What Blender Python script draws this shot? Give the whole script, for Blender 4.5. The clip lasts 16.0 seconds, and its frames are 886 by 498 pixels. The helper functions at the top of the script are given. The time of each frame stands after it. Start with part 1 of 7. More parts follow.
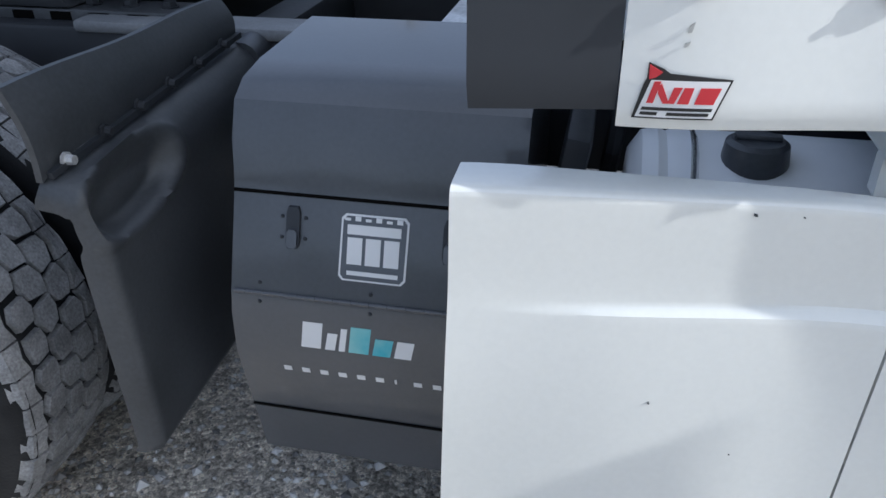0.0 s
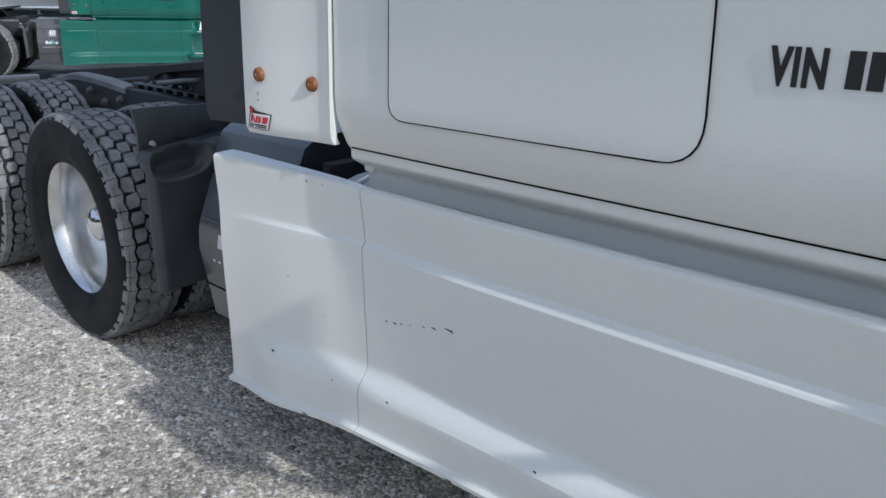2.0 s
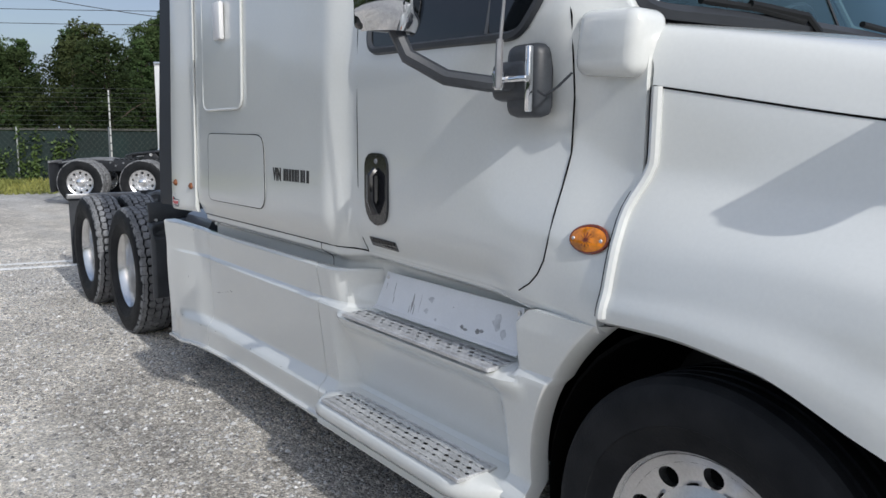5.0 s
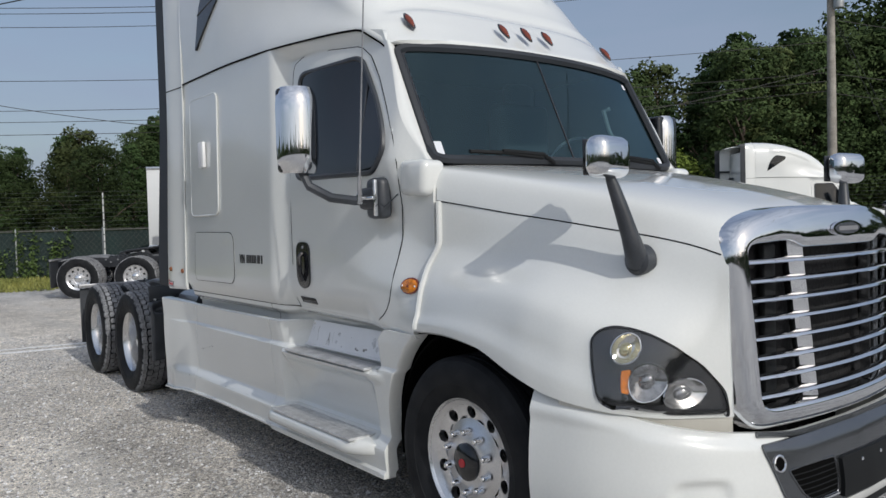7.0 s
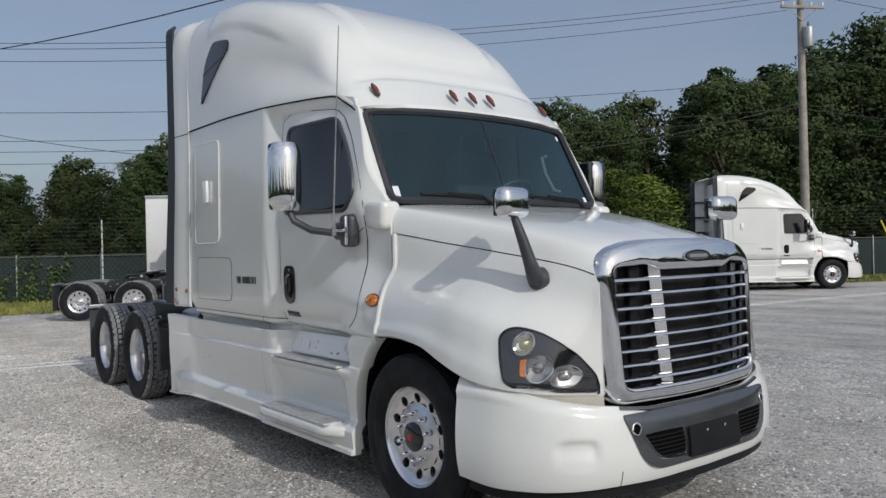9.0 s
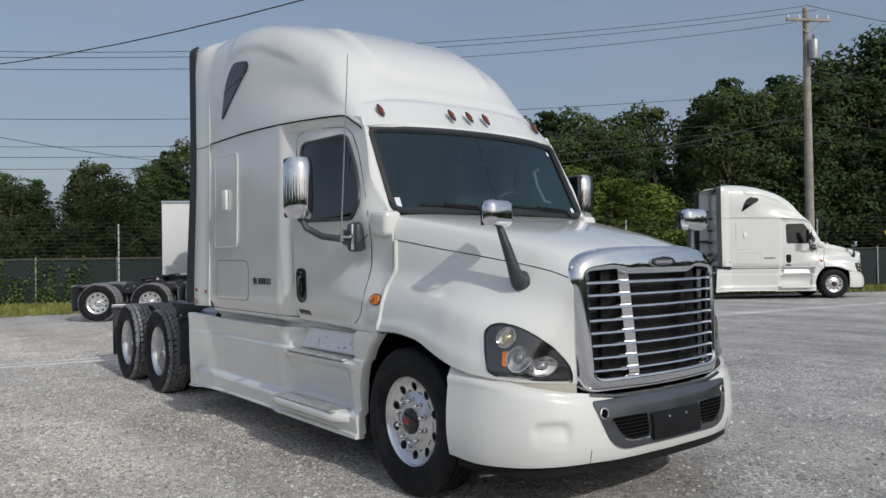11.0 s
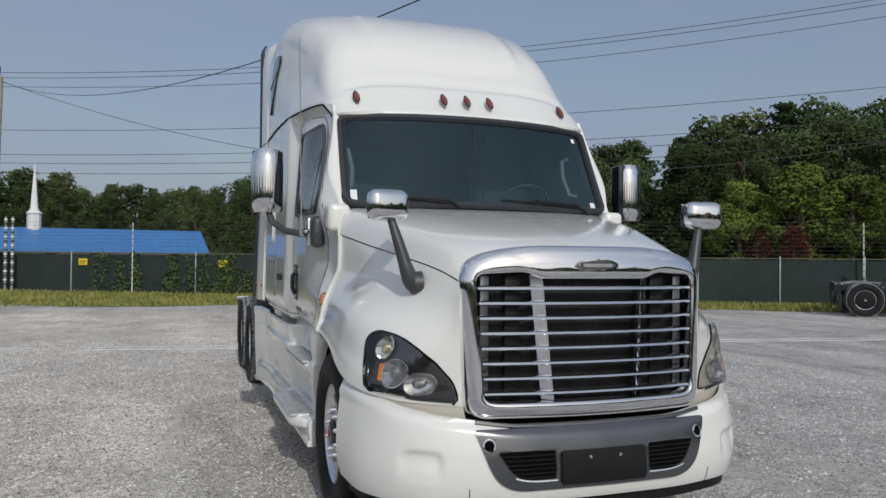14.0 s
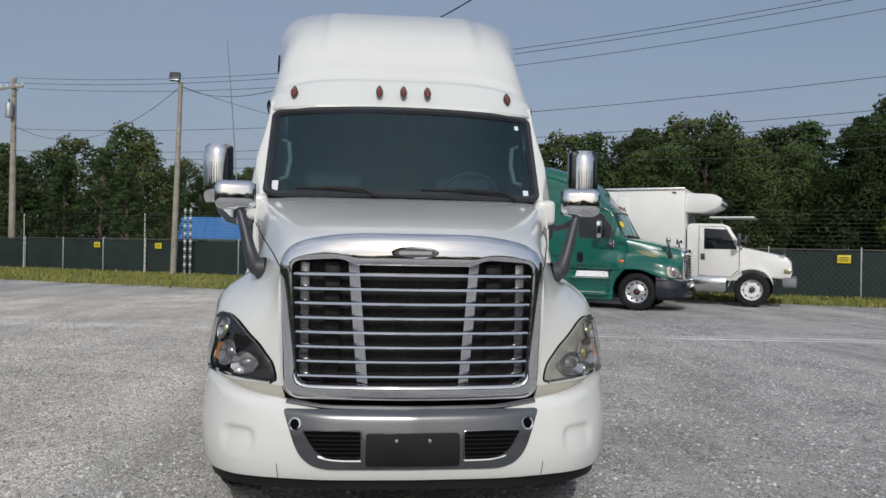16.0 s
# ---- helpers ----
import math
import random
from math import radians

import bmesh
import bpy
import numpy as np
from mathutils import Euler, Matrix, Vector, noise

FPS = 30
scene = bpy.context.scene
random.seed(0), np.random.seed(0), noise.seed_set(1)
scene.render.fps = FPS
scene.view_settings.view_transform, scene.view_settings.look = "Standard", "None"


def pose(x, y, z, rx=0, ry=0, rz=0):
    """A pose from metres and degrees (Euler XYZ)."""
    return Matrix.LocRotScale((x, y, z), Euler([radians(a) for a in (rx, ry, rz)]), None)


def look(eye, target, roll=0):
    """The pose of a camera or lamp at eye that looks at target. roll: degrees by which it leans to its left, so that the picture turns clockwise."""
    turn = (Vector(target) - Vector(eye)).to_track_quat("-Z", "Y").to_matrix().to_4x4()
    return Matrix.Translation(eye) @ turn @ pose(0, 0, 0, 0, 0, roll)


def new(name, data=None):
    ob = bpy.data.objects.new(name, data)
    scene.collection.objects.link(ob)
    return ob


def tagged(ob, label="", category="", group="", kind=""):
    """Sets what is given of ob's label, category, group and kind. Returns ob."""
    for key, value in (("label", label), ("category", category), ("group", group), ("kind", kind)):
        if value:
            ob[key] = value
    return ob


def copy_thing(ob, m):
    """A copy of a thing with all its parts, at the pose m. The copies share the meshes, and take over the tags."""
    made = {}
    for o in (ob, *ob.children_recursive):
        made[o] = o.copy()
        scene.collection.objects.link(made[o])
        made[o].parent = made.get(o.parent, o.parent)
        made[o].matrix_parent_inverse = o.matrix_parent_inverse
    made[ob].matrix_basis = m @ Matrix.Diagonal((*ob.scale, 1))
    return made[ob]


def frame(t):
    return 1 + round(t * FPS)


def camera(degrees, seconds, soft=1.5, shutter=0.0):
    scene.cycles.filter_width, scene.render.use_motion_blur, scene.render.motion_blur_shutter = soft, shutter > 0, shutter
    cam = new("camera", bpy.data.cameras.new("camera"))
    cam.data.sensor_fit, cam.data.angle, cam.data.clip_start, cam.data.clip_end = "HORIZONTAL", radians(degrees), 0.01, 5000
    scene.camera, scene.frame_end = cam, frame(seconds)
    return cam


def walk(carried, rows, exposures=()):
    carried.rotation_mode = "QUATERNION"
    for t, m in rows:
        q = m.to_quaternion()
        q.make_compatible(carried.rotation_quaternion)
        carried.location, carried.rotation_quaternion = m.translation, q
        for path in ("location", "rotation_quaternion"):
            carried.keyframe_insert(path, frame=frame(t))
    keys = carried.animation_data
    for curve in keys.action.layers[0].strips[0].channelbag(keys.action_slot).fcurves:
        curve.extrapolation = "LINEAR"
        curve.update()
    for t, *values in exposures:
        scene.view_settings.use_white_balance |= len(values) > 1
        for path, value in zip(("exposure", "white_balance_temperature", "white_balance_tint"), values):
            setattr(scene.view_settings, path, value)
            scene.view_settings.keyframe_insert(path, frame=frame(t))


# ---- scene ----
cam = camera(60.4, 16.0)
PATH = [
    (0, (0.0102, -0.0198, 1.4512), (-0.3714, 1.6619, 0.4381), -0.78),
    (0.5, (0.3681, -0.1608, 1.4431), (-0.3927, 1.4523, 0.5381), -1.67),
    (1, (0.8379, -0.2231, 1.4395), (-0.1834, 1.2976, 0.6369), -1.51),
    (1.5, (1.3516, -0.2726, 1.4841), (0.1705, 1.1711, 0.7623), -0.46),
    (2, (1.9097, -0.4311, 1.5085), (0.6337, 0.9755, 0.8813), 0.81),
    (2.5, (2.4288, -0.4929, 1.5293), (1.0973, 0.8927, 0.9750), 1.78),
    (3, (2.9588, -0.6400, 1.5187), (1.5808, 0.7260, 1.0339), 2.22),
    (3.5, (3.5106, -0.7015, 1.5141), (2.1114, 0.6641, 1.0927), 2.55),
    (4, (3.9959, -0.7476, 1.5321), (2.5685, 0.5906, 1.1178), 2.52),
    (4.5, (4.4687, -0.7726, 1.5793), (2.9387, 0.4651, 1.2229), 1.10),
    (5, (4.9246, -0.6994, 1.5957), (3.3374, 0.4820, 1.3037), 0.40),
    (7.5, (6.9234, -1.4676, 1.6230), (5.3468, -0.2374, 1.5938), -1.77),
    (8, (7.1631, -1.5964, 1.6164), (5.5855, -0.3671, 1.6123), -1.65),
    (8.5, (7.3647, -1.7073, 1.6184), (5.7873, -0.4778, 1.6231), -1.50),
    (9, (7.5942, -1.7405, 1.6163), (6.0204, -0.5064, 1.6205), -1.38),
    (11.5, (8.1459, -2.0343, 1.5919), (6.5402, -0.8423, 1.6201), -0.49),
    (12, (8.1638, -1.9021, 1.5744), (6.5238, -0.7577, 1.6041), -0.38),
    (12.5, (8.1283, -1.5437, 1.5745), (6.4388, -0.4737, 1.6041), -0.12),
    (13, (8.2865, -1.0581, 1.5565), (6.5259, -0.1102, 1.5975), -0.53),
    (13.5, (8.4739, -0.5481, 1.5486), (6.6151, 0.1883, 1.6008), 0.08),
    (14, (8.5450, 0.0211, 1.5753), (6.6542, 0.6720, 1.6044), 0.52),
    (14.5, (8.7026, 0.6089, 1.5701), (6.7761, 1.1458, 1.5471), 0.68),
    (15, (8.7284, 1.1549, 1.5593), (6.7670, 1.5430, 1.5111), 1.15),
    (15.5, (8.8256, 1.6031, 1.5771), (6.8417, 1.8551, 1.5493), 1.25),
    (16, (9.0418, 1.8240, 1.5859), (7.0508, 2.0127, 1.5819), 0.99),
]
EXPOSURES = [(0.0, 0.50, 6050, 9), (0.7, 0.30, 6070, 9), (1.5, 0.04, 6090, 9), (2.5, -0.06, 6120, 9), (3.5, -0.10, 6200, 10), (5.0, -0.16, 6300, 10), (7.5, -0.46, 6440, 10), (9.0, -0.49, 6500, 10), (12.0, -0.52, 6520, 10), (16.0, -0.56, 6520, 10)]
walk(cam, [(t, look(eye, target, roll)) for t, eye, target, roll in PATH],
     exposures=EXPOSURES)

# ---- light ----
SUN_EL, SUN_AZ = 32.7, -3.3          # degrees; the sun stands before the truck's nose (+x), a little to its kerb side
sun_dir = Vector((math.cos(radians(SUN_EL)) * math.cos(radians(SUN_AZ)), math.cos(radians(SUN_EL)) * math.sin(radians(SUN_AZ)), math.sin(radians(SUN_EL))))
world = bpy.data.worlds.new("sky")
scene.world = world
world.use_nodes = True
wn, wl = world.node_tree.nodes, world.node_tree.links
wn.clear()
sky = wn.new("ShaderNodeTexSky")
sky.sky_type = 'NISHITA'
sky.sun_disc = False
sky.sun_elevation = radians(SUN_EL)
sky.sun_rotation = radians(90 - SUN_AZ)
sky.dust_density, sky.air_density, sky.ozone_density = 2.5, 1.2, 1.5
# thin high cloud veils the blue
tcw = wn.new("ShaderNodeTexCoord")
mpw = wn.new("ShaderNodeMapping")
mpw.inputs["Scale"].default_value = (1.2, 1.2, 5.0)
cl = wn.new("ShaderNodeTexNoise")
cl.inputs["Scale"].default_value, cl.inputs["Detail"].default_value, cl.inputs["Roughness"].default_value = 1.6, 6, 0.55
mrw = wn.new("ShaderNodeMapRange")
mrw.inputs["From Min"].default_value, mrw.inputs["From Max"].default_value = 0.35, 0.7
mrw.inputs["To Min"].default_value, mrw.inputs["To Max"].default_value = 0.36, 0.90
mxw = wn.new("ShaderNodeMix")
mxw.data_type = 'RGBA'
wl.new(tcw.outputs["Generated"], mpw.inputs["Vector"])
wl.new(mpw.outputs[0], cl.inputs["Vector"])
wl.new(cl.outputs["Fac"], mrw.inputs["Value"])
wl.new(mrw.outputs["Result"], mxw.inputs["Factor"])
wl.new(sky.outputs[0], mxw.inputs["A"])
dot = wn.new("ShaderNodeVectorMath")
dot.operation = 'DOT_PRODUCT'
dot.inputs[1].default_value = Vector((0.78, -0.22, 0.62)).normalized()
wl.new(tcw.outputs["Generated"], dot.inputs[0])
mrg = wn.new("ShaderNodeMapRange")
mrg.interpolation_type = 'SMOOTHSTEP'
mrg.inputs["From Min"].default_value, mrg.inputs["From Max"].default_value = -0.1, 1.0
wl.new(dot.outputs["Value"], mrg.inputs["Value"])
mxg = wn.new("ShaderNodeMix")
mxg.data_type = 'RGBA'
mxg.inputs["A"].default_value = (3.15, 3.75, 5.15, 1)
mxg.inputs["B"].default_value = (7.8, 8.15, 8.9, 1)
wl.new(mrg.outputs["Result"], mxg.inputs["Factor"])
wl.new(mxg.outputs["Result"], mxw.inputs["B"])
bg = wn.new("ShaderNodeBackground")
bg.inputs["Strength"].default_value = 0.13
wo = wn.new("ShaderNodeOutputWorld")
wl.new(mxw.outputs["Result"], bg.inputs[0])
wl.new(bg.outputs[0], wo.inputs[0])
sun = new("sun", bpy.data.lights.new("sun", 'SUN'))
sun.data.energy, sun.data.angle, sun.data.color = 2.85, radians(0.6), (1.0, 0.97, 0.92)
sun.matrix_world = look(sun_dir * 60, (0, 0, 0))


# ---- materials ----
def material(name, color, rough=0.5, metal=0.0, vary=0.15, scale=6.0, bump=0.0, bump_scale=40.0, coat=0.0, spec=0.5, color2=None, fine=0.0, fine_scale=120.0):
    m = bpy.data.materials.new(name)
    m.use_nodes = True
    n, l = m.node_tree.nodes, m.node_tree.links
    b = n["Principled BSDF"]
    b.inputs["Roughness"].default_value, b.inputs["Metallic"].default_value = rough, metal
    b.inputs["Coat Weight"].default_value, b.inputs["Coat Roughness"].default_value = coat, 0.08
    b.inputs["Specular IOR Level"].default_value = spec
    tc = n.new("ShaderNodeTexCoord")
    tx = n.new("ShaderNodeTexNoise")
    tx.inputs["Scale"].default_value, tx.inputs["Detail"].default_value = scale, 6
    l.new(tc.outputs["Object"], tx.inputs["Vector"])
    ramp = n.new("ShaderNodeMix")
    ramp.data_type = 'RGBA'
    c2 = color2 or tuple(c * (1 - vary) for c in color)
    ramp.inputs["A"].default_value, ramp.inputs["B"].default_value = (*c2, 1), (*color, 1)
    st = n.new("ShaderNodeMapRange")
    st.inputs["From Min"].default_value, st.inputs["From Max"].default_value = 0.35, 0.65
    l.new(tx.outputs["Fac"], st.inputs["Value"])
    l.new(st.outputs["Result"], ramp.inputs["Factor"])
    out = ramp.outputs["Result"]
    if fine:
        t2 = n.new("ShaderNodeTexNoise")
        t2.inputs["Scale"].default_value, t2.inputs["Detail"].default_value = fine_scale, 4
        l.new(tc.outputs["Object"], t2.inputs["Vector"])
        s2 = n.new("ShaderNodeMapRange")
        s2.inputs["From Min"].default_value, s2.inputs["From Max"].default_value = 0.3, 0.7
        s2.inputs["To Min"].default_value, s2.inputs["To Max"].default_value = 1 - fine, 1 + fine
        l.new(t2.outputs["Fac"], s2.inputs["Value"])
        mu = n.new("ShaderNodeMix")
        mu.data_type, mu.blend_type = 'RGBA', 'MULTIPLY'
        mu.inputs["Factor"].default_value = 1
        l.new(out, mu.inputs["A"])
        l.new(s2.outputs["Result"], mu.inputs["B"])
        out = mu.outputs["Result"]
    l.new(out, b.inputs["Base Color"])
    rr = n.new("ShaderNodeMapRange")
    rr.inputs["To Min"].default_value, rr.inputs["To Max"].default_value = max(0.02, rough * 0.85), min(1, rough * 1.15)
    l.new(tx.outputs["Fac"], rr.inputs["Value"])
    l.new(rr.outputs["Result"], b.inputs["Roughness"])
    if bump:
        t3 = n.new("ShaderNodeTexNoise")
        t3.inputs["Scale"].default_value, t3.inputs["Detail"].default_value = bump_scale, 5
        l.new(tc.outputs["Object"], t3.inputs["Vector"])
        bu = n.new("ShaderNodeBump")
        bu.inputs["Strength"].default_value, bu.inputs["Distance"].default_value = bump, 0.01
        l.new(t3.outputs["Fac"], bu.inputs["Height"])
        l.new(bu.outputs["Normal"], b.inputs["Normal"])
    return m


def glass(name, tint, clear, rough=0.02, tone=(1, 1, 1)):
    """A thin pane: part of the light passes, tinted, the rest meets a dark glossy film."""
    m = bpy.data.materials.new(name)
    m.use_nodes = True
    n, l = m.node_tree.nodes, m.node_tree.links
    n.remove(n["Principled BSDF"])
    tr, gl, mx = n.new("ShaderNodeBsdfTransparent"), n.new("ShaderNodeBsdfGlossy"), n.new("ShaderNodeMixShader")
    fr = n.new("ShaderNodeFresnel")
    fr.inputs["IOR"].default_value = clear
    tr.inputs["Color"].default_value = (*tint, 1)
    gl.inputs["Roughness"].default_value = rough
    gl.inputs["Color"].default_value = (*tone, 1)
    l.new(fr.outputs[0], mx.inputs[0])
    l.new(tr.outputs[0], mx.inputs[1])
    l.new(gl.outputs[0], mx.inputs[2])
    l.new(mx.outputs[0], n["Material Output"].inputs["Surface"])
    return m


WHITE = material("white_truck_paint", (0.715, 0.728, 0.706), 0.24, vary=0.04, scale=1.2, coat=0.9, fine=0.015, fine_scale=90)
WHITE.node_tree.nodes["Principled BSDF"].inputs["Coat IOR"].default_value = 1.55
GREEN = material("green_truck_paint", (0.0, 0.108, 0.082), 0.28, vary=0.1, scale=2.5, coat=0.7)
NAVY = material("dark_navy_bumper_paint", (0.008, 0.012, 0.022), 0.3, vary=0.2, coat=0.5)
GOLD = material("gold_stripe_film", (0.42, 0.33, 0.10), 0.4, vary=0.2)
YELLOW_STICKER = material("yellow_sticker_film", (0.80, 0.62, 0.03), 0.5, vary=0.1)
BEIGE = material("faded_beige_plastic", (0.62, 0.60, 0.54), 0.45, vary=0.1)
GREY_STRIP = material("grey_primer_plastic", (0.42, 0.42, 0.40), 0.5, vary=0.1)
BLACK = material("black_moulded_plastic", (0.052, 0.058, 0.068), 0.42, vary=0.35, scale=5, bump=0.10, bump_scale=400, fine=0.12)
DUSTY_BLACK = material("dusty_black_plastic", (0.058, 0.063, 0.071), 0.42, vary=0.4, scale=6, bump=0.05, bump_scale=400, fine=0.12, color2=(0.042, 0.046, 0.052))
APU_BLACK = material("black_enamelled_sheet", (0.070, 0.076, 0.088), 0.34, vary=0.25, scale=3, coat=0.7, fine=0.06)
RUBBER = material("tyre_rubber", (0.010, 0.011, 0.013), 0.6, vary=0.3, scale=8, bump=0.2, bump_scale=150, color2=(0.018, 0.019, 0.021), spec=0.15)
TREAD = material("dusty_tyre_tread", (0.26, 0.265, 0.275), 0.9, vary=0.4, scale=14, bump=0.35, bump_scale=120, fine=0.25, fine_scale=180, spec=0.2)
STRIP = material("dark_rubber_strip", (0.032, 0.036, 0.043), 0.5, vary=0.2, scale=5, spec=0.3)
CHROME = material("polished_chrome", (0.82, 0.83, 0.85), 0.06, 1.0, vary=0.02)
ALU = material("polished_aluminium", (0.78, 0.79, 0.80), 0.25, 1.0, vary=0.08, scale=10, fine=0.05)
STEEL = material("step_aluminium", (0.74, 0.74, 0.74), 0.40, 0.55, vary=0.25, scale=18, fine=0.15)
TRIM_GREY = material("satin_grey_chrome", (0.17, 0.178, 0.19), 0.22, 0.85, vary=0.08, scale=5)
DARK = material("black_chassis_steel", (0.032, 0.035, 0.041), 0.5, vary=0.3, scale=5, bump=0.1, spec=0.3)
DUSTY_STEEL = material("dusty_grey_steel", (0.21, 0.22, 0.235), 0.55, vary=0.3, scale=7, fine=0.1)
GAP = material("shut_line_black", (0.004, 0.004, 0.004), 0.8, spec=0.05)
# near-black base colour that holds the shade of hollows
CAVITY = material("hollow_shade_black", (0.004, 0.004, 0.004), 0.9, spec=0.03)
TANK = material("white_tank_paint", (0.72, 0.73, 0.74), 0.4, 0.0, vary=0.1)
AMBER = material("amber_lens", (0.85, 0.26, 0.006), 0.12, vary=0.55, scale=45, coat=0.6)
RUST_LENS = material("rusty_amber_lens", (0.30, 0.10, 0.03), 0.55, vary=0.5, scale=70, color2=(0.12, 0.045, 0.02))
LAMP_RED = material("dark_amber_cab_lens", (0.22, 0.035, 0.008), 0.2, vary=0.3, scale=60, coat=0.7)
HOUSING = material("headlight_black_housing", (0.016, 0.017, 0.020), 0.12, vary=0.2, coat=1.0, spec=0.6)
HOUSING_CLEAR = material("headlight_clear_housing", (0.68, 0.68, 0.62), 0.22, 0.6, vary=0.25, scale=14)
REFLECTOR = material("lamp_reflector", (0.8, 0.8, 0.8), 0.12, 0.95, vary=0.1, scale=30)
REFLECTOR_WARM = material("yellowed_reflector", (0.75, 0.68, 0.42), 0.15, 0.9, vary=0.2, scale=30)
PROJECTOR = material("projector_lens", (0.42, 0.43, 0.45), 0.06, 0.7, vary=0.3, scale=40, coat=1.0)
SIDE_GLASS = material("tinted_side_glass", (0.008, 0.010, 0.012), 0.04, vary=0.1, coat=0.2)
WINDSHIELD = glass("windshield_glass", (0.40, 0.62, 0.66), 1.80, tone=(0.62, 0.92, 1.0))
HANDLE = material("black_gloss_plastic", (0.010, 0.011, 0.014), 0.16, vary=0.2, coat=0.5)
LENS = glass("headlight_lens", (0.93, 0.93, 0.93), 1.55)
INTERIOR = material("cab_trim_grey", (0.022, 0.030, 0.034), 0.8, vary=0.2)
INTERIOR_LIGHT = material("pale_cab_trim", (0.22, 0.24, 0.25), 0.7, vary=0.15)
SCUFF = material("scuffed_white_aluminium", (0.82, 0.83, 0.85), 0.36, 0.0, vary=0.07, scale=6, fine=0.02)
SMUDGE = material("grey_boot_scuff", (0.20, 0.20, 0.20), 0.7, vary=0.5, scale=60, color2=(0.45, 0.45, 0.45))
SMEAR = material("faint_grey_smear", (0.66, 0.67, 0.69), 0.5, vary=0.25, scale=40)
WHEEL_FACE = material("bright_machined_aluminium", (0.78, 0.78, 0.79), 0.33, 1.0, vary=0.08, scale=14, fine=0.06)
PLATE_BLACK = material("matt_black_plate", (0.010, 0.011, 0.012), 0.55, vary=0.2, spec=0.2)
RADIATOR = material("dusty_radiator_core", (0.022, 0.022, 0.023), 0.7, vary=0.5, scale=9, bump=0.4, bump_scale=60, fine=0.3, fine_scale=50, spec=0.2)
DECAL_BLACK = material("black_decal_film", (0.012, 0.012, 0.013), 0.4)
DECAL_RED = material("red_decal_film", (0.55, 0.03, 0.04), 0.4)
DECAL_WHITE = material("white_decal_film", (0.75, 0.75, 0.75), 0.45)
DECAL_TEAL = material("iridescent_teal_film", (0.35, 0.62, 0.6), 0.3, 0.3, scale=9, color2=(0.05, 0.4, 0.5))
PLASTIC_WHITE = material("white_latch_plastic", (0.8, 0.8, 0.8), 0.4, vary=0.03)
POST_STEEL = material("grey_aerial_steel", (0.36, 0.36, 0.37), 0.4, 0.5, vary=0.2, scale=30)
PAPER = material("paper_label", (0.7, 0.72, 0.75), 0.6, vary=0.05)


# ---- building helpers ----
def finish(name, bm, mat, parent=None, label="", sharp=35, recalc=True):
    if recalc:
        bmesh.ops.recalc_face_normals(bm, faces=bm.faces)
    me = bpy.data.meshes.new(name)
    bm.to_mesh(me)
    bm.free()
    for p in me.polygons:
        p.use_smooth = True
    me.set_sharp_from_angle(angle=radians(sharp))
    for m in (mat if isinstance(mat, (list, tuple)) else (mat,)):
        me.materials.append(m)
    ob = new(name, me)
    if parent is not None:
        ob.parent = parent
    if label:
        ob["label"] = label
    return ob


def part(name, bm, mat, parent, label="", sharp=35, recalc=True):
    return finish(name, bm, mat, parent, label, sharp, recalc)


def empty(name, x, y, z, rz=0):
    ob = new(name)
    ob.empty_display_size = 0.2
    ob.matrix_world = pose(x, y, z, 0, 0, rz)
    return ob


def sm(t):
    t = min(1.0, max(0.0, t))
    return t * t * (3 - 2 * t)


def hump(t):
    return (1 - t * t) ** 2 if abs(t) < 1 else 0.0


def spl(xs, ys, x):
    """A smooth curve through (xs, ys)."""
    n = len(xs)
    x = min(max(x, xs[0]), xs[-1])
    i = 0
    while i < n - 2 and x > xs[i + 1]:
        i += 1
    def d(k):
        if k == 0:
            return (ys[1] - ys[0]) / (xs[1] - xs[0])
        if k == n - 1:
            return (ys[-1] - ys[-2]) / (xs[-1] - xs[-2])
        a, b = (ys[k] - ys[k - 1]) / (xs[k] - xs[k - 1]), (ys[k + 1] - ys[k]) / (xs[k + 1] - xs[k])
        return 0 if a * b <= 0 else 2 * a * b / (a + b)
    h = xs[i + 1] - xs[i]
    t = (x - xs[i]) / h
    return ((1 + 2 * t) * (1 - t) ** 2 * ys[i] + t * (1 - t) ** 2 * h * d(i) + t * t * (3 - 2 * t) * ys[i + 1] + t * t * (t - 1) * h * d(i + 1))


def grid(bm, f, nu, nv, closed_u=False, closed_v=False, flip=False):
    """A sheet of (nu+1) x (nv+1) points f(u, v), u and v from 0 to 1."""
    vs = [[bm.verts.new(f(i / nu, j / nv)) for j in range(nv if closed_v else nv + 1)] for i in range(nu if closed_u else nu + 1)]
    for i in range(nu):
        for j in range(nv):
            a, b = vs[i], vs[(i + 1) % len(vs)]
            q = (a[j], b[j], b[(j + 1) % len(b)], a[(j + 1) % len(a)])
            try:
                bm.faces.new(q[::-1] if flip else q)
            except ValueError:
                pass
    return vs


def sheet(f, nu, nv, thick=0.0, inward=None):
    """A sheet with thickness: f(u, v, d) with d metres into the body."""
    bm = bmesh.new()
    a = grid(bm, lambda u, v: f(u, v, 0), nu, nv)
    if thick:
        b = grid(bm, lambda u, v: f(u, v, thick), nu, nv, flip=True)
        for i in range(nu):
            bm.faces.new((a[i][0], b[i][0], b[i + 1][0], a[i + 1][0]))
            bm.faces.new((a[i][nv], a[i + 1][nv], b[i + 1][nv], b[i][nv]))
        for j in range(nv):
            bm.faces.new((a[0][j], a[0][j + 1], b[0][j + 1], b[0][j]))
            bm.faces.new((a[nu][j], b[nu][j], b[nu][j + 1], a[nu][j + 1]))
    return bm


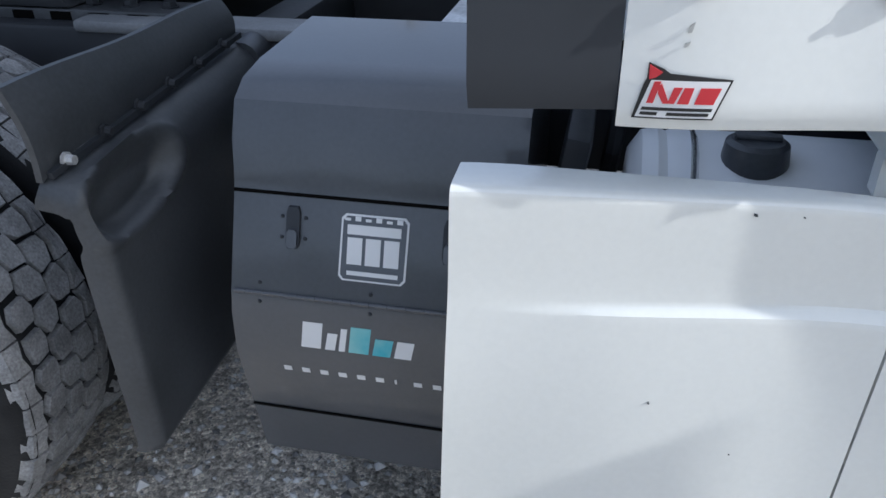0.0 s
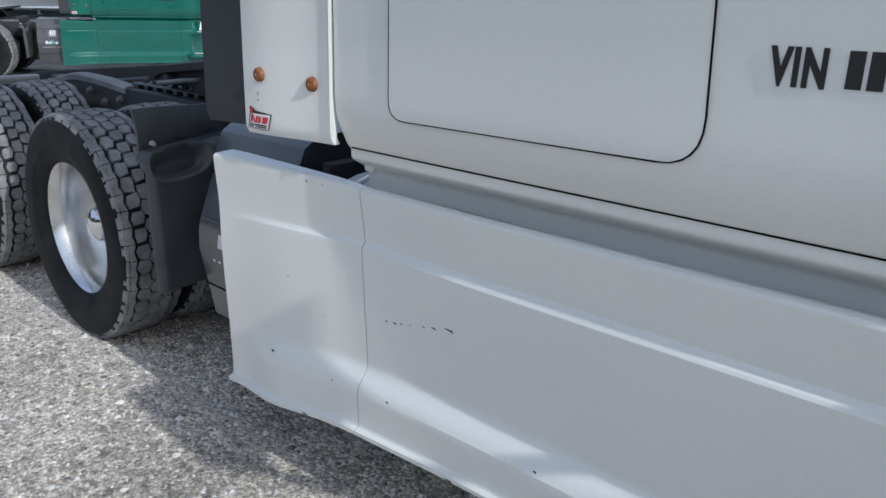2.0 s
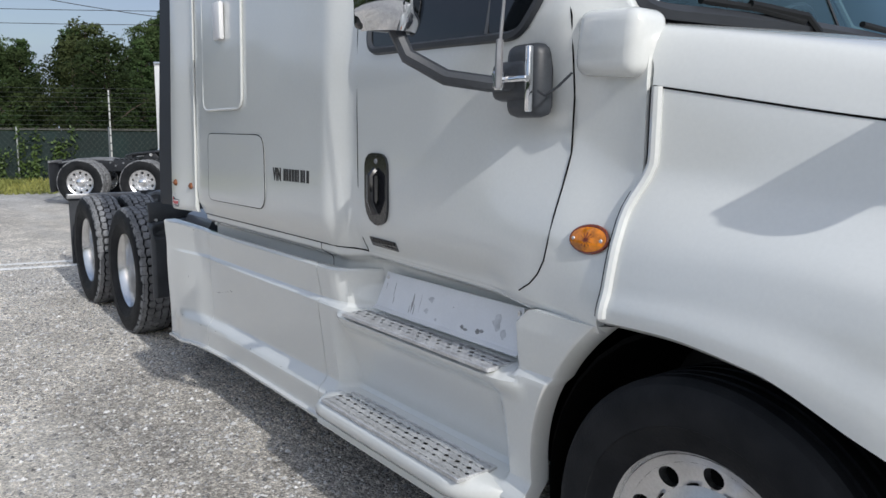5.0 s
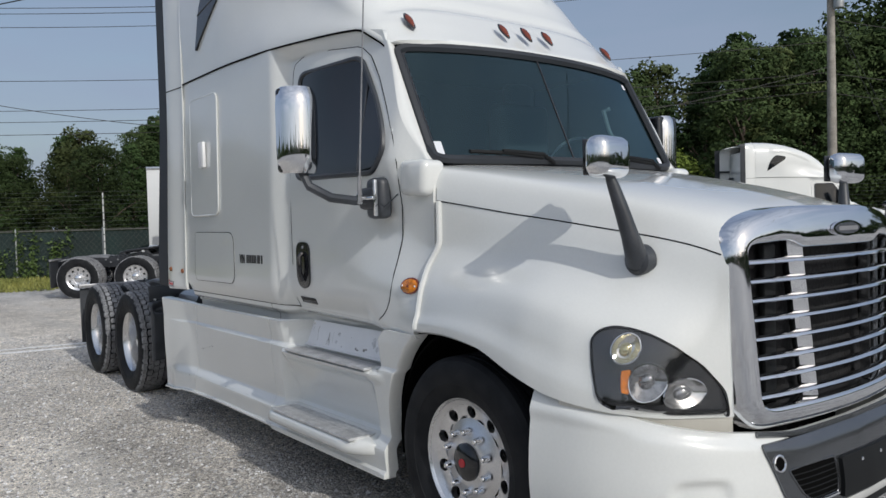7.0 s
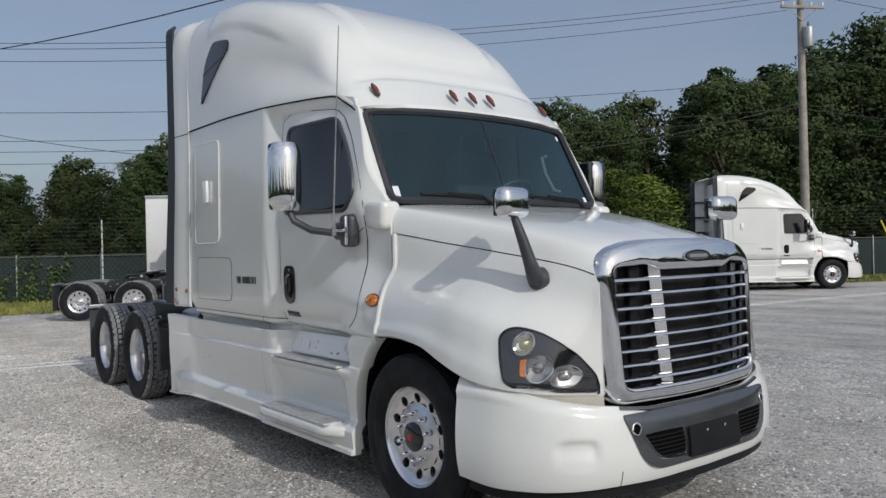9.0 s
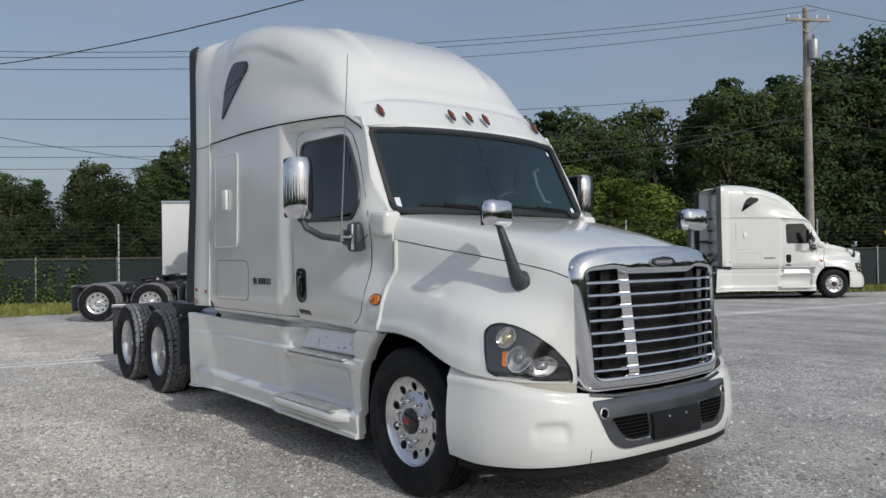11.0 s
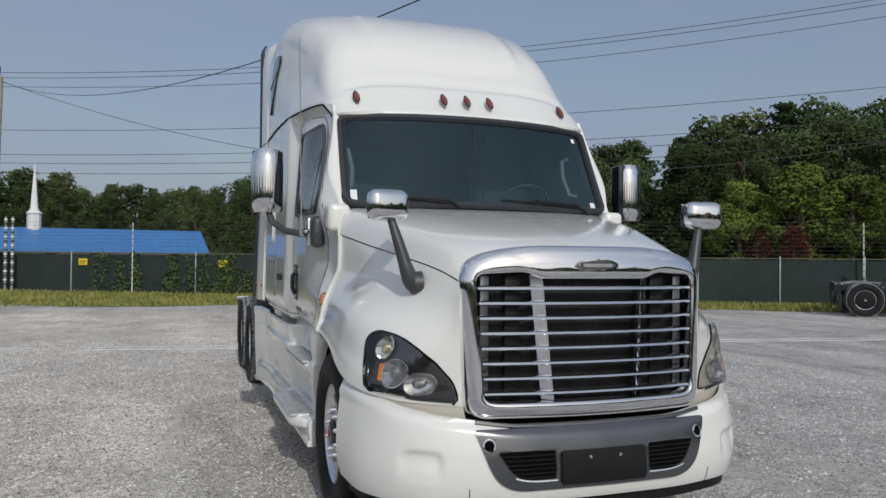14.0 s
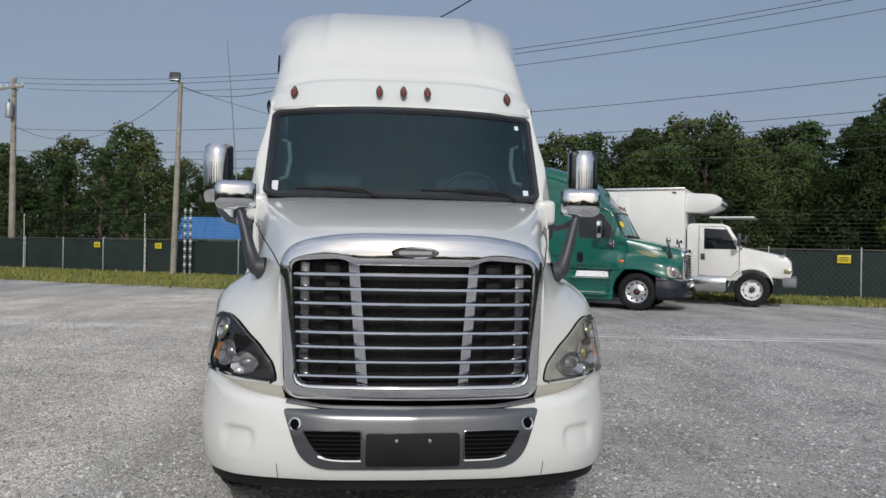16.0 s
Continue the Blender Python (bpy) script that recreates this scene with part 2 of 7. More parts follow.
def rounded(points, r, n=5):
    """A polygon with its corners rounded; r one radius, or one for each corner."""
    out, k = [], len(points)
    for i, p in enumerate(points):
        p = Vector(p)
        a, b = Vector(points[i - 1]) - p, Vector(points[(i + 1) % k]) - p
        rr = r[i] if isinstance(r, (list, tuple)) else r
        ca, cb = min(rr, a.length * 0.49), min(rr, b.length * 0.49)
        p0, p1 = p + a.normalized() * ca, p + b.normalized() * cb
        for j in range(n + 1):
            t = j / n
            out.append(p0 * (1 - t) ** 2 + p * 2 * t * (1 - t) + p1 * t * t)
    return out


def oval(u, v, a, b, n=20):
    return [Vector((u + a * math.cos(2 * math.pi * i / n), v + b * math.sin(2 * math.pi * i / n))) for i in range(n)]


def span(outline, v):
    us = []
    for i, p in enumerate(outline):
        q = outline[i - 1]
        if (p[1] - v) * (q[1] - v) <= 0 and abs(p[1] - q[1]) > 1e-9:
            us.append(p[0] + (q[0] - p[0]) * (v - p[1]) / (q[1] - p[1]))
    return (min(us), max(us)) if us else None


def patch(outline, f, d, d0, rows=14, cols=10, bm=None):
    """A plate with this outline in (u, v), laid on the surface f(u, v, height): its face d above, its rim down to d0."""
    bm = bm or bmesh.new()
    lo, hi = min(p[1] for p in outline), max(p[1] for p in outline)
    e = (hi - lo) * 1e-3
    top, low = [], []
    for i in range(rows + 1):
        t = i / rows
        v = lo + e + (hi - lo - 2 * e) * (0.5 - 0.5 * math.cos(math.pi * t))
        a, b = span(outline, v)
        top.append([bm.verts.new(f(a + (b - a) * j / cols, v, d)) for j in range(cols + 1)])
        low.append([bm.verts.new(f(a + (b - a) * j / cols, v, d0)) for j in (0, cols)])
    for i in range(rows):
        for j in range(cols):
            bm.faces.new((top[i][j], top[i][j + 1], top[i + 1][j + 1], top[i + 1][j]))
        bm.faces.new((top[i][0], top[i + 1][0], low[i + 1][0], low[i][0]))
        bm.faces.new((top[i][cols], low[i][1], low[i + 1][1], top[i + 1][cols]))
    for i in (0, rows):
        bm.faces.new((*top[i], low[i][1], low[i][0]))
    return bm


def tube(points, r, n=6, closed=False, bm=None, flat=1.0):
    bm = bm or bmesh.new()
    pts = [Vector(p) for p in points]
    k, rings, side = len(pts), [], None
    for i, p in enumerate(pts):
        d = pts[(i + 1) % k if closed else min(i + 1, k - 1)] - pts[i - 1 if closed or i else 0]
        d.normalize()
        if side is None:
            side = d.orthogonal().normalized()
        side = (side - d * side.dot(d)).normalized()
        up = d.cross(side)
        rad = r[i] if isinstance(r, (list, tuple)) else r
        rings.append([bm.verts.new(p + (side * math.cos(2 * math.pi * j / n) + up * math.sin(2 * math.pi * j / n) * flat) * rad) for j in range(n)])
    for i in range(k if closed else k - 1):
        a, b = rings[i], rings[(i + 1) % k]
        for j in range(n):
            bm.faces.new((a[j], a[(j + 1) % n], b[(j + 1) % n], b[j]))
    if not closed:
        bm.faces.new(rings[0][::-1])
        bm.faces.new(rings[-1])
    return bm


def box(cx, cy, cz, sx, sy, sz, bevel=0.006, rot=None, bm=None, seg=2):
    bm = bm or bmesh.new()
    m = Matrix.Translation((cx, cy, cz)) @ (rot or Matrix()) @ Matrix.Diagonal((sx, sy, sz, 1))
    made = bmesh.ops.create_cube(bm, size=1, matrix=m)["verts"]
    if bevel:
        edges = list({e for v in made for e in v.link_edges})
        bmesh.ops.bevel(bm, geom=edges, offset=bevel, segments=seg, profile=0.5, affect='EDGES')
    return bm


def lathe(profile, n=40, bm=None, at=(0, 0, 0), axis="y"):
    """Turns (radius, along) pairs round an axis; the ends close where the radius is 0."""
    bm = bm or bmesh.new()
    def pt(r, a, t):
        c, s = r * math.cos(t), r * math.sin(t)
        p = {"y": (c, a, s), "x": (a, c, s), "z": (c, s, a)}[axis]
        return Vector(at) + Vector(p)
    rings = []
    for r, a in profile:
        if r < 1e-6:
            rings.append([bm.verts.new(pt(0, a, 0))])
        else:
            rings.append([bm.verts.new(pt(r, a, 2 * math.pi * j / n)) for j in range(n)])
    for a, b in zip(rings, rings[1:]):
        for j in range(n):
            q = [a[j % len(a)], a[(j + 1) % len(a)], b[(j + 1) % len(b)], b[j % len(b)]]
            q = list(dict.fromkeys(q))
            if len(q) > 2:
                bm.faces.new(q)
    return bm


def holed_cell(bm, f, u0, u1, v0, v1, ru, rv, depth):
    """A cell of a plate with a round hole through it; f(u, v, height)."""
    cu, cv, n = (u0 + u1) / 2, (v0 + v1) / 2, 16
    sq = []
    for i in range(n):
        a = 2 * math.pi * i / n
        c, q = math.cos(a), math.sin(a)
        m = 1 / max(abs(c), abs(q))
        sq.append(bm.verts.new(f(cu + c * m * (u1 - u0) / 2, cv + q * m * (v1 - v0) / 2, 0)))
    top = [bm.verts.new(f(cu + ru * math.cos(2 * math.pi * i / n), cv + rv * math.sin(2 * math.pi * i / n), 0)) for i in range(n)]
    low = [bm.verts.new(f(cu + ru * math.cos(2 * math.pi * i / n), cv + rv * math.sin(2 * math.pi * i / n), -depth)) for i in range(n)]
    for i in range(n):
        j = (i + 1) % n
        bm.faces.new((sq[i], sq[j], top[j], top[i]))
        bm.faces.new((top[i], top[j], low[j], low[i]))


def tread_plate(x0, x1, y0, y1, z):
    """A grip plate: a middle row of large holes, small ones beside it, and a folded rim."""
    bm = bmesh.new()
    cols, rows = 30, 5
    f = lambda u, v, d: (u, v, z + d)
    for i in range(cols):
        for j in range(rows):
            big = j == 2 and i % 2 == 0 or j in (1, 3) and i % 2 == 1
            r = 0.0095 if big and j == 2 else 0.0075 if big else 0.0035
            holed_cell(bm, f, x0 + (x1 - x0) * i / cols, x0 + (x1 - x0) * (i + 1) / cols, y0 + (y1 - y0) * j / rows, y0 + (y1 - y0) * (j + 1) / rows, r, r, 0.012)
    bmesh.ops.remove_doubles(bm, verts=bm.verts, dist=1e-5)
    cx, cy = (x0 + x1) / 2, (y0 + y1) / 2
    for y in (y0, y1):
        box(cx, y, z - 0.007, x1 - x0, 0.005, 0.015, 0.002, bm=bm, seg=1)
    for x in (x0, x1):
        box(x, cy, z - 0.007, 0.005, abs(y1 - y0), 0.015, 0.002, bm=bm, seg=1)
    return bm


def slab(prof, y0, y1, bevel=0.03):
    bm = bmesh.new()
    a = [bm.verts.new((x, y0, z)) for x, z in prof]
    c = [bm.verts.new((x, y1, z)) for x, z in prof]
    bm.faces.new(a)
    bm.faces.new(c[::-1])
    for i in range(len(prof)):
        j = (i + 1) % len(prof)
        bm.faces.new((a[i], c[i], c[j], a[j]))
    bmesh.ops.bevel(bm, geom=list(bm.edges), offset=bevel, segments=2, profile=0.5, affect='EDGES')
    return bm


def mirrored(fn):
    """Runs fn(s) for both sides of the truck: s = -1 is the kerb side, towards -y."""
    for s in (-1, 1):
        fn(s)


def text_mesh(words, size, squeeze):
    c = bpy.data.curves.new("lettering", 'FONT')
    c.body, c.size, c.extrude, c.offset, c.space_character = words, size / 0.7, 0.0008, 0.0036, 1.14
    ob = bpy.data.objects.new("lettering", c)
    scene.collection.objects.link(ob)
    me = bpy.data.meshes.new_from_object(ob.evaluated_get(bpy.context.evaluated_depsgraph_get()))
    bpy.data.objects.remove(ob)
    bm = bmesh.new()
    bm.from_mesh(me)
    bpy.data.meshes.remove(me)
    bmesh.ops.scale(bm, vec=(squeeze, 1, 1), verts=bm.verts)
    return bm


# ---- the truck's surfaces: x ahead, y across from the middle, z up ----
def seam_z(x):
    return spl((0.3, 1.1, 1.85, 2.4, 2.83, 3.05, 3.2), (2.815, 2.81, 2.785, 2.76, 2.735, 2.70, 2.63), x)


def roof_edge(x):
    return spl((0.36, 1.2, 1.84, 2.1, 2.5, 2.88, 3.12), (1.176, 1.176, 1.172, 1.155, 1.112, 1.05, 1.0), x)


def side_w(x, z):
    sleeper = 1.204 - 0.030 * max(0.0, z - 1.2) / 1.6
    cab = 1.145 - (0.05 + 0.085 * sm((x - 2.35) / 0.75)) * sm((z - 1.80) / 0.9)
    cab -= 0.085 * sm((x - 2.7) / 0.7) * hump((z - 1.62) / 0.36)
    nose = spl((1.0, 1.09, 1.27, 1.53, 1.745, 2.0, 2.7), (1.165, 1.165, 1.13, 1.055, 1.055, 1.03, 1.0), z)
    cab += (nose - cab) * sm((x - 3.28) / 0.22)
    a = 1.955 + 0.025 * sm((z - 1.7) / 0.5)
    t = sm((x - a) / 0.18)
    if x < 3.12 and z > 2.5:
        t2 = sm((z - seam_z(x) + 0.07) / 0.055)
        w0 = sleeper * (1 - t) + cab * t
        return w0 + max(0.0, roof_edge(x) - w0) * t2
    k = sill_z(x) - z
    # the wall tucks in towards the sill; under it a cove runs back behind the skirt
    tuck = 0.050 * min(1.0, max(0.0, (1.25 - z) / 0.132)) ** 1.6 + 0.003 * sm(k / 0.004) + (0.062 + 0.045 * sm((x - 2.0) / 0.2)) * sm((k - 0.028 + 0.016 * sm((x - 2.0) / 0.2)) / 0.05)
    ahead = sm((x - 2.95) / 0.25)
    tuck += (0.010 * sm((k + 0.02) / 0.03) + 0.105 * sm((k - 0.004) / 0.075) - tuck) * ahead
    return sleeper * (1 - t) + cab * t - tuck


def sill_z(x):
    return spl((0.3, 0.42, 1.85, 2.2, 3.1, 3.5), (1.128, 1.127, 1.120, 1.114, 1.088, 1.06), x)


def front_x(z):
    """The cab side's front edge: the windscreen pillar above, the cowl below."""
    return spl((1.0, 1.36, 1.50, 1.86, 1.91, 1.97, 2.62, 2.8), (3.512, 3.512, 3.562, 3.562, 3.53, 3.465, 3.12, 3.02), z)


def on_side(s):
    return lambda x, z, d: (x, s * (side_w(x, z) + d), z)


HOOD_X = (3.52, 3.75, 4.0, 4.25, 4.45, 4.65, 4.83, 4.97)
HOOD_TOP = (1.935, 1.905, 1.865, 1.82, 1.78, 1.735, 1.685, 1.635)
HOOD_SEAM_W = (1.055, 1.00, 0.945, 0.89, 0.84, 0.79, 0.745, 0.70)
HOOD_SEAM_Z = (1.745, 1.705, 1.66, 1.62, 1.585, 1.55, 1.51, 1.46)
HOOD_MID_W = (1.055, 1.01, 0.975, 0.95, 0.92, 0.875, 0.80, 0.712)
HOOD_MID_Z = (1.53, 1.50, 1.47, 1.45, 1.42, 1.38, 1.34, 1.30)
HOOD_BULGE_W = (1.13, 1.135, 1.14, 1.145, 1.12, 1.05, 0.92, 0.705)
HOOD_BULGE_Z = (1.27, 1.28, 1.29, 1.27, 1.23, 1.17, 1.11, 1.07)
HOOD_EDGE_W = (1.165, 1.185, 1.195, 1.195, 1.175, 1.115, 0.97, 0.685)
HOOD_EDGE_Z = (1.09, 1.10, 1.075, 0.985, 0.918, 0.885, 0.86, 0.84)


def hood_start(k):
    return 3.52 + 0.052 * sm((k - 2.2) / 0.6) * (1 - sm((k - 3.9) / 0.7))


def hood_section(x):
    g = [spl(HOOD_X, t, x) for t in (HOOD_TOP, HOOD_SEAM_W, HOOD_SEAM_Z, HOOD_MID_W, HOOD_MID_Z, HOOD_BULGE_W, HOOD_BULGE_Z, HOOD_EDGE_W, HOOD_EDGE_Z)]
    zt, sw, sz, mw, mz, bw, bz, ew, ez = g
    t = (x - 3.52) / 1.45
    return ((0, sw * 0.55, sw * (0.955 - 0.08 * t), sw, mw, bw, ew), (zt, zt - 0.004 - 0.012 * t, zt - (zt - sz) * (0.16 + 0.22 * t), sz, mz, bz, ez))


def hood_pt(x, k, d=0.0):
    """k from 0 (middle) to 6 (lower lip) round the hood's half section."""
    w, z = hood_section(x)
    ks = tuple(range(7))
    a = Vector((x, spl(ks, w, k) + 0.012 * hump((k - 5.8) / 0.3), spl(ks, z, k)))
    if d:
        e = 0.02
        w2, z2 = hood_section(x + e if x + e < 4.97 else x - e)
        bpt = Vector((x + e if x + e < 4.97 else x - e, spl(ks, w2, k), spl(ks, z2, k)))
        k2 = k + 0.05 if k < 5.9 else k - 0.05
        cpt = Vector((x, spl(ks, w, k2), spl(ks, z, k2)))
        nrm = (bpt - a).cross(cpt - a).normalized()
        if nrm.dot(Vector((0.4, 1, 0.3))) < 0:
            nrm = -nrm
        a += nrm * d
    return a


def hood_by_z(x, z, d=0.0):
    lo, hi = 3.0, 6.0
    for _ in range(18):
        m = (lo + hi) / 2
        if hood_pt(x, m)[2] > z:
            lo = m
        else:
            hi = m
    return hood_pt(x, lo, d)


def nose_x(w, z):
    return 5.09 - 0.17 * w * w - 0.045 * (z - 0.84)


BUMP_X = (5.13, 5.115, 5.07, 4.985, 4.82, 4.60, 4.36)
BUMP_W = (0.0, 0.4, 0.65, 0.87, 1.04, 1.14, 1.18)
BUMP_TOP = (0.755, 0.758, 0.782, 0.812, 0.852, 0.910, 0.958)
BUMP_LOW = (0.385, 0.385, 0.385, 0.38, 0.37, 0.365, 0.385)


def bumper_pt(q, v, d=0.0):
    """q from -1 to 1 along the bumper, v from 0 (bottom) to 1 (top)."""
    ks, a = tuple(range(7)), abs(q) * 6
    x, w = spl(ks, BUMP_X, a), spl(ks, BUMP_W, a)
    dx, dw = spl(ks, BUMP_X, min(6, a + 0.05)) - spl(ks, BUMP_X, max(0, a - 0.05)), spl(ks, BUMP_W, min(6, a + 0.05)) - spl(ks, BUMP_W, max(0, a - 0.05))
    n = Vector((dw, -dx, 0)).normalized()
    out = 0.03 * math.sin(math.pi * min(1, v * 1.15) ** 0.8) - 0.035 * sm((v - 0.86) / 0.14) + d
    z = spl(ks, BUMP_LOW, a) * (1 - v) + spl(ks, BUMP_TOP, a) * v
    pk = (abs((w - 0.895) / 0.095) ** 4 + abs((z - 0.56) / 0.082) ** 4) ** 0.25
    out -= 0.020 * sm((1.08 - pk) / 0.42) * (0.25 + 0.75 * sm((z - 0.50) / 0.10))
    out += 0.010 * sm((w - 0.74) / 0.05) * hump((z - 0.845 + 0.10 * (1.1 - w)) / 0.04)
    return Vector((x + n[0] * out, (w + n[1] * out) * (1 if q >= 0 else -1), z))


def bumper_by_w(w, z, d):
    ks = tuple(range(7))
    lo, hi = 0.0, 6.0
    for _ in range(16):
        m = (lo + hi) / 2
        lo, hi = (m, hi) if spl(ks, BUMP_W, m) < abs(w) else (lo, m)
    a = lo / 6
    v = (z - spl(ks, BUMP_LOW, lo)) / (spl(ks, BUMP_TOP, lo) - spl(ks, BUMP_LOW, lo))
    p = bumper_pt(a if w >= 0 else -a, v, d)
    return p


ROOF_X = (0.36, 0.72, 1.2, 1.7, 2.15, 2.55, 2.85, 3.08, 3.235)
ROOF_T = (4.00, 3.985, 3.925, 3.80, 3.625, 3.37, 3.03, 2.80, 2.655)
ROOF_W = (1.19, 1.19, 1.185, 1.13, 1.07, 1.03, 1.04, 1.03, 1.01)
ROOF_S = (0.36, 0.70, 1.12, 1.56, 1.95, 2.32, 2.62, 2.88, 3.10)


def roof_pt(u, th, d=0.0):
    ks = tuple(range(9))
    k = u * 8
    x, zt, w, xs = (spl(ks, a, k) for a in (ROOF_X, ROOF_T, ROOF_W, ROOF_S))
    zs = seam_z(xs) if k < 7.99 else 2.60
    zs = min(zs, zt - 0.05)
    n = 6.0 - 3.3 * sm((k - 3.5) / 4.5)
    c, s = math.cos(th), math.sin(th)
    h = abs(s) ** (2 / n)
    w += (roof_edge(xs) + 0.003 - w) * (1 - sm(h / 0.45))
    y = (w - d) * math.copysign(abs(c) ** (2 / n), c)
    px = xs + (x - xs) * h
    d -= 0.034 * sm((0.66 - abs(y)) / 0.05) * sm((2.80 - px - 0.25 * max(0.0, abs(y) - 0.35)) / 0.05) * sm((px - 1.7) / 0.4)
    arc = spl((0.75, 0.958, 1.194, 1.403, 1.831, 2.223), (3.50, 3.587, 3.601, 3.569, 3.423, 3.241), px)
    rise = 0.022 * sm((zs + (zt - zs) * h - arc) / 0.05) * sm((px - 0.8) / 0.15) * sm((2.3 - px) / 0.4) * sm((abs(y) - 0.85) / 0.1)
    y += math.copysign(rise, y)
    d += 0.026 * hump((px - 2.93) / 0.05) * sm((0.95 - abs(y)) / 0.1)
    return Vector((px, y, zs + (zt - d - zs) * h))


def build_tractor(name, paint, rear_wall=WHITE):
    root = empty(name, 0, 0, 0)

    # bonnet with its fenders, one moulding
    def hood_f(u, v, d):
        k = (v * 2 - 1) * 6
        x0 = hood_start(abs(k))
        x = x0 + (4.97 - x0) * u
        p = hood_pt(x, abs(k), -d)
        return (p[0], p[1] * (1 if k > 0 else -1), p[2])
    part("hood", sheet(hood_f, 56, 120, 0.02), paint, root, sharp=50)

    # cab and sleeper sides
    def side(s):
        low = (-0.125, -0.095, -0.082, -0.074, -0.066, -0.058, -0.051, -0.044, -0.037, -0.030, -0.022, -0.012, -0.006, -0.003, 0.0, 0.006, 0.016, 0.03, 0.05, 0.07, 0.10, 0.135)
        rows = len(low) - 1 + 44
        def f(u, v, d):
            j = round(v * rows)
            xs = 0.36 + u * 3.15
            base = sill_z(xs) + max(low[min(j, len(low) - 1)], -0.125 + 0.110 * sm((xs - 3.15) / 0.15) + 0.001 * j)
            z = base + max(0, j - len(low) + 1) / 44 * (seam_z(0.36 + u * 2.7) - base)
            x = 0.36 + (front_x(z) - 0.36) * u
            return (x, s * (side_w(x, z) - d), z)
        part("side_panel", sheet(f, 120, rows, 0.03), paint, root, sharp=60)
    mirrored(side)
    part("rear_wall", box(0.38, 0, 2.4, 0.04, 2.22, 2.7, 0.01), rear_wall, root, "white rear wall of the sleeper")
    for sy in (-1, 1):
        for z in (1.55, 2.0, 2.45, 2.9):
            part("hinge_bracket", box(0.335, sy * 0.93, z, 0.05, 0.30, 0.055, 0.008, bm=box(0.325, sy * 1.06, z, 0.07, 0.07, 0.09, 0.008)), BLACK, root)
    part("cab_floor", box(1.9, 0, 1.10, 3.1, 2.1, 0.05, 0.01), DARK, root)
    def roof_f(u, v, d):
        c, q = math.cos(math.pi * v), math.sin(math.pi * v)
        m = (abs(c) ** 6 + abs(q) ** 6) ** (-1 / 6)
        return roof_pt(u, math.atan2((m * q) ** 3, math.copysign((m * abs(c)) ** 3, c)), d)
    part("roof", sheet(roof_f, 72, 120, 0.03), paint, root, sharp=50)
    for th in (0.0, math.pi):
        part("roof_seam", tube([roof_pt(i / 40, th, -0.004) for i in range(41)], 0.006, 6), GAP, root)

    # side extenders behind the sleeper, with their rubber edges
    def extender(s):
        def wide(x, z):
            flare = 1 - sm((x - 0.05) / 0.31)
            return 1.216 + (0.040 - 0.016 * sm((z - 1.3) / 1.5)) * flare + 0.16 * max(0.0, 0.02 - x) * (1 - 0.6 * sm((z - 1.3) / 1.5)) - 0.031 * sm((z - 0.7) / 2.1)
        def f(x0, x1, r, low):
            def g(u, v, d):
                x = x0 + (x1 - x0) * u
                top = 3.93 + 0.07 * sm((x + 0.03) / 0.38)
                wt = wide(x, 2.8)
                if v <= 0.6:
                    z = low + (2.8 - low) * v / 0.6
                    return (x, s * (wide(x, z) - d - 0.010 * max(0.0, 1 - (z - low) / 0.012) ** 2), z)
                n = r + (6 - r) * sm((x + 0.03) / 0.38)
                p = (v - 0.6) / 0.4 * (1.05 if r < 30 else 0.79)
                m = (math.cos(p) ** n + math.sin(p) ** n) ** (-1 / n)
                return (x, s * (wt * m * math.cos(p) - d), 2.8 + (top - 2.8) * m * math.sin(p) - d)
            return g
        part("extender", sheet(f(0.022, 0.352, 14, 1.134), 12, 150, 0.02), paint, root)
        part("extender_edge", sheet(f(-0.142, 0.020, 40, 1.153), 4, 90, 0.018), STRIP, root, "dark rubber edge")
        part("extender_seam", tube([(x, s * (wide(x, 2.8) + 0.0005), 2.80) for x in (0.03, 0.09, 0.16, 0.26, 0.35)], 0.004, 5), GAP, root)
        lip = f(0.352, 0.358, 14, 1.134)
        part("extender_lip", tube([lip(0.5, 0.01 + 0.97 * k / 60, -0.002) for k in range(61)], 0.005, 6), paint, root)
        for z in (1.5, 2.05, 2.6, 3.15):
            part("bracket", box(0.12, s * 1.12, z, 0.42, 0.10, 0.06, 0.008), DARK, root)
    mirrored(extender)

    # windscreen, pillars, cowl
    def ws(u, v, d):
        y = (u * 2 - 1)
        zb, zt = 1.945 - 0.01 * y * y, 2.635 - 0.03 * y * y
        xb, xt = 3.555 - 0.075 * y * y, 3.235 - 0.115 * abs(y) ** 2.5
        w = 1.02 - 0.02 * v
        return (xb + (xt - xb) * v - d, y * w, zb + (zt - zb) * v)
    part("windshield", sheet(lambda u, v, d: ws(0.02 + 0.96 * u, 0.03 + 0.94 * v, d), 24, 10), WINDSHIELD, root, recalc=False).visible_shadow = False
    def border(off):
        o = rounded([(0.015, 0.02), (0.985, 0.02), (0.985, 0.98), (0.015, 0.98)], 0.06, 5)
        pts = []
        for i, p in enumerate(o):
            q = o[(i + 1) % len(o)]
            m = max(1, int((q - p).length / 0.05))
            pts += [p + (q - p) * j / m for j in range(m)]
        return [ws(p[0], p[1], -off) for p in pts]
    part("windshield_seal", tube(border(0.004), 0.027, 6, True), STRIP, root, "dark rubber windscreen seal")
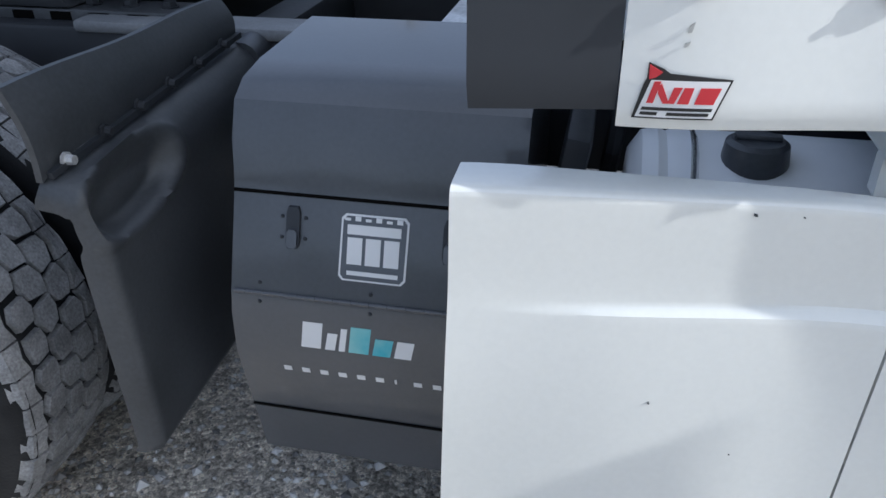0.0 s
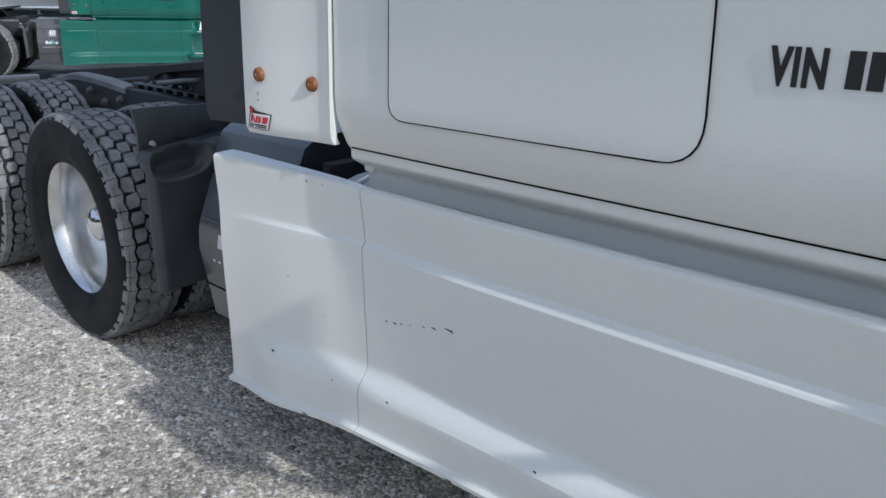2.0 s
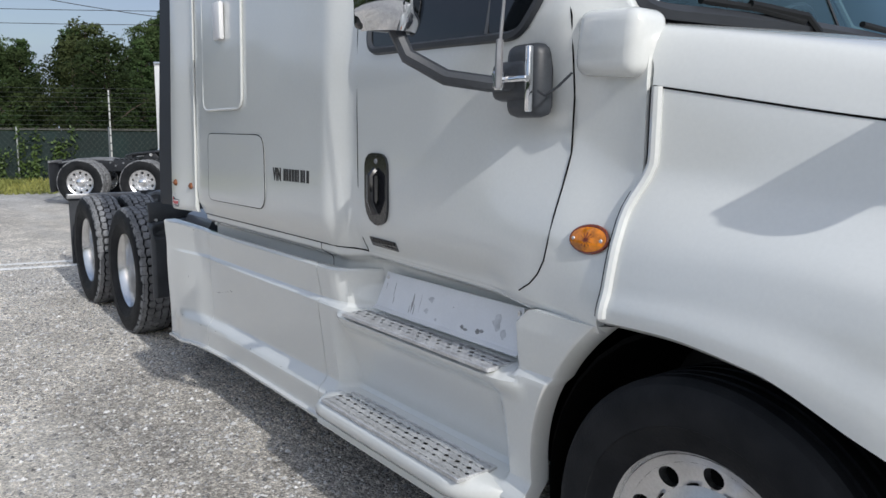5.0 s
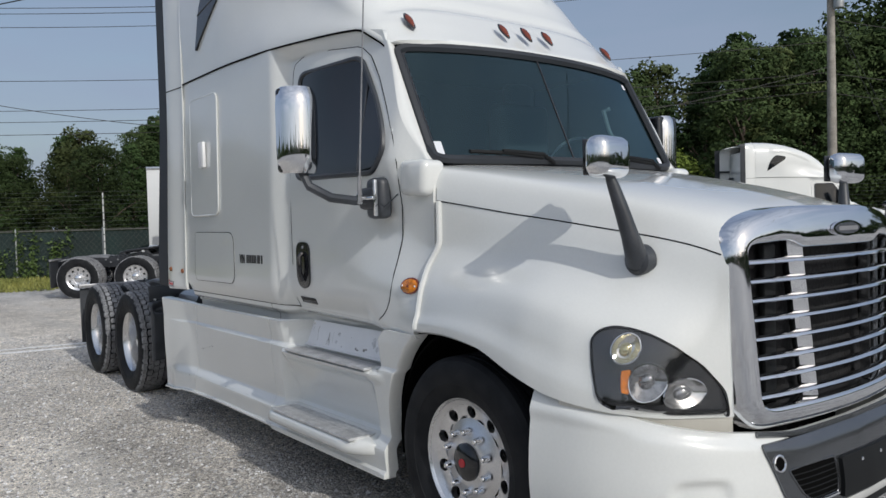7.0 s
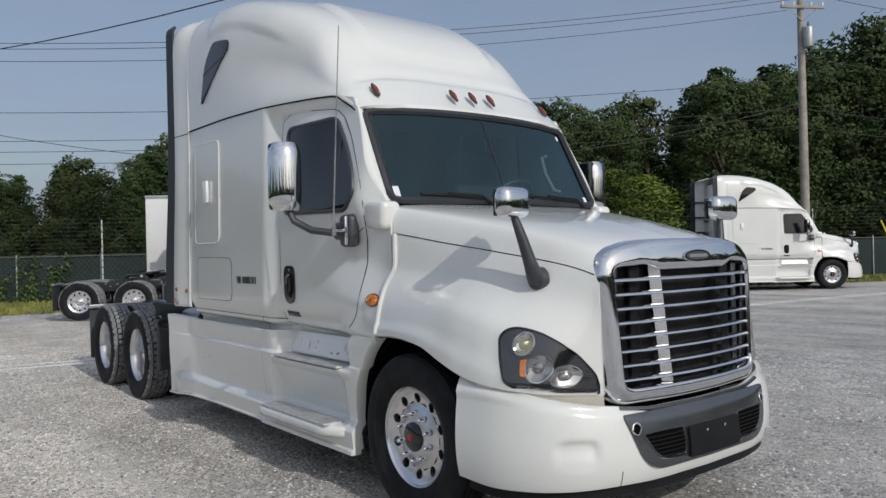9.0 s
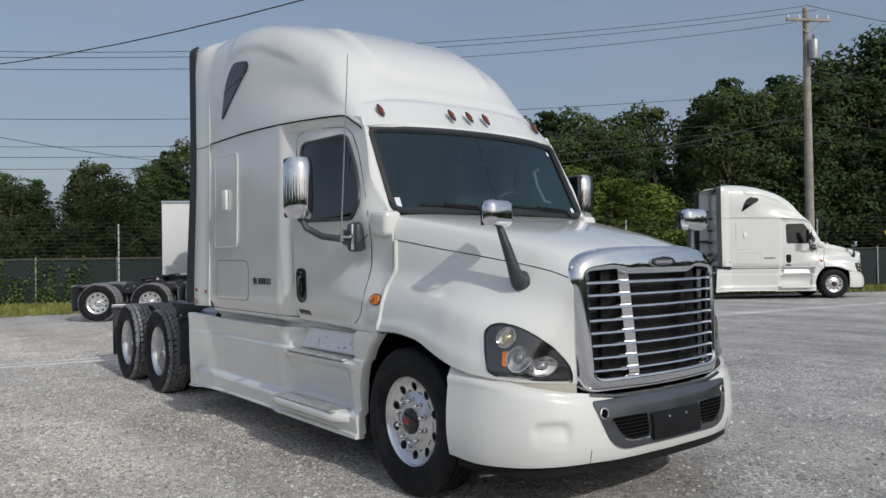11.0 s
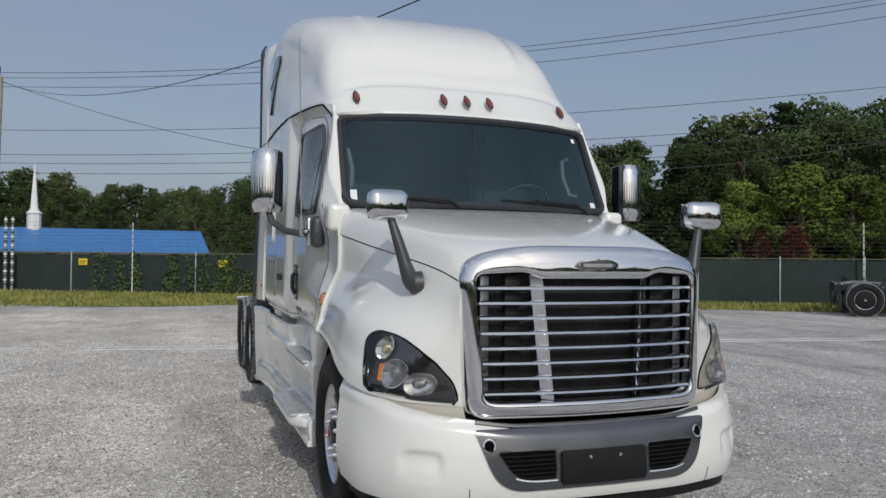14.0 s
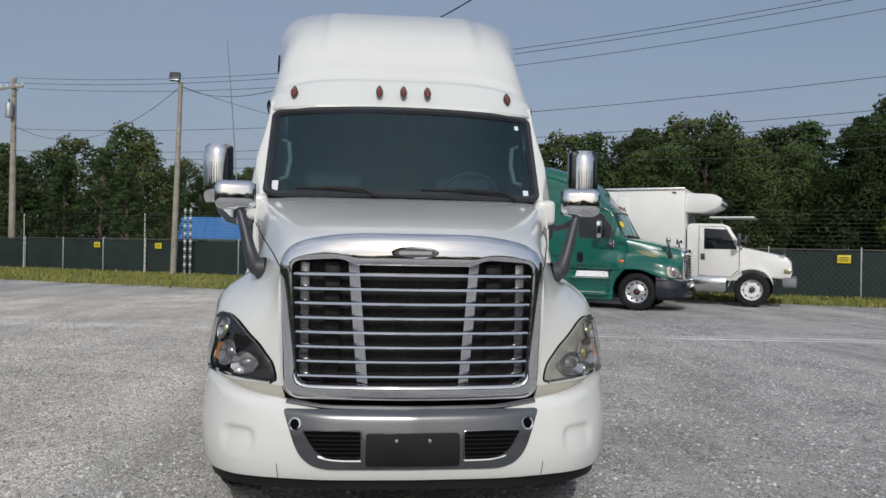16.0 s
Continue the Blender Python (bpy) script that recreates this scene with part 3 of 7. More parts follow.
    def frit(t, k):
        o = rounded([(0.012 + t, 0.02 + 1.4 * t), (0.988 - t, 0.02 + 1.4 * t), (0.988 - t, 0.98 - 1.4 * t), (0.012 + t, 0.98 - 1.4 * t)], 0.05, 6)
        pts = []
        for i, p in enumerate(o):
            q = o[(i + 1) % len(o)]
            pts += [p + (q - p) * j / 8 for j in range(8)]
        return [ws(p[0], p[1], k) for p in pts]
    bmf = bmesh.new()
    ra, rb = [[bmf.verts.new(p) for p in frit(t, -0.006)] for t in (0.0, 0.021)]
    for i in range(len(ra)):
        k = (i + 1) % len(ra)
        bmf.faces.new((ra[i], ra[k], rb[k], rb[i]))
    part("windshield_border", bmf, HANDLE, root, "black glass border")
    for sy in (-1, 1):
        def pillar(u, v, d):
            z = 1.93 + 0.70 * u
            xf = front_x(z)
            a = Vector((xf, sy * side_w(min(xf, 3.5), z), z))
            b = Vector(ws(0.5 + sy * 0.487, (z - 1.935) / 0.67, -0.006))
            p = a + (b - a) * v
            o = 0.016 * math.sin(math.pi * v)
            return (p[0] + o * 0.6 - d, p[1] + sy * (o * 0.7 - d), p[2])
        part("pillar", sheet(pillar, 24, 6, 0.012), paint, root)
    part("windshield_bar", tube([ws(0.5, i / 8, -0.002) for i in range(9)], 0.005, 6), STRIP, root)
    def cowl(u, v, d):
        y = (u * 2 - 1)
        xb = 3.555 - 0.075 * y * y
        return (xb + (-0.05 + 0.12 * v), y * 1.04, 1.95 - 0.035 * v - 0.03 * y * y - d)
    part("cowl", sheet(cowl, 20, 3, 0.02), STRIP, root)

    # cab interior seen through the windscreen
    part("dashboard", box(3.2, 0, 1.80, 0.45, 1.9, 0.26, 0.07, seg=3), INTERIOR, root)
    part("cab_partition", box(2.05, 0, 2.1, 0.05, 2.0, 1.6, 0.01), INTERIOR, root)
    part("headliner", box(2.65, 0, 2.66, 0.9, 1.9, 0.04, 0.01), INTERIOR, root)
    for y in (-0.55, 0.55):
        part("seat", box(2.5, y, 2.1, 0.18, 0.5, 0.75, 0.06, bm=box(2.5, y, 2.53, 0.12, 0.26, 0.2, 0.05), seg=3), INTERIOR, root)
    part("steering_wheel", tube([(3.0 + 0.10 * math.sin(t * math.pi / 10), 0.55 + 0.22 * math.cos(t * math.pi / 10), 2.0 + 0.17 * math.sin(t * math.pi / 10)) for t in range(20)], 0.014, 6, True), BLACK, root)
    for s in (-1, 1):
        part("grab_handle", tube([(3.18, s * 0.93, 2.08), (3.15, s * 0.88, 2.10), (3.08, s * 0.86, 2.24), (3.02, s * 0.88, 2.38), (3.03, s * 0.93, 2.40)], 0.018, 8), INTERIOR_LIGHT, root, "pale grab handle")

    # grille
    outer = rounded([(-0.672, 0.782), (0.672, 0.782), (0.715, 1.58), (0.42, 1.655), (-0.42, 1.655), (-0.715, 1.58)], (0.09, 0.09, 0.14, 0.2, 0.2, 0.14), 6)
    inner = rounded([(-0.605, 0.868), (0.605, 0.868), (0.64, 1.505), (0.38, 1.516), (0.30, 1.482), (-0.30, 1.482), (-0.38, 1.516), (-0.64, 1.505)], (0.06, 0.06, 0.05, 0.02, 0.02, 0.02, 0.02, 0.05), 6)
    bm = bmesh.new()
    N = 120
    def by_angle(poly, n):
        res = []
        for i in range(n):
            a = 2 * math.pi * i / n
            d = Vector((math.cos(a), math.sin(a) * 0.62)).normalized()
            best = None
            c = Vector((0, 1.2))
            for q in range(len(poly)):
                p0, p1 = poly[q - 1] - c, poly[q] - c
                e = p1 - p0
                den = d[0] * e[1] - d[1] * e[0]
                if abs(den) < 1e-12:
                    continue
                t = (p0[0] * e[1] - p0[1] * e[0]) / den
                m = (p0[0] * d[1] - p0[1] * d[0]) / den
                if t > 0 and -1e-6 <= m <= 1 + 1e-6 and (best is None or t > best):
                    best = t
            res.append(c + d * best)
        return res
    N = 160
    ro, ri = by_angle(outer, N), by_angle(inner, N)
    loops = []
    for t, off, flare in ((0, -0.13, 0.030), (0, -0.06, 0.016), (0, -0.018, 0.002), (0.06, -0.002, 0), (0.22, 0.012, 0), (0.50, 0.021, 0), (0.82, 0.026, 0), (0.94, 0.020, 0), (1, 0.0, 0), (1, -0.06, 0)):
        ps = [ro[i] * (1 - t) + ri[i] * t for i in range(N)]
        loops.append([bm.verts.new((nose_x(*p) + off, p[0] + flare * max(-1, min(1, p[0] / 0.6)) * max(0, min(1, (1.50 - p[1]) / 0.15)), p[1])) for p in ps])
    for a, b in zip(loops, loops[1:]):
        for i in range(N):
            bm.faces.new((a[i], a[(i + 1) % N], b[(i + 1) % N], b[i]))
    grille = part("grille", bm, CHROME, root, "chromed grille surround", sharp=60)
    part("mesh_screen", patch(outer, lambda u, v, d: (nose_x(u, v) - 0.09, u, v), 0, 0, 20, 24), RADIATOR, grille, "dusty black radiator core")
    for s in (-1, 1):
        part("duct_edge", box(nose_x(0.43, 1.19) - 0.075, s * 0.43, 1.19, 0.03, 0.085, 0.62, 0.008), PLATE_BLACK, grille)
        part("duct_edge", box(nose_x(0.58, 1.19) - 0.070, s * 0.575, 1.19, 0.03, 0.05, 0.62, 0.008), TRIM_GREY, grille)
    for i in range(8):
        z = 0.912 + i * 0.0755
        def bar(u, v, d):
            y = (u * 2 - 1) * (0.60 + 0.055 * (z - 0.9))
            t = v * 2 * math.pi
            return (nose_x(y, z) - 0.005 + 0.02 * math.cos(t), y, z + 0.0095 * math.sin(t) - 0.006 * math.cos(t))
        bmb = bmesh.new()
        grid(bmb, lambda u, v: bar(u, v, 0), 24, 8, closed_v=True)
        part("grille_bar", bmb, CHROME, grille)
    for s in (-1, 1):
        def upright(u, v, d):
            z = 0.872 + u * 0.64
            y = s * (0.265 + 0.055 * u) + (v - 0.5) * 0.055
            return (nose_x(y, z) - 0.018 - 0.03 * (v - 0.5) * s - d, y, z)
        part("grille_upright", sheet(upright, 12, 3, 0.03), CHROME, grille)
    part("badge", patch(oval(0, 1.555, 0.125, 0.034, 28), lambda u, v, d: (nose_x(u, v) + 0.024 + d, u, v), 0.012, 0, 10, 12), CHROME, grille)
    part("badge_plate", patch(oval(0, 1.555, 0.108, 0.024, 28), lambda u, v, d: (nose_x(u, v) + 0.024 + d, u, v), 0.014, 0.01, 8, 12), BLACK, grille, "black badge with pale bar")
    part("badge_mark", patch(rounded([(-0.085, 1.546), (0.085, 1.546), (0.085, 1.564), (-0.085, 1.564)], 0.006), lambda u, v, d: (nose_x(u, v) + 0.024 + d, u, v), 0.016, 0.012, 4, 8), POST_STEEL, grille)

    # bumper
    bumper = part("bumper", sheet(lambda u, v, d: bumper_pt(u * 2 - 1, v, -d), 200, 34, 0.025), paint, root, sharp=50)
    ins = rounded([(-0.545, 0.448), (0.545, 0.448), (0.665, 0.745), (-0.665, 0.745)], (0.13, 0.13, 0.02, 0.02), 6)
    part("bumper_insert", patch(ins, bumper_by_w, 0.012, -0.01, 20, 40), TRIM_GREY, bumper, "satin grey bumper insert")
    for s in (-1, 1):
        o = rounded([(s * 0.262, 0.500), (s * 0.47, 0.500), (s * 0.560, 0.642), (s * 0.262, 0.642)], (0.015, 0.09, 0.02, 0.015))
        # no hollow here: a black patch paints the recess's shade on the bumper
        fr = part("fog_recess", patch(o, bumper_by_w, 0.0135, 0.0, 10, 10), CAVITY, bumper, "slatted fog-lamp recess, its hollow's shade coloured black")
        part("recess_rim", tube([bumper_by_w(p[0], p[1], 0.012) for p in o], 0.005, 6, True), TRIM_GREY, fr)
        part("recess_lip", tube([bumper_by_w(s * (0.262 + 0.213 * k / 10), 0.496 + 0.02 * (k / 10) ** 4, 0.017) for k in range(11)], 0.006, 6), CHROME, fr)
        for i in range(6):
            z = 0.514 + 0.021 * i
            a, b = span(o, z)
            part("slat", tube([bumper_by_w(a + (b - a) * k / 6, z, 0.0135) for k in range(7)], 0.0030, 4), PLATE_BLACK, fr)
        ow = oval(s * 0.597, 0.672, 0.027, 0.029, 20)
        # black disc laid on the insert, painting the hole's depth
        part("tow_hole", patch(ow, bumper_by_w, 0.0145, 0.005, 10, 8), CAVITY, bumper)
        part("tow_ring", tube([bumper_by_w(p[0], p[1], 0.014) for p in ow], 0.005, 6, True), CHROME, bumper)
    ph = part("plate_holder", patch(rounded([(-0.238, 0.470), (0.238, 0.470), (0.238, 0.634), (-0.238, 0.634)], 0.015), bumper_by_w, 0.03, 0.0, 8, 12), PLATE_BLACK, bumper, "black blank plate holder")
    for y in (-0.085, 0.085):
        part("screw", box(bumper_by_w(y, 0.60, 0.032)[0], y, 0.60, 0.006, 0.016, 0.016, 0.003), CHROME, ph)
    for q in (-0.36, 0.36):
        part("bumper_seam", tube([bumper_pt(q, v / 10, 0.0005) for v in range(3)], 0.0025, 4), GAP, bumper)
    part("bumper_top_trim", tube([bumper_pt((u / 30 - 1) * 0.34, 0.985, 0.006) for u in range(61)], 0.012, 6), TRIM_GREY, bumper)
    part("air_dam", sheet(lambda u, v, d: bumper_pt((u * 2 - 1) * 0.97, 0, -0.03 - d) - Vector((0, 0, 0.06 * v)), 60, 2, 0.02), PLATE_BLACK, bumper, "black rubber air dam")
    # added black block; stands for the shade between grille and bumper
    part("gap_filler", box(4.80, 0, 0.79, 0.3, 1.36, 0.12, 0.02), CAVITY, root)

    # headlights
    def headlight(s):
        def fascia(u, v, d):
            p = hood_pt(4.50 + 0.465 * u, 5.99)
            return (p[0] - 0.012 * v - d, s * (p[1] - 0.012 - 0.02 * v), p[2] - 0.075 * v)
        part("lower_fascia", sheet(fascia, 16, 2, 0.01), BEIGE, root, "pale beige filler strip")
        # outline in x and z on the fender
        out = rounded([(4.605, 1.15), (4.625, 1.185), (4.67, 1.198), (4.73, 1.188), (4.79, 1.165), (4.85, 1.125), (4.905, 1.06), (4.945, 0.97), (4.963, 0.90), (4.960, 0.862), (4.88, 0.872), (4.70, 0.905), (4.655, 0.935), (4.625, 1.03)], 0.02, 4)
        f = lambda x, z, d: (lambda p: (p[0], s * p[1], p[2]))(hood_by_z(min(4.968, x), z, d))
        dark = s < 0
        hl = part("headlight", patch(out, f, 0.004, -0.02, 26, 26), HOUSING if dark else HOUSING_CLEAR, root, "black-housed headlight" if dark else "clear-housed, slightly yellowed headlight")
        part("headlight_gap", tube([f(p[0], p[1], 0.002) for p in out], 0.006, 5, True), GAP, hl)
        for x, z, r, m in ((4.720, 1.116, 0.055, REFLECTOR), (4.790, 1.000, 0.064 if dark else 0.074, PROJECTOR if dark else REFLECTOR), (4.874, 0.955, 0.052 if dark else 0.060, REFLECTOR)):
            q2 = lambda u, v: ((u - x) / (r * 0.75)) ** 2 + ((v - z) / r) ** 2
            bowl = lambda u, v, d: f(u, v, 0.006 + 0.018 * min(1.0, q2(u, v)))
            lp = part("lamp", patch(oval(x, z, r * 0.75, r, 22), bowl, 0, 0, 14, 12), m, hl)
            bulb = lambda u, v, d: f(u, v, d + 0.016 * math.sqrt(max(0.0, 1 - 4.6 * q2(u, v))))
            part("bulb_shield", patch(oval(x, z, r * 0.35, r * 0.46, 18), bulb, 0.009, 0.004, 10, 8), PROJECTOR if m is PROJECTOR or x > 4.8 else REFLECTOR_WARM, lp)
            part("lamp_rim", tube([f(p[0], p[1], 0.024) for p in oval(x, z, r * 0.77, r * 1.02, 26)], 0.0035, 6, True), CHROME, lp)
        part("turn_lens", patch(rounded([(4.722, 0.966), (4.746, 0.958), (4.739, 1.003), (4.744, 1.042), (4.716, 1.036)], 0.006), f, 0.022, 0, 6, 4), AMBER, hl)
        part("lens", patch(out, lambda x, z, d: f(x, z, d), 0.032, -0.004, 26, 26), LENS, hl, recalc=True).visible_shadow = False
    mirrored(headlight)

    # cab lamps on the roof's brow
    for y in (-0.838, -0.185, 0.0, 0.185, 0.820):
        x, z = 3.160 - 0.10 * y * y, 2.772 - 0.02 * y * y
        turn = Matrix.Translation((x, y, z)) @ Matrix.Rotation(radians(-42), 4, 'Y')
        def almond(u, v, d, k=1.0):
            a, r = u * 2 * math.pi, v
            h, wd = math.sin(a), math.cos(a) * (1 - 0.45 * math.sin(a) ** 2)
            return turn @ Vector(((0.020 - 0.012 * k) + 0.022 * k * math.sqrt(max(0.0, 1 - r * r)), 0.021 * wd * r, 0.064 * h * r))
        bm = bmesh.new()
        grid(bm, lambda u, v: almond(u, 0.02 + 0.98 * v, 0), 24, 6, closed_u=True)
        lamp = part("cab_lamp", bm, LAMP_RED, root)
        part("lamp_rim", tube([almond(u / 24, 1.06, 0) for u in range(24)], 0.006, 6, True), HANDLE, lamp)
    # side details
    def details(s):
        f = on_side(s)
        o = rounded([(2.27, 1.925), (3.14, 1.905), (3.235, 2.02), (3.19, 2.17), (2.89, 2.58), (2.27, 2.575)], (0.06, 0.06, 0.05, 0.2, 0.07, 0.08), 5)
        w = part("door_window", patch(o, f, 0.006, -0.01, 16, 14), SIDE_GLASS, root, "dark tinted door window")
        part("window_seal", tube([f(p[0], p[1], 0.004) for p in o], 0.016, 6, True), BLACK, w)
        part("door_gap", tube([f(x, z, 0.0) for x, z in ((2.167, 1.115), (2.168, 1.14), (2.168, 1.17), (2.168, 1.4), (2.165, 1.7), (2.165, 2.0), (2.165, 2.56), (2.175, 2.62), (2.2, 2.655), (2.3, 2.68), (2.6, 2.67), (2.85, 2.645))], 0.0022, 5), GAP, root)
        part("door_front_gap", tube([f(x, z, 0.0) for x, z in ((2.85, 2.645), (2.90, 2.63), (2.98, 2.57), (3.09, 2.42), (3.20, 2.25), (3.30, 2.08), (3.335, 1.94), (3.33, 1.83), (3.315, 1.72), (3.305, 1.55), (3.298, 1.45), (3.294, 1.36), (3.288, 1.28), (3.275, 1.225), (3.25, 1.18), (3.215, 1.145), (3.19, 1.130), (3.165, 1.115))], 0.0028, 6), GAP, root)
        part("window_divider", tube([f(2.985, 1.92, 0.008), f(2.985, 2.44, 0.008)], 0.008, 5), BLACK, w)
        h = part("door_handle", patch(rounded([(2.235, 1.31), (2.265, 1.26), (2.33, 1.235), (2.395, 1.26), (2.405, 1.31), (2.405, 1.50), (2.37, 1.53), (2.27, 1.53), (2.235, 1.50)], 0.03), f, 0.010, -0.004, 12, 8), HANDLE, root, "black door handle in its oval recess")
        part("handle_grip", tube([f(2.325, 1.46, 0.012), f(2.325, 1.44, 0.035), f(2.325, 1.34, 0.035), f(2.325, 1.29, 0.012)], 0.016, 8), HANDLE, h)
        part("lock", lathe([(0, 0.004), (0.009, 0.004), (0.011, 0)], 12), DUSTY_STEEL, h).matrix_local = Matrix.Translation(f(2.325, 1.497, 0.010)) @ Matrix.Rotation(radians(180 if s < 0 else 0), 4, 'X')
        mb = part("model_badge", patch(rounded([(2.235, 1.146), (2.425, 1.141), (2.425, 1.182), (2.235, 1.187)], 0.004), f, 0.004, 0, 4, 8), TRIM_GREY, root, "small grey model badge with raised black marks")
        for i in range(8):
            x = 2.243 + 0.0222 * i
            part("badge_mark", patch([Vector(p) for p in ((x, 1.164), (x + 0.017, 1.164), (x + 0.019, 1.179), (x + 0.002, 1.179))], f, 0.007, 0.003, 2, 2), DECAL_BLACK, mb)
        part("badge_mark", patch([Vector(p) for p in ((2.335, 1.149), (2.418, 1.148), (2.418, 1.157), (2.335, 1.158))], f, 0.006, 0.003, 2, 4), DECAL_BLACK, mb)
        hatch = rounded([(0.565, 1.225), (1.36, 1.228), (1.345, 1.598), (0.565, 1.605)], (0.05, 0.09, 0.09, 0.05), 6)
        part("luggage_door", patch(hatch, f, 0.005, -0.002, 14, 12), paint, root)
        part("luggage_door_gap", tube([f(p[0], p[1], 0.0036) for p in hatch], 0.0022, 5, True), GAP, root)
        part("sill_gap", tube([f(0.37 + 1.797 * k / 30, sill_z(0.37 + 1.797 * k / 30) - 0.002, -0.0005) for k in range(31)], 0.0036, 6), GAP, root)
        part("sill_joint", tube([f(1.846, 1.118 - 0.011 * k, 0.0) for k in range(11)], 0.0022, 5), GAP, root)
        o2 = rounded([(0.52, 1.735), (1.085, 1.735), (1.085, 2.645), (0.52, 2.655)], 0.07, 5)
        bd = part("bunk_door", patch(o2, f, 0.012, -0.002, 14, 10), paint, root)
        part("bunk_door_rim", tube([f(p[0], p[1], 0.008) for p in o2], 0.007, 8, True), paint, bd)
        part("latch", box(0.82, s * 1.215, 2.20, 0.11, 0.03, 0.2, 0.012), PLASTIC_WHITE, root, "white plastic latch")
        tri = rounded([(0.72, 3.01), (0.80, 3.07), (1.33, 3.40), (1.31, 3.49), (1.00, 3.525), (0.83, 3.36)], (0.02, 0.03, 0.06, 0.05, 0.07, 0.1), 4)
        def roof_side(x, z, d):
            w, zt, zs = spl(ROOF_X, ROOF_W, x), spl(ROOF_X, ROOF_T, x), seam_z(x)
            return (x, s * (w * max(0.0, 1 - ((z - zs) / (zt - zs)) ** 6) ** (1 / 6) + d), z)
        sw_ = part("sleeper_window", patch(tri, roof_side, 0.012, -0.05, 12, 10), SIDE_GLASS, root, "dark fairing window")
        part("window_bar", tube([roof_side(0.80, 3.27, 0.014), roof_side(1.25, 3.35, 0.014)], 0.005, 5), BLACK, sw_)
        ml = part("marker_lamp", patch(oval(3.443, 1.308, 0.062, 0.035, 24), lambda u, v, d: f(u, v, d - 0.012 * (((u - 3.443) / 0.062) ** 2 + ((v - 1.308) / 0.035) ** 2)), 0.024, -0.005, 12, 12), AMBER, root, "amber oval marker lamp")
        part("lamp_base", tube([f(p[0], p[1], 0.006) for p in oval(3.443, 1.308, 0.064, 0.037, 28)], 0.006, 6, True), LAMP_RED, ml)
        for k in range(6):
            a = math.pi * k / 6
            part("lens_rib", tube([f(3.443 + q * 0.026 * math.cos(a), 1.308 + q * 0.020 * math.sin(a), 0.0235 - 0.004 * abs(q)) for q in (-1, 0, 1)], 0.0022, 4), LAMP_RED, ml)
        for q in (-0.048, 0.048):
            part("screw", lathe([(0, 0.004), (0.005, 0.003), (0.006, 0)], 8), STEEL, ml).matrix_local = Matrix.Translation(f(3.443 + q, 1.308, 0.016)) @ Matrix.Rotation(radians(180 if s < 0 else 0), 4, 'X')
    mirrored(details)

    # skirts and steps
    def skirt(s):
        def sw(x, z):
            fade = sm((x + 0.14) / 0.26)
            w = 1.150 + fade * float(np.interp(z, (0.845, 0.852, 0.862, 0.868), (0.010, 0.0095, 0.002, 0.0)))
            w += fade * float(np.interp(z, (0.285, 0.405, 0.420, 0.440, 0.470, 0.484, 0.495), (0.042, 0.040, 0.038, 0.031, 0.008, 0.002, 0.0)))
            w += float(np.interp(z, (0.285, 0.298, 0.303, 0.31), (0.020, 0.020, 0.003, 0.0)))
            t = max(0.0, 0.41 - x)
            w += 0.185 * (t * t / 0.3 if t < 0.15 else t - 0.075) * (1 - 0.20 * sm((0.8 - z) / 0.5))
            # each band leans out towards its upper edge
            w += sm((x - 0.1) / 0.8) * float(np.interp(z, (0.285, 0.42, 0.485, 0.845, 0.868, 1.008), (-0.036, -0.020, -0.031, 0.013, 0.002, 0.028)))
            w += (1 - sm((x - 0.1) / 0.8)) * 0.012 * sm((z - 0.87) / 0.16)
            w -= float(np.interp(z, (1.008, 1.013, 1.0165, 1.0190, 1.0205, 1.0220), (0.0, 0.0012, 0.004, 0.008, 0.014, 0.014 + 0.045 * min(1.0, max(0.0, (0.40 - x) / 0.5)))))
            return w
        SKZ = sorted([0.285, 0.291, 0.298, 0.300, 0.303, 0.310, 0.325, 0.35, 0.38, 0.398, 0.405, 0.412, 0.420, 0.430, 0.440, 0.455, 0.470, 0.477, 0.484, 0.490, 0.497, 0.51, 0.83, 0.838, 0.842, 0.845, 0.8485, 0.852, 0.857, 0.862, 0.865, 0.868, 0.872, 0.89, 0.91, 1.00, 1.004, 1.008, 1.0105, 1.013, 1.015, 1.0165, 1.018, 1.0190, 1.0198, 1.0205, 1.0213, 1.0220] + [0.54 + 0.036 * k for k in range(8)] + [0.94, 0.97])
        def sk(x0, x1):
            def f(u, v, d):
                x, z = x0 + (x1 - x0) * u, SKZ[round(v * (len(SKZ) - 1))]
                tail, foot = sm((0.30 - x) / 0.45), 1 - sm((z - 0.285) / 0.25)
                return (x - 0.035 * tail * (1.06 - z) / 0.775, s * (sw(x, z) - d), z - 0.030 * tail * foot + 0.026 * min(1.0, max(0.0, (0.40 - x) / 0.55)) * sm((z - 0.88) / 0.12))
            return f
        part("rear_skirt", sheet(sk(-0.165, 0.406), 24, len(SKZ) - 1, 0.012), paint, root, sharp=22)
        part("skirt", sheet(sk(0.410, 1.837), 20, len(SKZ) - 1, 0.012), paint, root, sharp=22)
        on_skirt = lambda x, z, d: (x, s * (sw(x, z) + d), z)
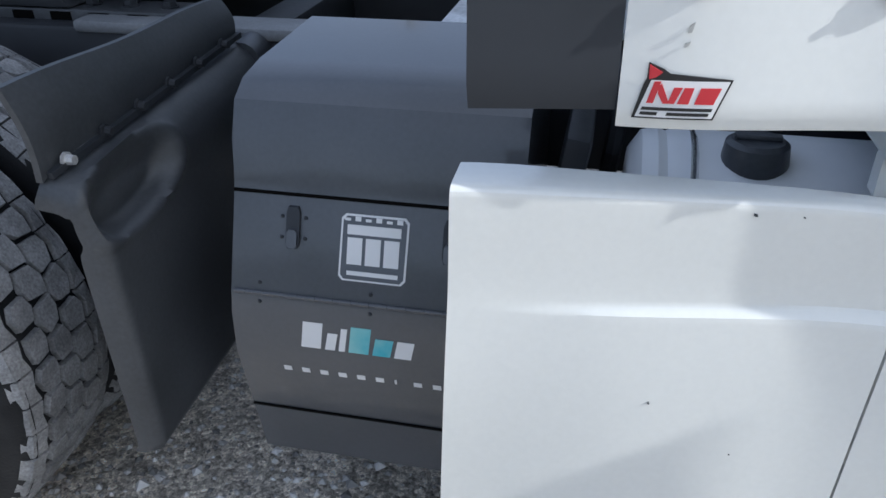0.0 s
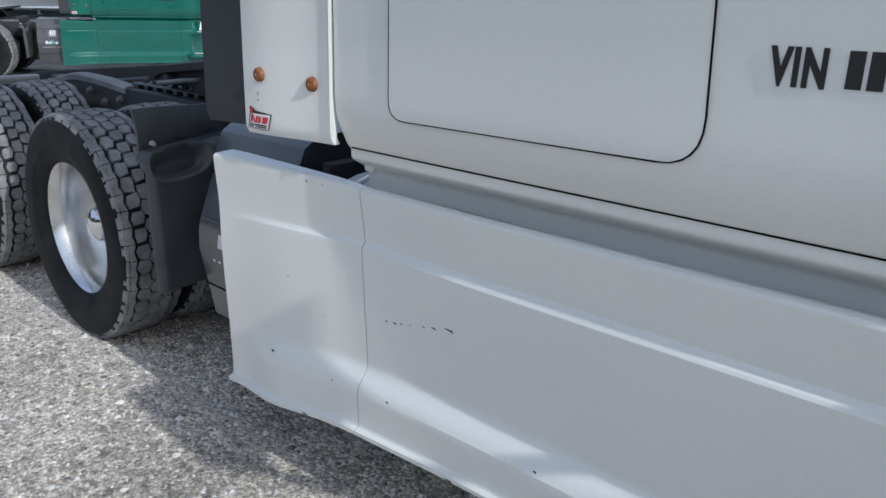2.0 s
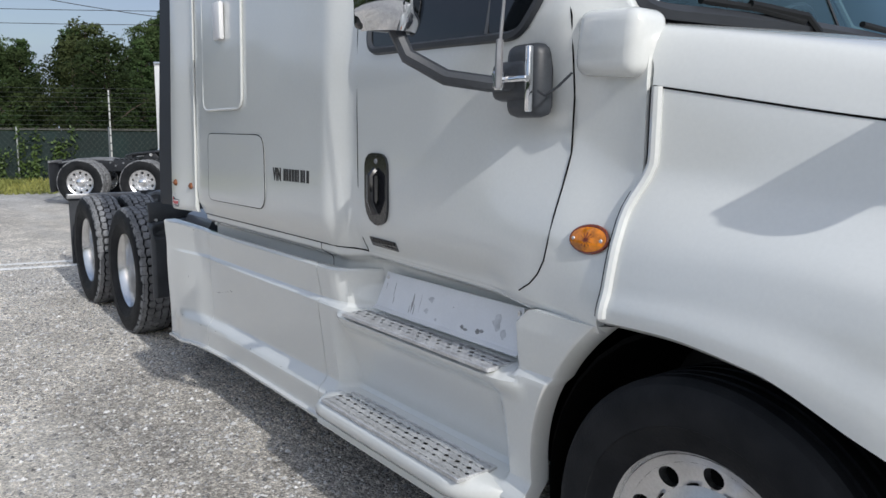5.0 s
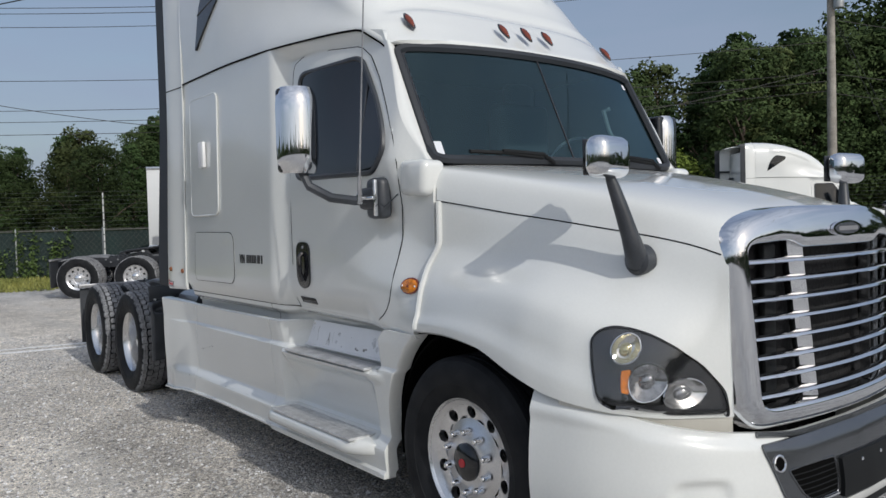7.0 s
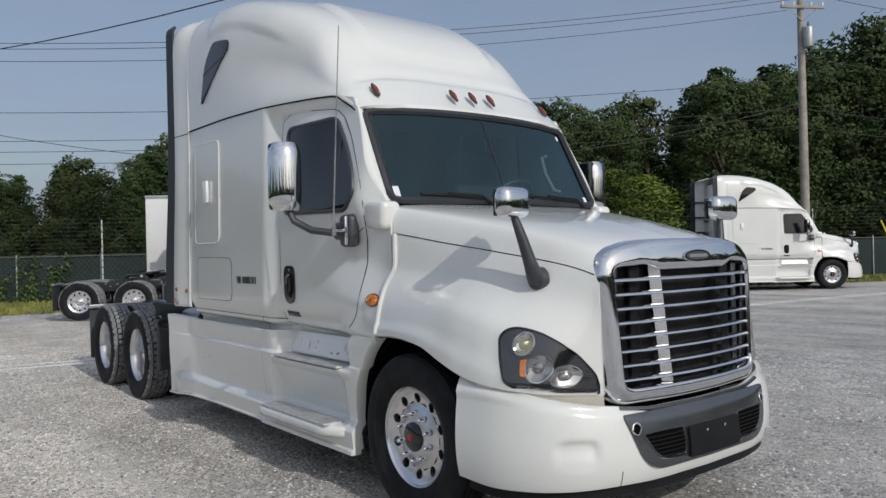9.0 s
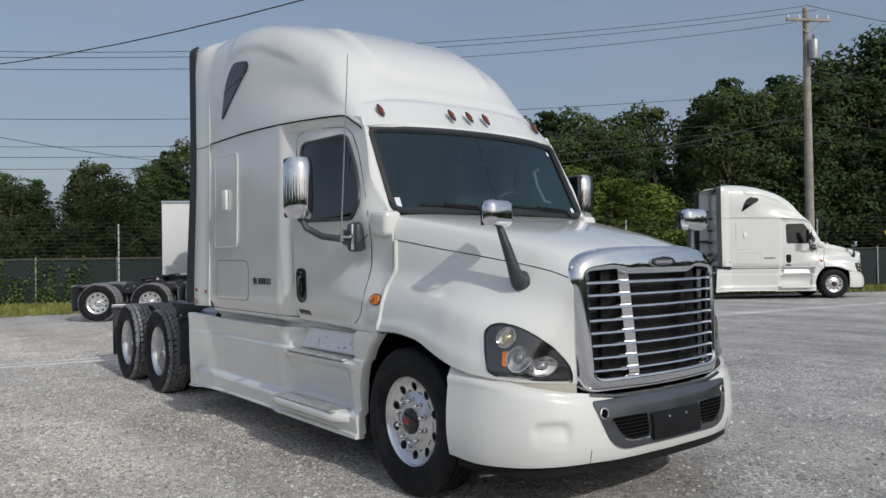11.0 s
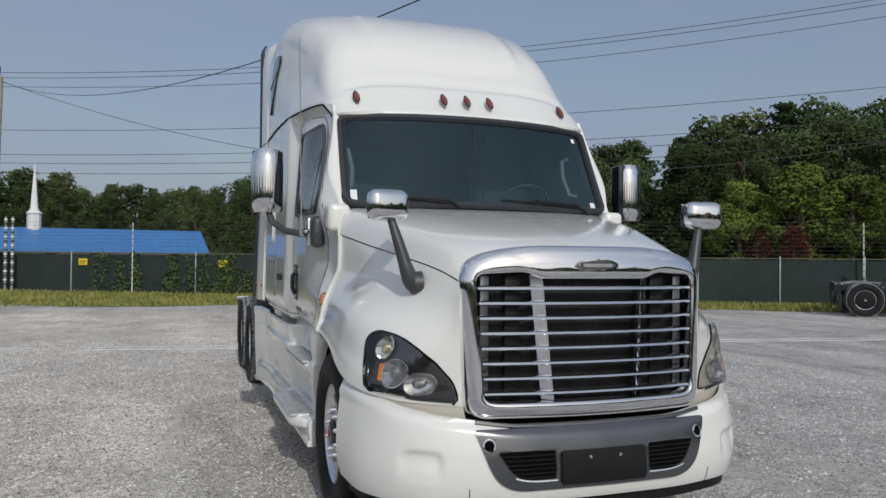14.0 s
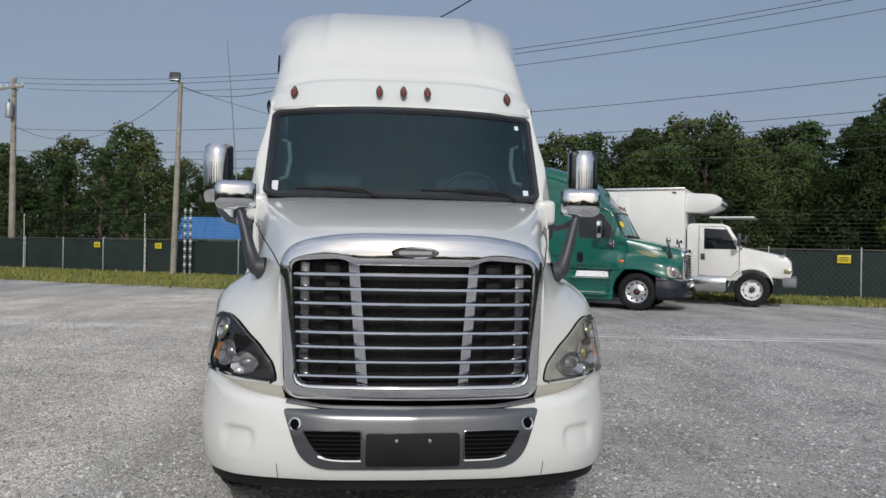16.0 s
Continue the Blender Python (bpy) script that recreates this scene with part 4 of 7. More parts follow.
        if s < 0:
            rnd = random.Random(12)
            for x, z, l in ((0.490, 0.656, 0.010), (0.520, 0.659, 0.014), (0.548, 0.664, 0.008), (0.585, 0.672, 0.006), (0.63, 0.683, 0.012), (0.665, 0.690, 0.016), (0.712, 0.703, 0.030), (0.04, 0.440, 0.012), (0.30, 0.42, 0.007), (0.52, 0.425, 0.009), (1.02, 0.43, 0.010), (1.42, 0.43, 0.006), (0.20, 0.287, 0.02), (0.75, 0.288, 0.025), (1.15, 0.287, 0.018), (0.20, 1.008, 0.006), (0.26, 1.006, 0.003), (0.11, 0.70, 0.003), (0.24, 0.60, 0.003)):
                wd = rnd.uniform(0.0012, 0.003)
                part("paint_chip", patch([Vector((x, z)), Vector((x + l, z - 0.2 * l)), Vector((x + l * 0.9, z + wd)), Vector((x + l * 0.1, z + wd * 1.3))], on_skirt, 0.0008, -0.001, 4, 4), STRIP, root)
        edge_x = (1.842, 1.87, 1.90, 1.93, 1.955, 1.97, 1.985, 2.0, 2.012, 2.024, 2.036, 2.045, 2.049, 2.053, 2.07, 2.09, 2.11, 2.13, 2.15, 2.17, 2.20)
        def st(u, v, d):
            j = round(u * 92)
            z = 0.27 + (0.7515 + 0.0485 * sm((j - 62) / 6)) * v
            x1 = 3.235 + 0.305 * max(0.0, (z - 0.5) / 0.57) ** 2.2
            x = edge_x[j] if j <= 20 else 2.20 + 0.88 * (j - 20) / 30 if j <= 50 else 3.08 + 0.12 * (j - 50) / 14 if j <= 64 else 3.20 + (x1 - 3.20) * (j - 64) / 28
            w = sw(1.5, z) if x < 3.10 else sw(1.5, min(z, 1.004)) - 0.010 * sm((x - 3.10) / 0.10) * sm((z - 0.90) / 0.15)
            inx = float(np.interp(x, (1.955, 2.0, 2.049, 2.15), (0.0, 0.05, 0.20, 1.0))) * sm((3.19 - x) / 0.10)
            w -= inx * (0.11 + 0.09 * sm((z - 0.87) / 0.10)) * sm((z - 0.840) / 0.010)
            w += 0.035 * sm((x - 2.0) / 0.1) * sm((3.25 - x) / 0.15) * hump((z - 0.82) / 0.07) * sm((0.834 - z) / 0.010)
            tread = sm((x - 1.95) / 0.09) * sm((3.13 - x) / 0.07)
            w -= 0.075 * tread * sm((z - 0.450) / 0.014) * sm((0.84 - z) / 0.30)
            w -= 0.045 * max(0.0, (u - 0.955) / 0.045) ** 2
            return (x, s * (w - d), z)
        part("step_fairing", sheet(st, 92, 80, 0.03), paint, root, sharp=24)
        part("upper_step", tread_plate(2.13, 3.09, s * 1.055, s * 1.205, 0.850), STEEL, root, "perforated aluminium step")
        part("lower_step", tread_plate(2.06, 3.03, s * 1.105, s * 1.275, 0.464), STEEL, root, "perforated aluminium step")
        def lip(u, v, d):
            x, a = 1.90 + 1.24 * u, v * math.pi
            e = sm(u / 0.1) * sm((1 - u) / 0.16) ** 0.5
            return (x, s * (1.17 + 0.118 * e * math.sin(a) ** 0.6 - d), 0.408 - 0.055 * math.cos(a) * (0.5 + 0.5 * e))
        part("step_sill", sheet(lip, 30, 14, 0.02), paint, root, sharp=60)
        kp = part("kick_panel", sheet(lambda u, v, d: (2.185 + 0.89 * u + 0.03 * (v - 0.5) * (1 - 2 * u), s * (1.065 - 0.045 * v - d), 0.872 + 0.148 * v), 4, 4, 0.006), SCUFF, root, "scuffed white aluminium kick panel")
        for x in (2.215, 3.045):
            part("screw", lathe([(0, 0.005), (0.008, 0.004), (0.010, 0)], 12, at=(0, 0, 0)), STEEL, kp).matrix_local = Matrix.Translation((x, s * 1.026, 1.0)) @ Matrix.Rotation(radians(180 if s < 0 else 0), 4, 'X')
        part("panel_flange", sheet(lambda u, v, d: (2.17 + 0.92 * u, s * (1.064 + 0.02 * v), 0.878 - 0.008 * v - d), 4, 1, 0.003), SCUFF, kp)
        rnd = random.Random(5)
        for x, z, wd, l, m in ((2.285, 0.93, 0.002, 0.06, SMUDGE), (2.292, 0.90, 0.003, 0.03, SMUDGE), (2.43, 0.89, 0.007, 0.075, SMUDGE), (2.445, 0.885, 0.004, 0.04, SMUDGE), (2.415, 0.885, 0.003, 0.03, SMUDGE), (2.48, 0.90, 0.002, 0.07, SMEAR), (2.55, 0.95, 0.030, 0.022, SMEAR), (2.53, 0.905, 0.022, 0.02, SMEAR),
                             (2.60, 0.887, 0.012, 0.012, SMEAR), (2.69, 0.955, 0.004, 0.004, SMUDGE), (2.765, 0.892, 0.014, 0.016, SMUDGE), (2.785, 0.889, 0.020, 0.010, SMUDGE), (2.855, 0.892, 0.016, 0.018, SMUDGE), (2.875, 0.900, 0.018, 0.012, SMUDGE), (2.95, 0.92, 0.045, 0.06, SMEAR), (2.99, 0.90, 0.03, 0.035, SMEAR), (2.22, 0.95, 0.002, 0.03, SMUDGE)):
            n = 7
            left = [x - wd * rnd.uniform(0.2, 1.0) * math.sin(math.pi * (k + 0.6) / (n + 0.2)) for k in range(n)]
            right = [x + wd * rnd.uniform(0.2, 1.0) * math.sin(math.pi * (k + 0.6) / (n + 0.2)) for k in range(n)]
            edge = [Vector((right[k], z + l * k / (n - 1))) for k in range(n)] + [Vector((left[k], z + l * k / (n - 1))) for k in range(n - 1, -1, -1)]
            part("scuff_mark", patch(edge, lambda u, v, d: (u, s * (1.065 - 0.045 * (v - 0.872) / 0.148 + d), v), 0.0010, 0.0002, 12, 3), m, kp)
    mirrored(skirt)

    # mirrors and aerial
    def mirrors(s):
        mx = 0.0 if s < 0 else 0.20
        def shell(u, v, d):
            z = 1.91 + 0.46 * v
            e = 1 - 0.25 * abs(2 * v - 1) ** 6
            a = ((u - 0.5) if s < 0 else (u * 0.72 - 0.22)) * math.pi
            return (2.86 + mx + 0.13 * math.cos(a) * e, s * (1.445 + 0.117 * math.sin(a) * e), z)
        m = part("side_mirror", sheet(lambda u, v, d: shell(u, v, d), 16, 18), CHROME, root, "chromed side mirror on a black arm")
        part("mirror_back", box(2.86 + mx + (0.03 if s > 0 else 0), s * 1.442, 2.14, 0.05 if s < 0 else 0.13, 0.222, 0.45, 0.02, seg=3), HANDLE, m)
        part("mirror_arm", tube([(2.9 + mx, s * 1.44, 1.93), (2.93 + mx * 0.8, s * 1.41, 1.84), (3.02, s * 1.33, 1.775), (3.12, s * 1.24, 1.755), (3.22, s * 1.12, 1.76)], 0.025, 8), BLACK, m)
        part("mirror_bracket", box(3.18, s * 1.13, 1.765, 0.15, 0.09, 0.22, 0.035, bm=box(3.14, s * 1.15, 1.765, 0.16, 0.09, 0.12, 0.03, seg=3), seg=3), BLACK, m)
        if s < 0:
            part("aerial_clamp", box(3.245, s * 1.195, 1.765, 0.018, 0.018, 0.19, 0.004, bm=box(3.185, s * 1.215, 1.765, 0.15, 0.02, 0.018, 0.004)), CHROME, m)
            part("clamp_knob", lathe([(0, 0.03), (0.014, 0.03), (0.022, 0.02), (0.022, -0.02), (0.014, -0.03), (0, -0.03)], 12, at=(3.145, s * 1.225, 1.765), axis="z"), CHROME, m)
            part("aerial_cable", tube([(3.26, s * 1.17, 1.73), (3.30, s * 1.18, 1.715), (3.33, s * 1.16, 1.74), (3.345, s * 1.12, 1.78)], 0.004, 5), STRIP, m)
        # hood mirror
        turn = Matrix.Rotation(radians(s * -10), 4, 'Z')
        hm = part("hood_mirror", box(4.635, s * 1.0, 1.864, 0.105, 0.228, 0.165, 0.046, turn, seg=5), CHROME, root, "chromed hood mirror on a black stalk")
        part("mirror_glass", box(4.580, s * 0.998, 1.864, 0.012, 0.205, 0.142, 0.005, turn), HANDLE, hm)
        part("stalk", tube([(4.625, s * 0.985, 1.800), (4.632, s * 0.968, 1.755), (4.648, s * 0.940, 1.66), (4.665, s * 0.910, 1.55), (4.672, s * 0.885, 1.475), (4.660, s * 0.862, 1.445)], (0.018, 0.024, 0.030, 0.036, 0.044, 0.046), 12), BLACK, hm)
        part("stalk_base", lathe([(0, 0.022), (0.045, 0.020), (0.060, 0.008), (0.064, -0.04)], 20, at=(4.65, 0, 0), bm=None), BLACK, hm).matrix_local = Matrix.Translation((0.012, s * 0.862, 1.452)) @ Matrix.Rotation(radians(180 if s < 0 else 0), 4, 'X')
    mirrored(mirrors)
    part("aerial", tube([(3.155, -1.235, 1.74), (3.16, -1.237, 1.88), (3.165, -1.238, 1.885), (3.27, -1.265, 2.5), (3.38, -1.295, 3.07)], (0.013, 0.011, 0.005, 0.004, 0.003), 6), POST_STEEL, root, "thin grey whip aerial")

    # chassis
    for y in (-0.43, 0.43):
        part("frame_rail", box(0.15, y, 0.865, 7.1, 0.085, 0.27, 0.012), DARK, root)
    for x in (-3.3, -2.2, -0.9):
        part("cross_member", box(x, 0, 0.85, 0.12, 0.8, 0.2, 0.01), DARK, root)
    # plain blocks fill the chassis hollows, their shade put into the colour
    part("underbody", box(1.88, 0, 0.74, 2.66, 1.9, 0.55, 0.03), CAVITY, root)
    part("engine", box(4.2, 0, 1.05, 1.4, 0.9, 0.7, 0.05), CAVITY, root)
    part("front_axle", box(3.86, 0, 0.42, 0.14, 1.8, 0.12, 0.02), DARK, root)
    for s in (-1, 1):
        # well lining coloured near black, as the shade inside the arch
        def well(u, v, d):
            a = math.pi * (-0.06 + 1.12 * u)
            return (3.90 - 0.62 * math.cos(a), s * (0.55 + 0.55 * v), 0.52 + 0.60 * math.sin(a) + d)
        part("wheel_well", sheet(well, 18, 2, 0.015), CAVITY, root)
    for x in (-1.512, -2.885):
        part("drive_axle", lathe([(0.09, -0.9), (0.09, -0.2), (0.2, -0.1), (0.2, 0.1), (0.09, 0.2), (0.09, 0.9)], 16, at=(x, 0, 0.5)), DARK, root)
    part("tail_plate", box(-3.62, 0, 0.86, 0.03, 1.0, 0.28, 0.01), DARK, root)
    # coupling plate on its slide rails
    for y in (-0.36, 0.36):
        e = 1 if y > 0 else -1
        rail = part("slide_rail", box(-1.665, y, 1.004, 1.43, 0.12, 0.044, 0.005, bm=box(-1.665, y + 0.02 * e, 0.976, 1.46, 0.13, 0.010, 0.002)), DUSTY_BLACK, root, "black toothed slide rail")
        for i in range(13):
            part("bolt", lathe([(0, 0.016), (0.016, 0.016), (0.018, 0.005), (0.024, 0.004), (0.024, 0)], 6, at=(-2.325 + 0.106 * i, y, 1.025), axis="z"), DARK, rail)
            # openings drawn as black tabs, their inner shade in the colour
            part("tooth_slot", box(-2.272 + 0.106 * i, y + 0.061 * e, 1.003, 0.056, 0.006, 0.034, 0.001), CAVITY, rail)
        def flange(u, v, d):
            x = -3.60 + 1.25 * u
            return (x, y + 0.07 * e + (v - 0.5) * 0.10, spl((-3.62, -3.25, -2.98, -2.75, -2.35), (0.94, 1.005, 1.040, 1.036, 1.008), x) - 0.012 * (2 * v - 1) ** 4 - d)
        part("rail_flange", sheet(flange, 24, 8, 0.03), DUSTY_STEEL, root, "dusty grey rail flange")
        for x, z in ((-3.02, 0.93), (-2.90, 0.84), (-2.80, 0.95), (-2.62, 0.90), (-2.55, 0.80), (-2.42, 0.93), (-2.30, 0.86), (-2.12, 0.92), (-1.95, 0.85)):
            part("frame_bolt", lathe([(0.026, 0), (0.026, 0.006 * e), (0.017, 0.008 * e), (0.017, 0.026 * e), (0, 0.028 * e)], 6, at=(x, y + 0.113 * e, z)), DUSTY_STEEL, root)
    def fifth(u, v, d):
        x = -2.08 + 1.02 * u
        lim = 0.47 - 0.10 * sm((u - 0.75) / 0.25)
        slot = 0.16 * sm((0.55 - u) / 0.5)
        y = (v - 0.5) * 2
        y = math.copysign(slot + (lim - slot) * abs(y), y)
        return (x, y, 1.145 + 0.115 * u - 0.035 * sm((0.16 - u) / 0.16) - 0.012 * sm((abs(y) - 0.42) / 0.05) - d)
    fw = part("fifth_wheel", sheet(fifth, 24, 21, 0.035), DARK, root, "greasy black coupling plate")
    for y in (-0.38, 0.38):
        part("pedestal", slab([(-1.72, 1.027), (-1.28, 1.027), (-1.40, 1.17), (-1.58, 1.16)], y - 0.05, y + 0.05, 0.015), DARK, fw)
        part("side_rib", slab([(-2.02, 1.06), (-1.92, 1.045), (-1.70, 1.10), (-1.20, 1.17), (-1.20, 1.21), (-2.02, 1.12)], y - 0.012, y + 0.012, 0.006), DARK, fw)
        part("ramp_end", box(-2.0, y, 1.085, 0.14, 0.13, 0.075, 0.022, seg=3), DUSTY_BLACK, fw)
        part("pivot_pin", lathe([(0, -0.08), (0.035, -0.08), (0.038, -0.07), (0.038, 0.07), (0.035, 0.08), (0, 0.08)], 16, at=(-1.49, y, 1.12)), STEEL, fw)
    part("release_arm", tube([(-1.60, -0.30, 1.10), (-1.72, -0.48, 1.09), (-1.78, -0.58, 1.08)], 0.012, 8), DUSTY_STEEL, fw)
    part("grease_tray", box(-1.35, 0.05, 1.02, 0.5, 0.42, 0.02, 0.006), DUSTY_BLACK, root)
    for y in (-0.43, 0.43):
        part("rail_cap", box(-0.62, y, 1.003, 1.25, 0.11, 0.030, 0.010), DUSTY_STEEL, root, "dusty grey rail flange")
    part("deck_plate", box(0.02, 0, 1.035, 0.75, 0.95, 0.02, 0.004), STEEL, root, "worn aluminium deck plate")
    for i in range(3):
        y = -0.25 + 0.2 * i
        part("air_hose", tube([(0.36, y, 1.6), (0.1, y - 0.05, 1.35), (-0.4, y + 0.05, 1.10), (-1.1, y + 0.1, 1.06), (-1.6, y, 1.04)], 0.014, 6), DARK, root)

    def rear_gear(s):
        # quarter fender in front of the drive wheels: its ridge falls away outward
        def qf(u, v, d):
            x = spl((0, 0.10, 0.5, 0.74, 0.84, 0.92, 1.0), (-0.748, -0.738, -0.742, -0.746, -0.760, -0.792, -0.838), v)
            z = spl((0, 0.10, 0.5, 0.74, 0.84, 0.92, 1.0), (0.415, 0.44, 0.68, 0.872, 0.934, 0.966, 0.976), v)
            w = 0.53 + 0.645 * u
            z += -0.105 * (w - 0.85) * (0.5 + 0.5 * v)
            roll = max(0.0, (u - 0.965) / 0.035)
            q = (abs((w - 1.045) / 0.135) ** 2.6 + abs((v - 0.815) / 0.098) ** 2.6) ** 0.3846
            pocket = 0.056 * sm((1.0 - q) / 0.40) - 0.006 * hump((q - 1.05) / 0.10)
            a = 0.10 + 1.10 * sm((v - 0.66) / 0.34)
            o = 0.012 * sm((v - 0.7) / 0.12) - pocket - d - 0.030 * (1 - math.sqrt(max(0.0, 1 - roll * roll)))
            return (x + math.cos(a) * o, s * w, z + math.sin(a) * o)
        part("quarter_fender", sheet(qf, 64, 72, 0.02), DUSTY_BLACK, root, "black moulded quarter fender", sharp=75)
        part("fender_tube", tube([(-0.79, s * 0.34, 0.975), (-0.785, s * 0.47, 0.972), (-0.785, s * 0.474, 0.972), (-0.78, s * 0.56, 0.966)], (0.028, 0.028, 0.040, 0.042), 14), BLACK, root, "black fender mounting tube")
        def flap_f(u, v, d):
            w = 0.56 + 0.61 * u
            return (-0.786 - 0.040 * u - 0.026 * v - d + 0.012 * math.sin(math.pi * v), s * w, 1.026 - 0.064 * u + (0.075 + 0.062 * u) * v - 0.012 * max(0.0, u - 0.9) * 10 * (1 - v) + 0.003 * math.sin(9 * u))
        fl = part("fender_flap", sheet(flap_f, 14, 8, 0.012), DUSTY_BLACK, root, "black rubber flap")
        part("clamp_strip", tube([(-0.778 - 0.040 * u / 8, s * (0.56 + 0.60 * u / 8), 1.024 - 0.064 * u / 8) for u in range(9)], 0.008, 4), STRIP, fl)
        for i in range(6):
            u = 0.12 + 0.16 * i
            part("bolt", lathe([(0, 0.018), (0.008, 0.018), (0.009, 0.006), (0.013, 0.005), (0.013, 0)], 8, at=(-0.780 - 0.040 * u, s * (0.56 + 0.61 * u), 1.030 - 0.064 * u), axis="x"), STEEL if i == 5 else DARK, fl)
        part("mud_flap", sheet(lambda u, v, d: (-3.52 - 0.02 * math.sin(2 * v) - d, s * (0.62 + 0.58 * u), 0.28 + 0.66 * v), 6, 6, 0.01), DUSTY_BLACK, root, "black mud flap")
        part("flap_bracket", box(-3.52, s * 0.86, 0.97, 0.05, 0.72, 0.05, 0.008), POST_STEEL, root)
        # fuel tank
        t = part("fuel_tank", lathe([(0, 0.05), (0.23, 0.055), (0.262, 0.075), (0.268, 0.10), (0.262, 0.115), (0.268, 0.13), (0.268, 1.62), (0.25, 1.66), (0, 1.66)], 40, at=(0, s * 0.845, 0.700), axis="x"), TANK, root, "off-white painted tank")
        cap = part("tank_cap", lathe([(0, 0.050), (0.040, 0.050), (0.048, 0.044), (0.052, 0.012), (0.050, 0.0), (0.058, -0.002), (0.060, -0.05)], 24, at=(0.246, s * 0.894, 0.945), axis="z"), BLACK, t)
        part("cap_lug", box(0.246, s * 0.894, 0.998, 0.07, 0.018, 0.012, 0.004), BLACK, cap)
        part("tank_strap", tube([(0.155 + 0.002 * math.sin(k), s * (0.845 + 0.271 * math.cos(k * 0.2)), 0.700 + 0.271 * math.sin(k * 0.2)) for k in range(3, 13)], 0.012, 6, flat=0.3), ALU, t)
        part("bracket_plate", box(-0.055, s * 0.76, 0.78, 0.045, 0.34, 0.42, 0.012, Matrix.Rotation(radians(8), 4, 'Y')), DARK, root)
        part("hose", tube([(0.02, s * 0.60, 0.72), (0.03, s * 0.66, 0.86), (0.045, s * 0.60, 0.97), (0.03, s * 0.50, 1.0)], 0.018, 8), DARK, root)
        # auxiliary power unit
        prof = [(1.040, 0.323), (1.062, 0.455), (1.088, 0.60), (1.082, 0.68), (1.070, 0.722), (1.008, 0.872), (0.998, 0.90), (0.983, 0.97), (0.955, 1.028), (0.915, 1.052), (0.84, 1.064), (0.58, 1.075), (0.58, 0.323)]
        bm = bmesh.new()
        ends = [[bm.verts.new((x, s * w, z)) for w, z in prof] for x in (-0.598, -0.10)]
        for i in range(len(prof)):
            j = (i + 1) % len(prof)
            bm.faces.new((ends[0][i], ends[0][j], ends[1][j], ends[1][i]))
        bm.faces.new(ends[0])
        bm.faces.new(ends[1])
        apu = part("power_unit", bm, APU_BLACK, root, "black enamelled auxiliary power unit", sharp=28)
        def face(z):
            zs = [p[1] for p in prof[:9]]
            ws_ = [p[0] for p in prof[:9]]
            return float(np.interp(z, zs, ws_))
        fa = lambda x, z, d: (x, s * (face(z) + d), z)
        for z in (0.884, 0.455):
            part("panel_gap", box(-0.349, s * face(z), z, 0.497, 0.006, 0.005, 0), GAP, apu)
        part("hinge", tube([(-0.592, s * (face(0.722) + 0.002), 0.722), (-0.11, s * (face(0.722) + 0.002), 0.722)], 0.0035, 6), APU_BLACK, apu)
        for i in range(16):
            part("knuckle", box(-0.58 + 0.032 * i, s * (face(0.722) + 0.002), 0.722, 0.022, 0.008, 0.008, 0.002, seg=1), APU_BLACK, apu)
        for x in (-0.487, -0.215):
            la = part("latch", patch(rounded([(x - 0.012, 0.80), (x + 0.012, 0.80), (x + 0.012, 0.866), (x - 0.012, 0.866)], 0.004), fa, 0.006, -0.002, 4, 3), STRIP, apu)
            part("latch_paddle", patch(rounded([(x - 0.009, 0.803), (x + 0.009, 0.803), (x + 0.009, 0.832), (x - 0.009, 0.832)], 0.004), fa, 0.011, 0.004, 4, 3), APU_BLACK, la)
        for x, z in ((-0.508, 0.848), (-0.508, 0.815), (-0.466, 0.848), (-0.466, 0.815), (-0.545, 0.738), (-0.345, 0.738), (-0.545, 0.706), (-0.345, 0.706)):
            part("rivet", lathe([(0, 0.003), (0.003, 0.002), (0.004, 0)], 8), STRIP, apu).matrix_local = Matrix.Translation(fa(x, z, 0)) @ Matrix.Rotation(radians(180 if s < 0 else 0), 4, 'X')
        mark = lambda name, pts, d, mat, owner, rows=3: part(name, patch([Vector(p) for p in pts], fa, d, d - 0.0008, rows, 3), mat, owner)
        rect = lambda x0, x1, z0, z1, k=0.0: ((x0, z0), (x1, z0), (x1 + k, z1), (x0 + k, z1))
        em = part("emblem", patch(rounded([(-0.404, 0.757), (-0.287, 0.757), (-0.285, 0.862), (-0.402, 0.862)], 0.008), fa, 0.0012, 0.0, 6, 6), DECAL_WHITE, apu, "white and black emblem")
        part("emblem_field", patch(rounded([(-0.4005, 0.760), (-0.2905, 0.760), (-0.2885, 0.859), (-0.3985, 0.859)], 0.007), fa, 0.0020, 0.001, 6, 6), APU_BLACK, em)
        for i in range(6):
            mark("emblem_wave", rect(-0.396 + 0.018 * i, -0.386 + 0.018 * i, 0.852, 0.856 + 0.003 * (i % 2)), 0.0028, DECAL_WHITE, em, 2)
        for pts in (rect(-0.391, -0.298, 0.831, 0.846), rect(-0.390, -0.364, 0.784, 0.826), rect(-0.358, -0.332, 0.784, 0.826), rect(-0.326, -0.300, 0.784, 0.826), rect(-0.389, -0.300, 0.767, 0.7735)):
            mark("emblem_bar", pts, 0.0028, DECAL_WHITE, em)
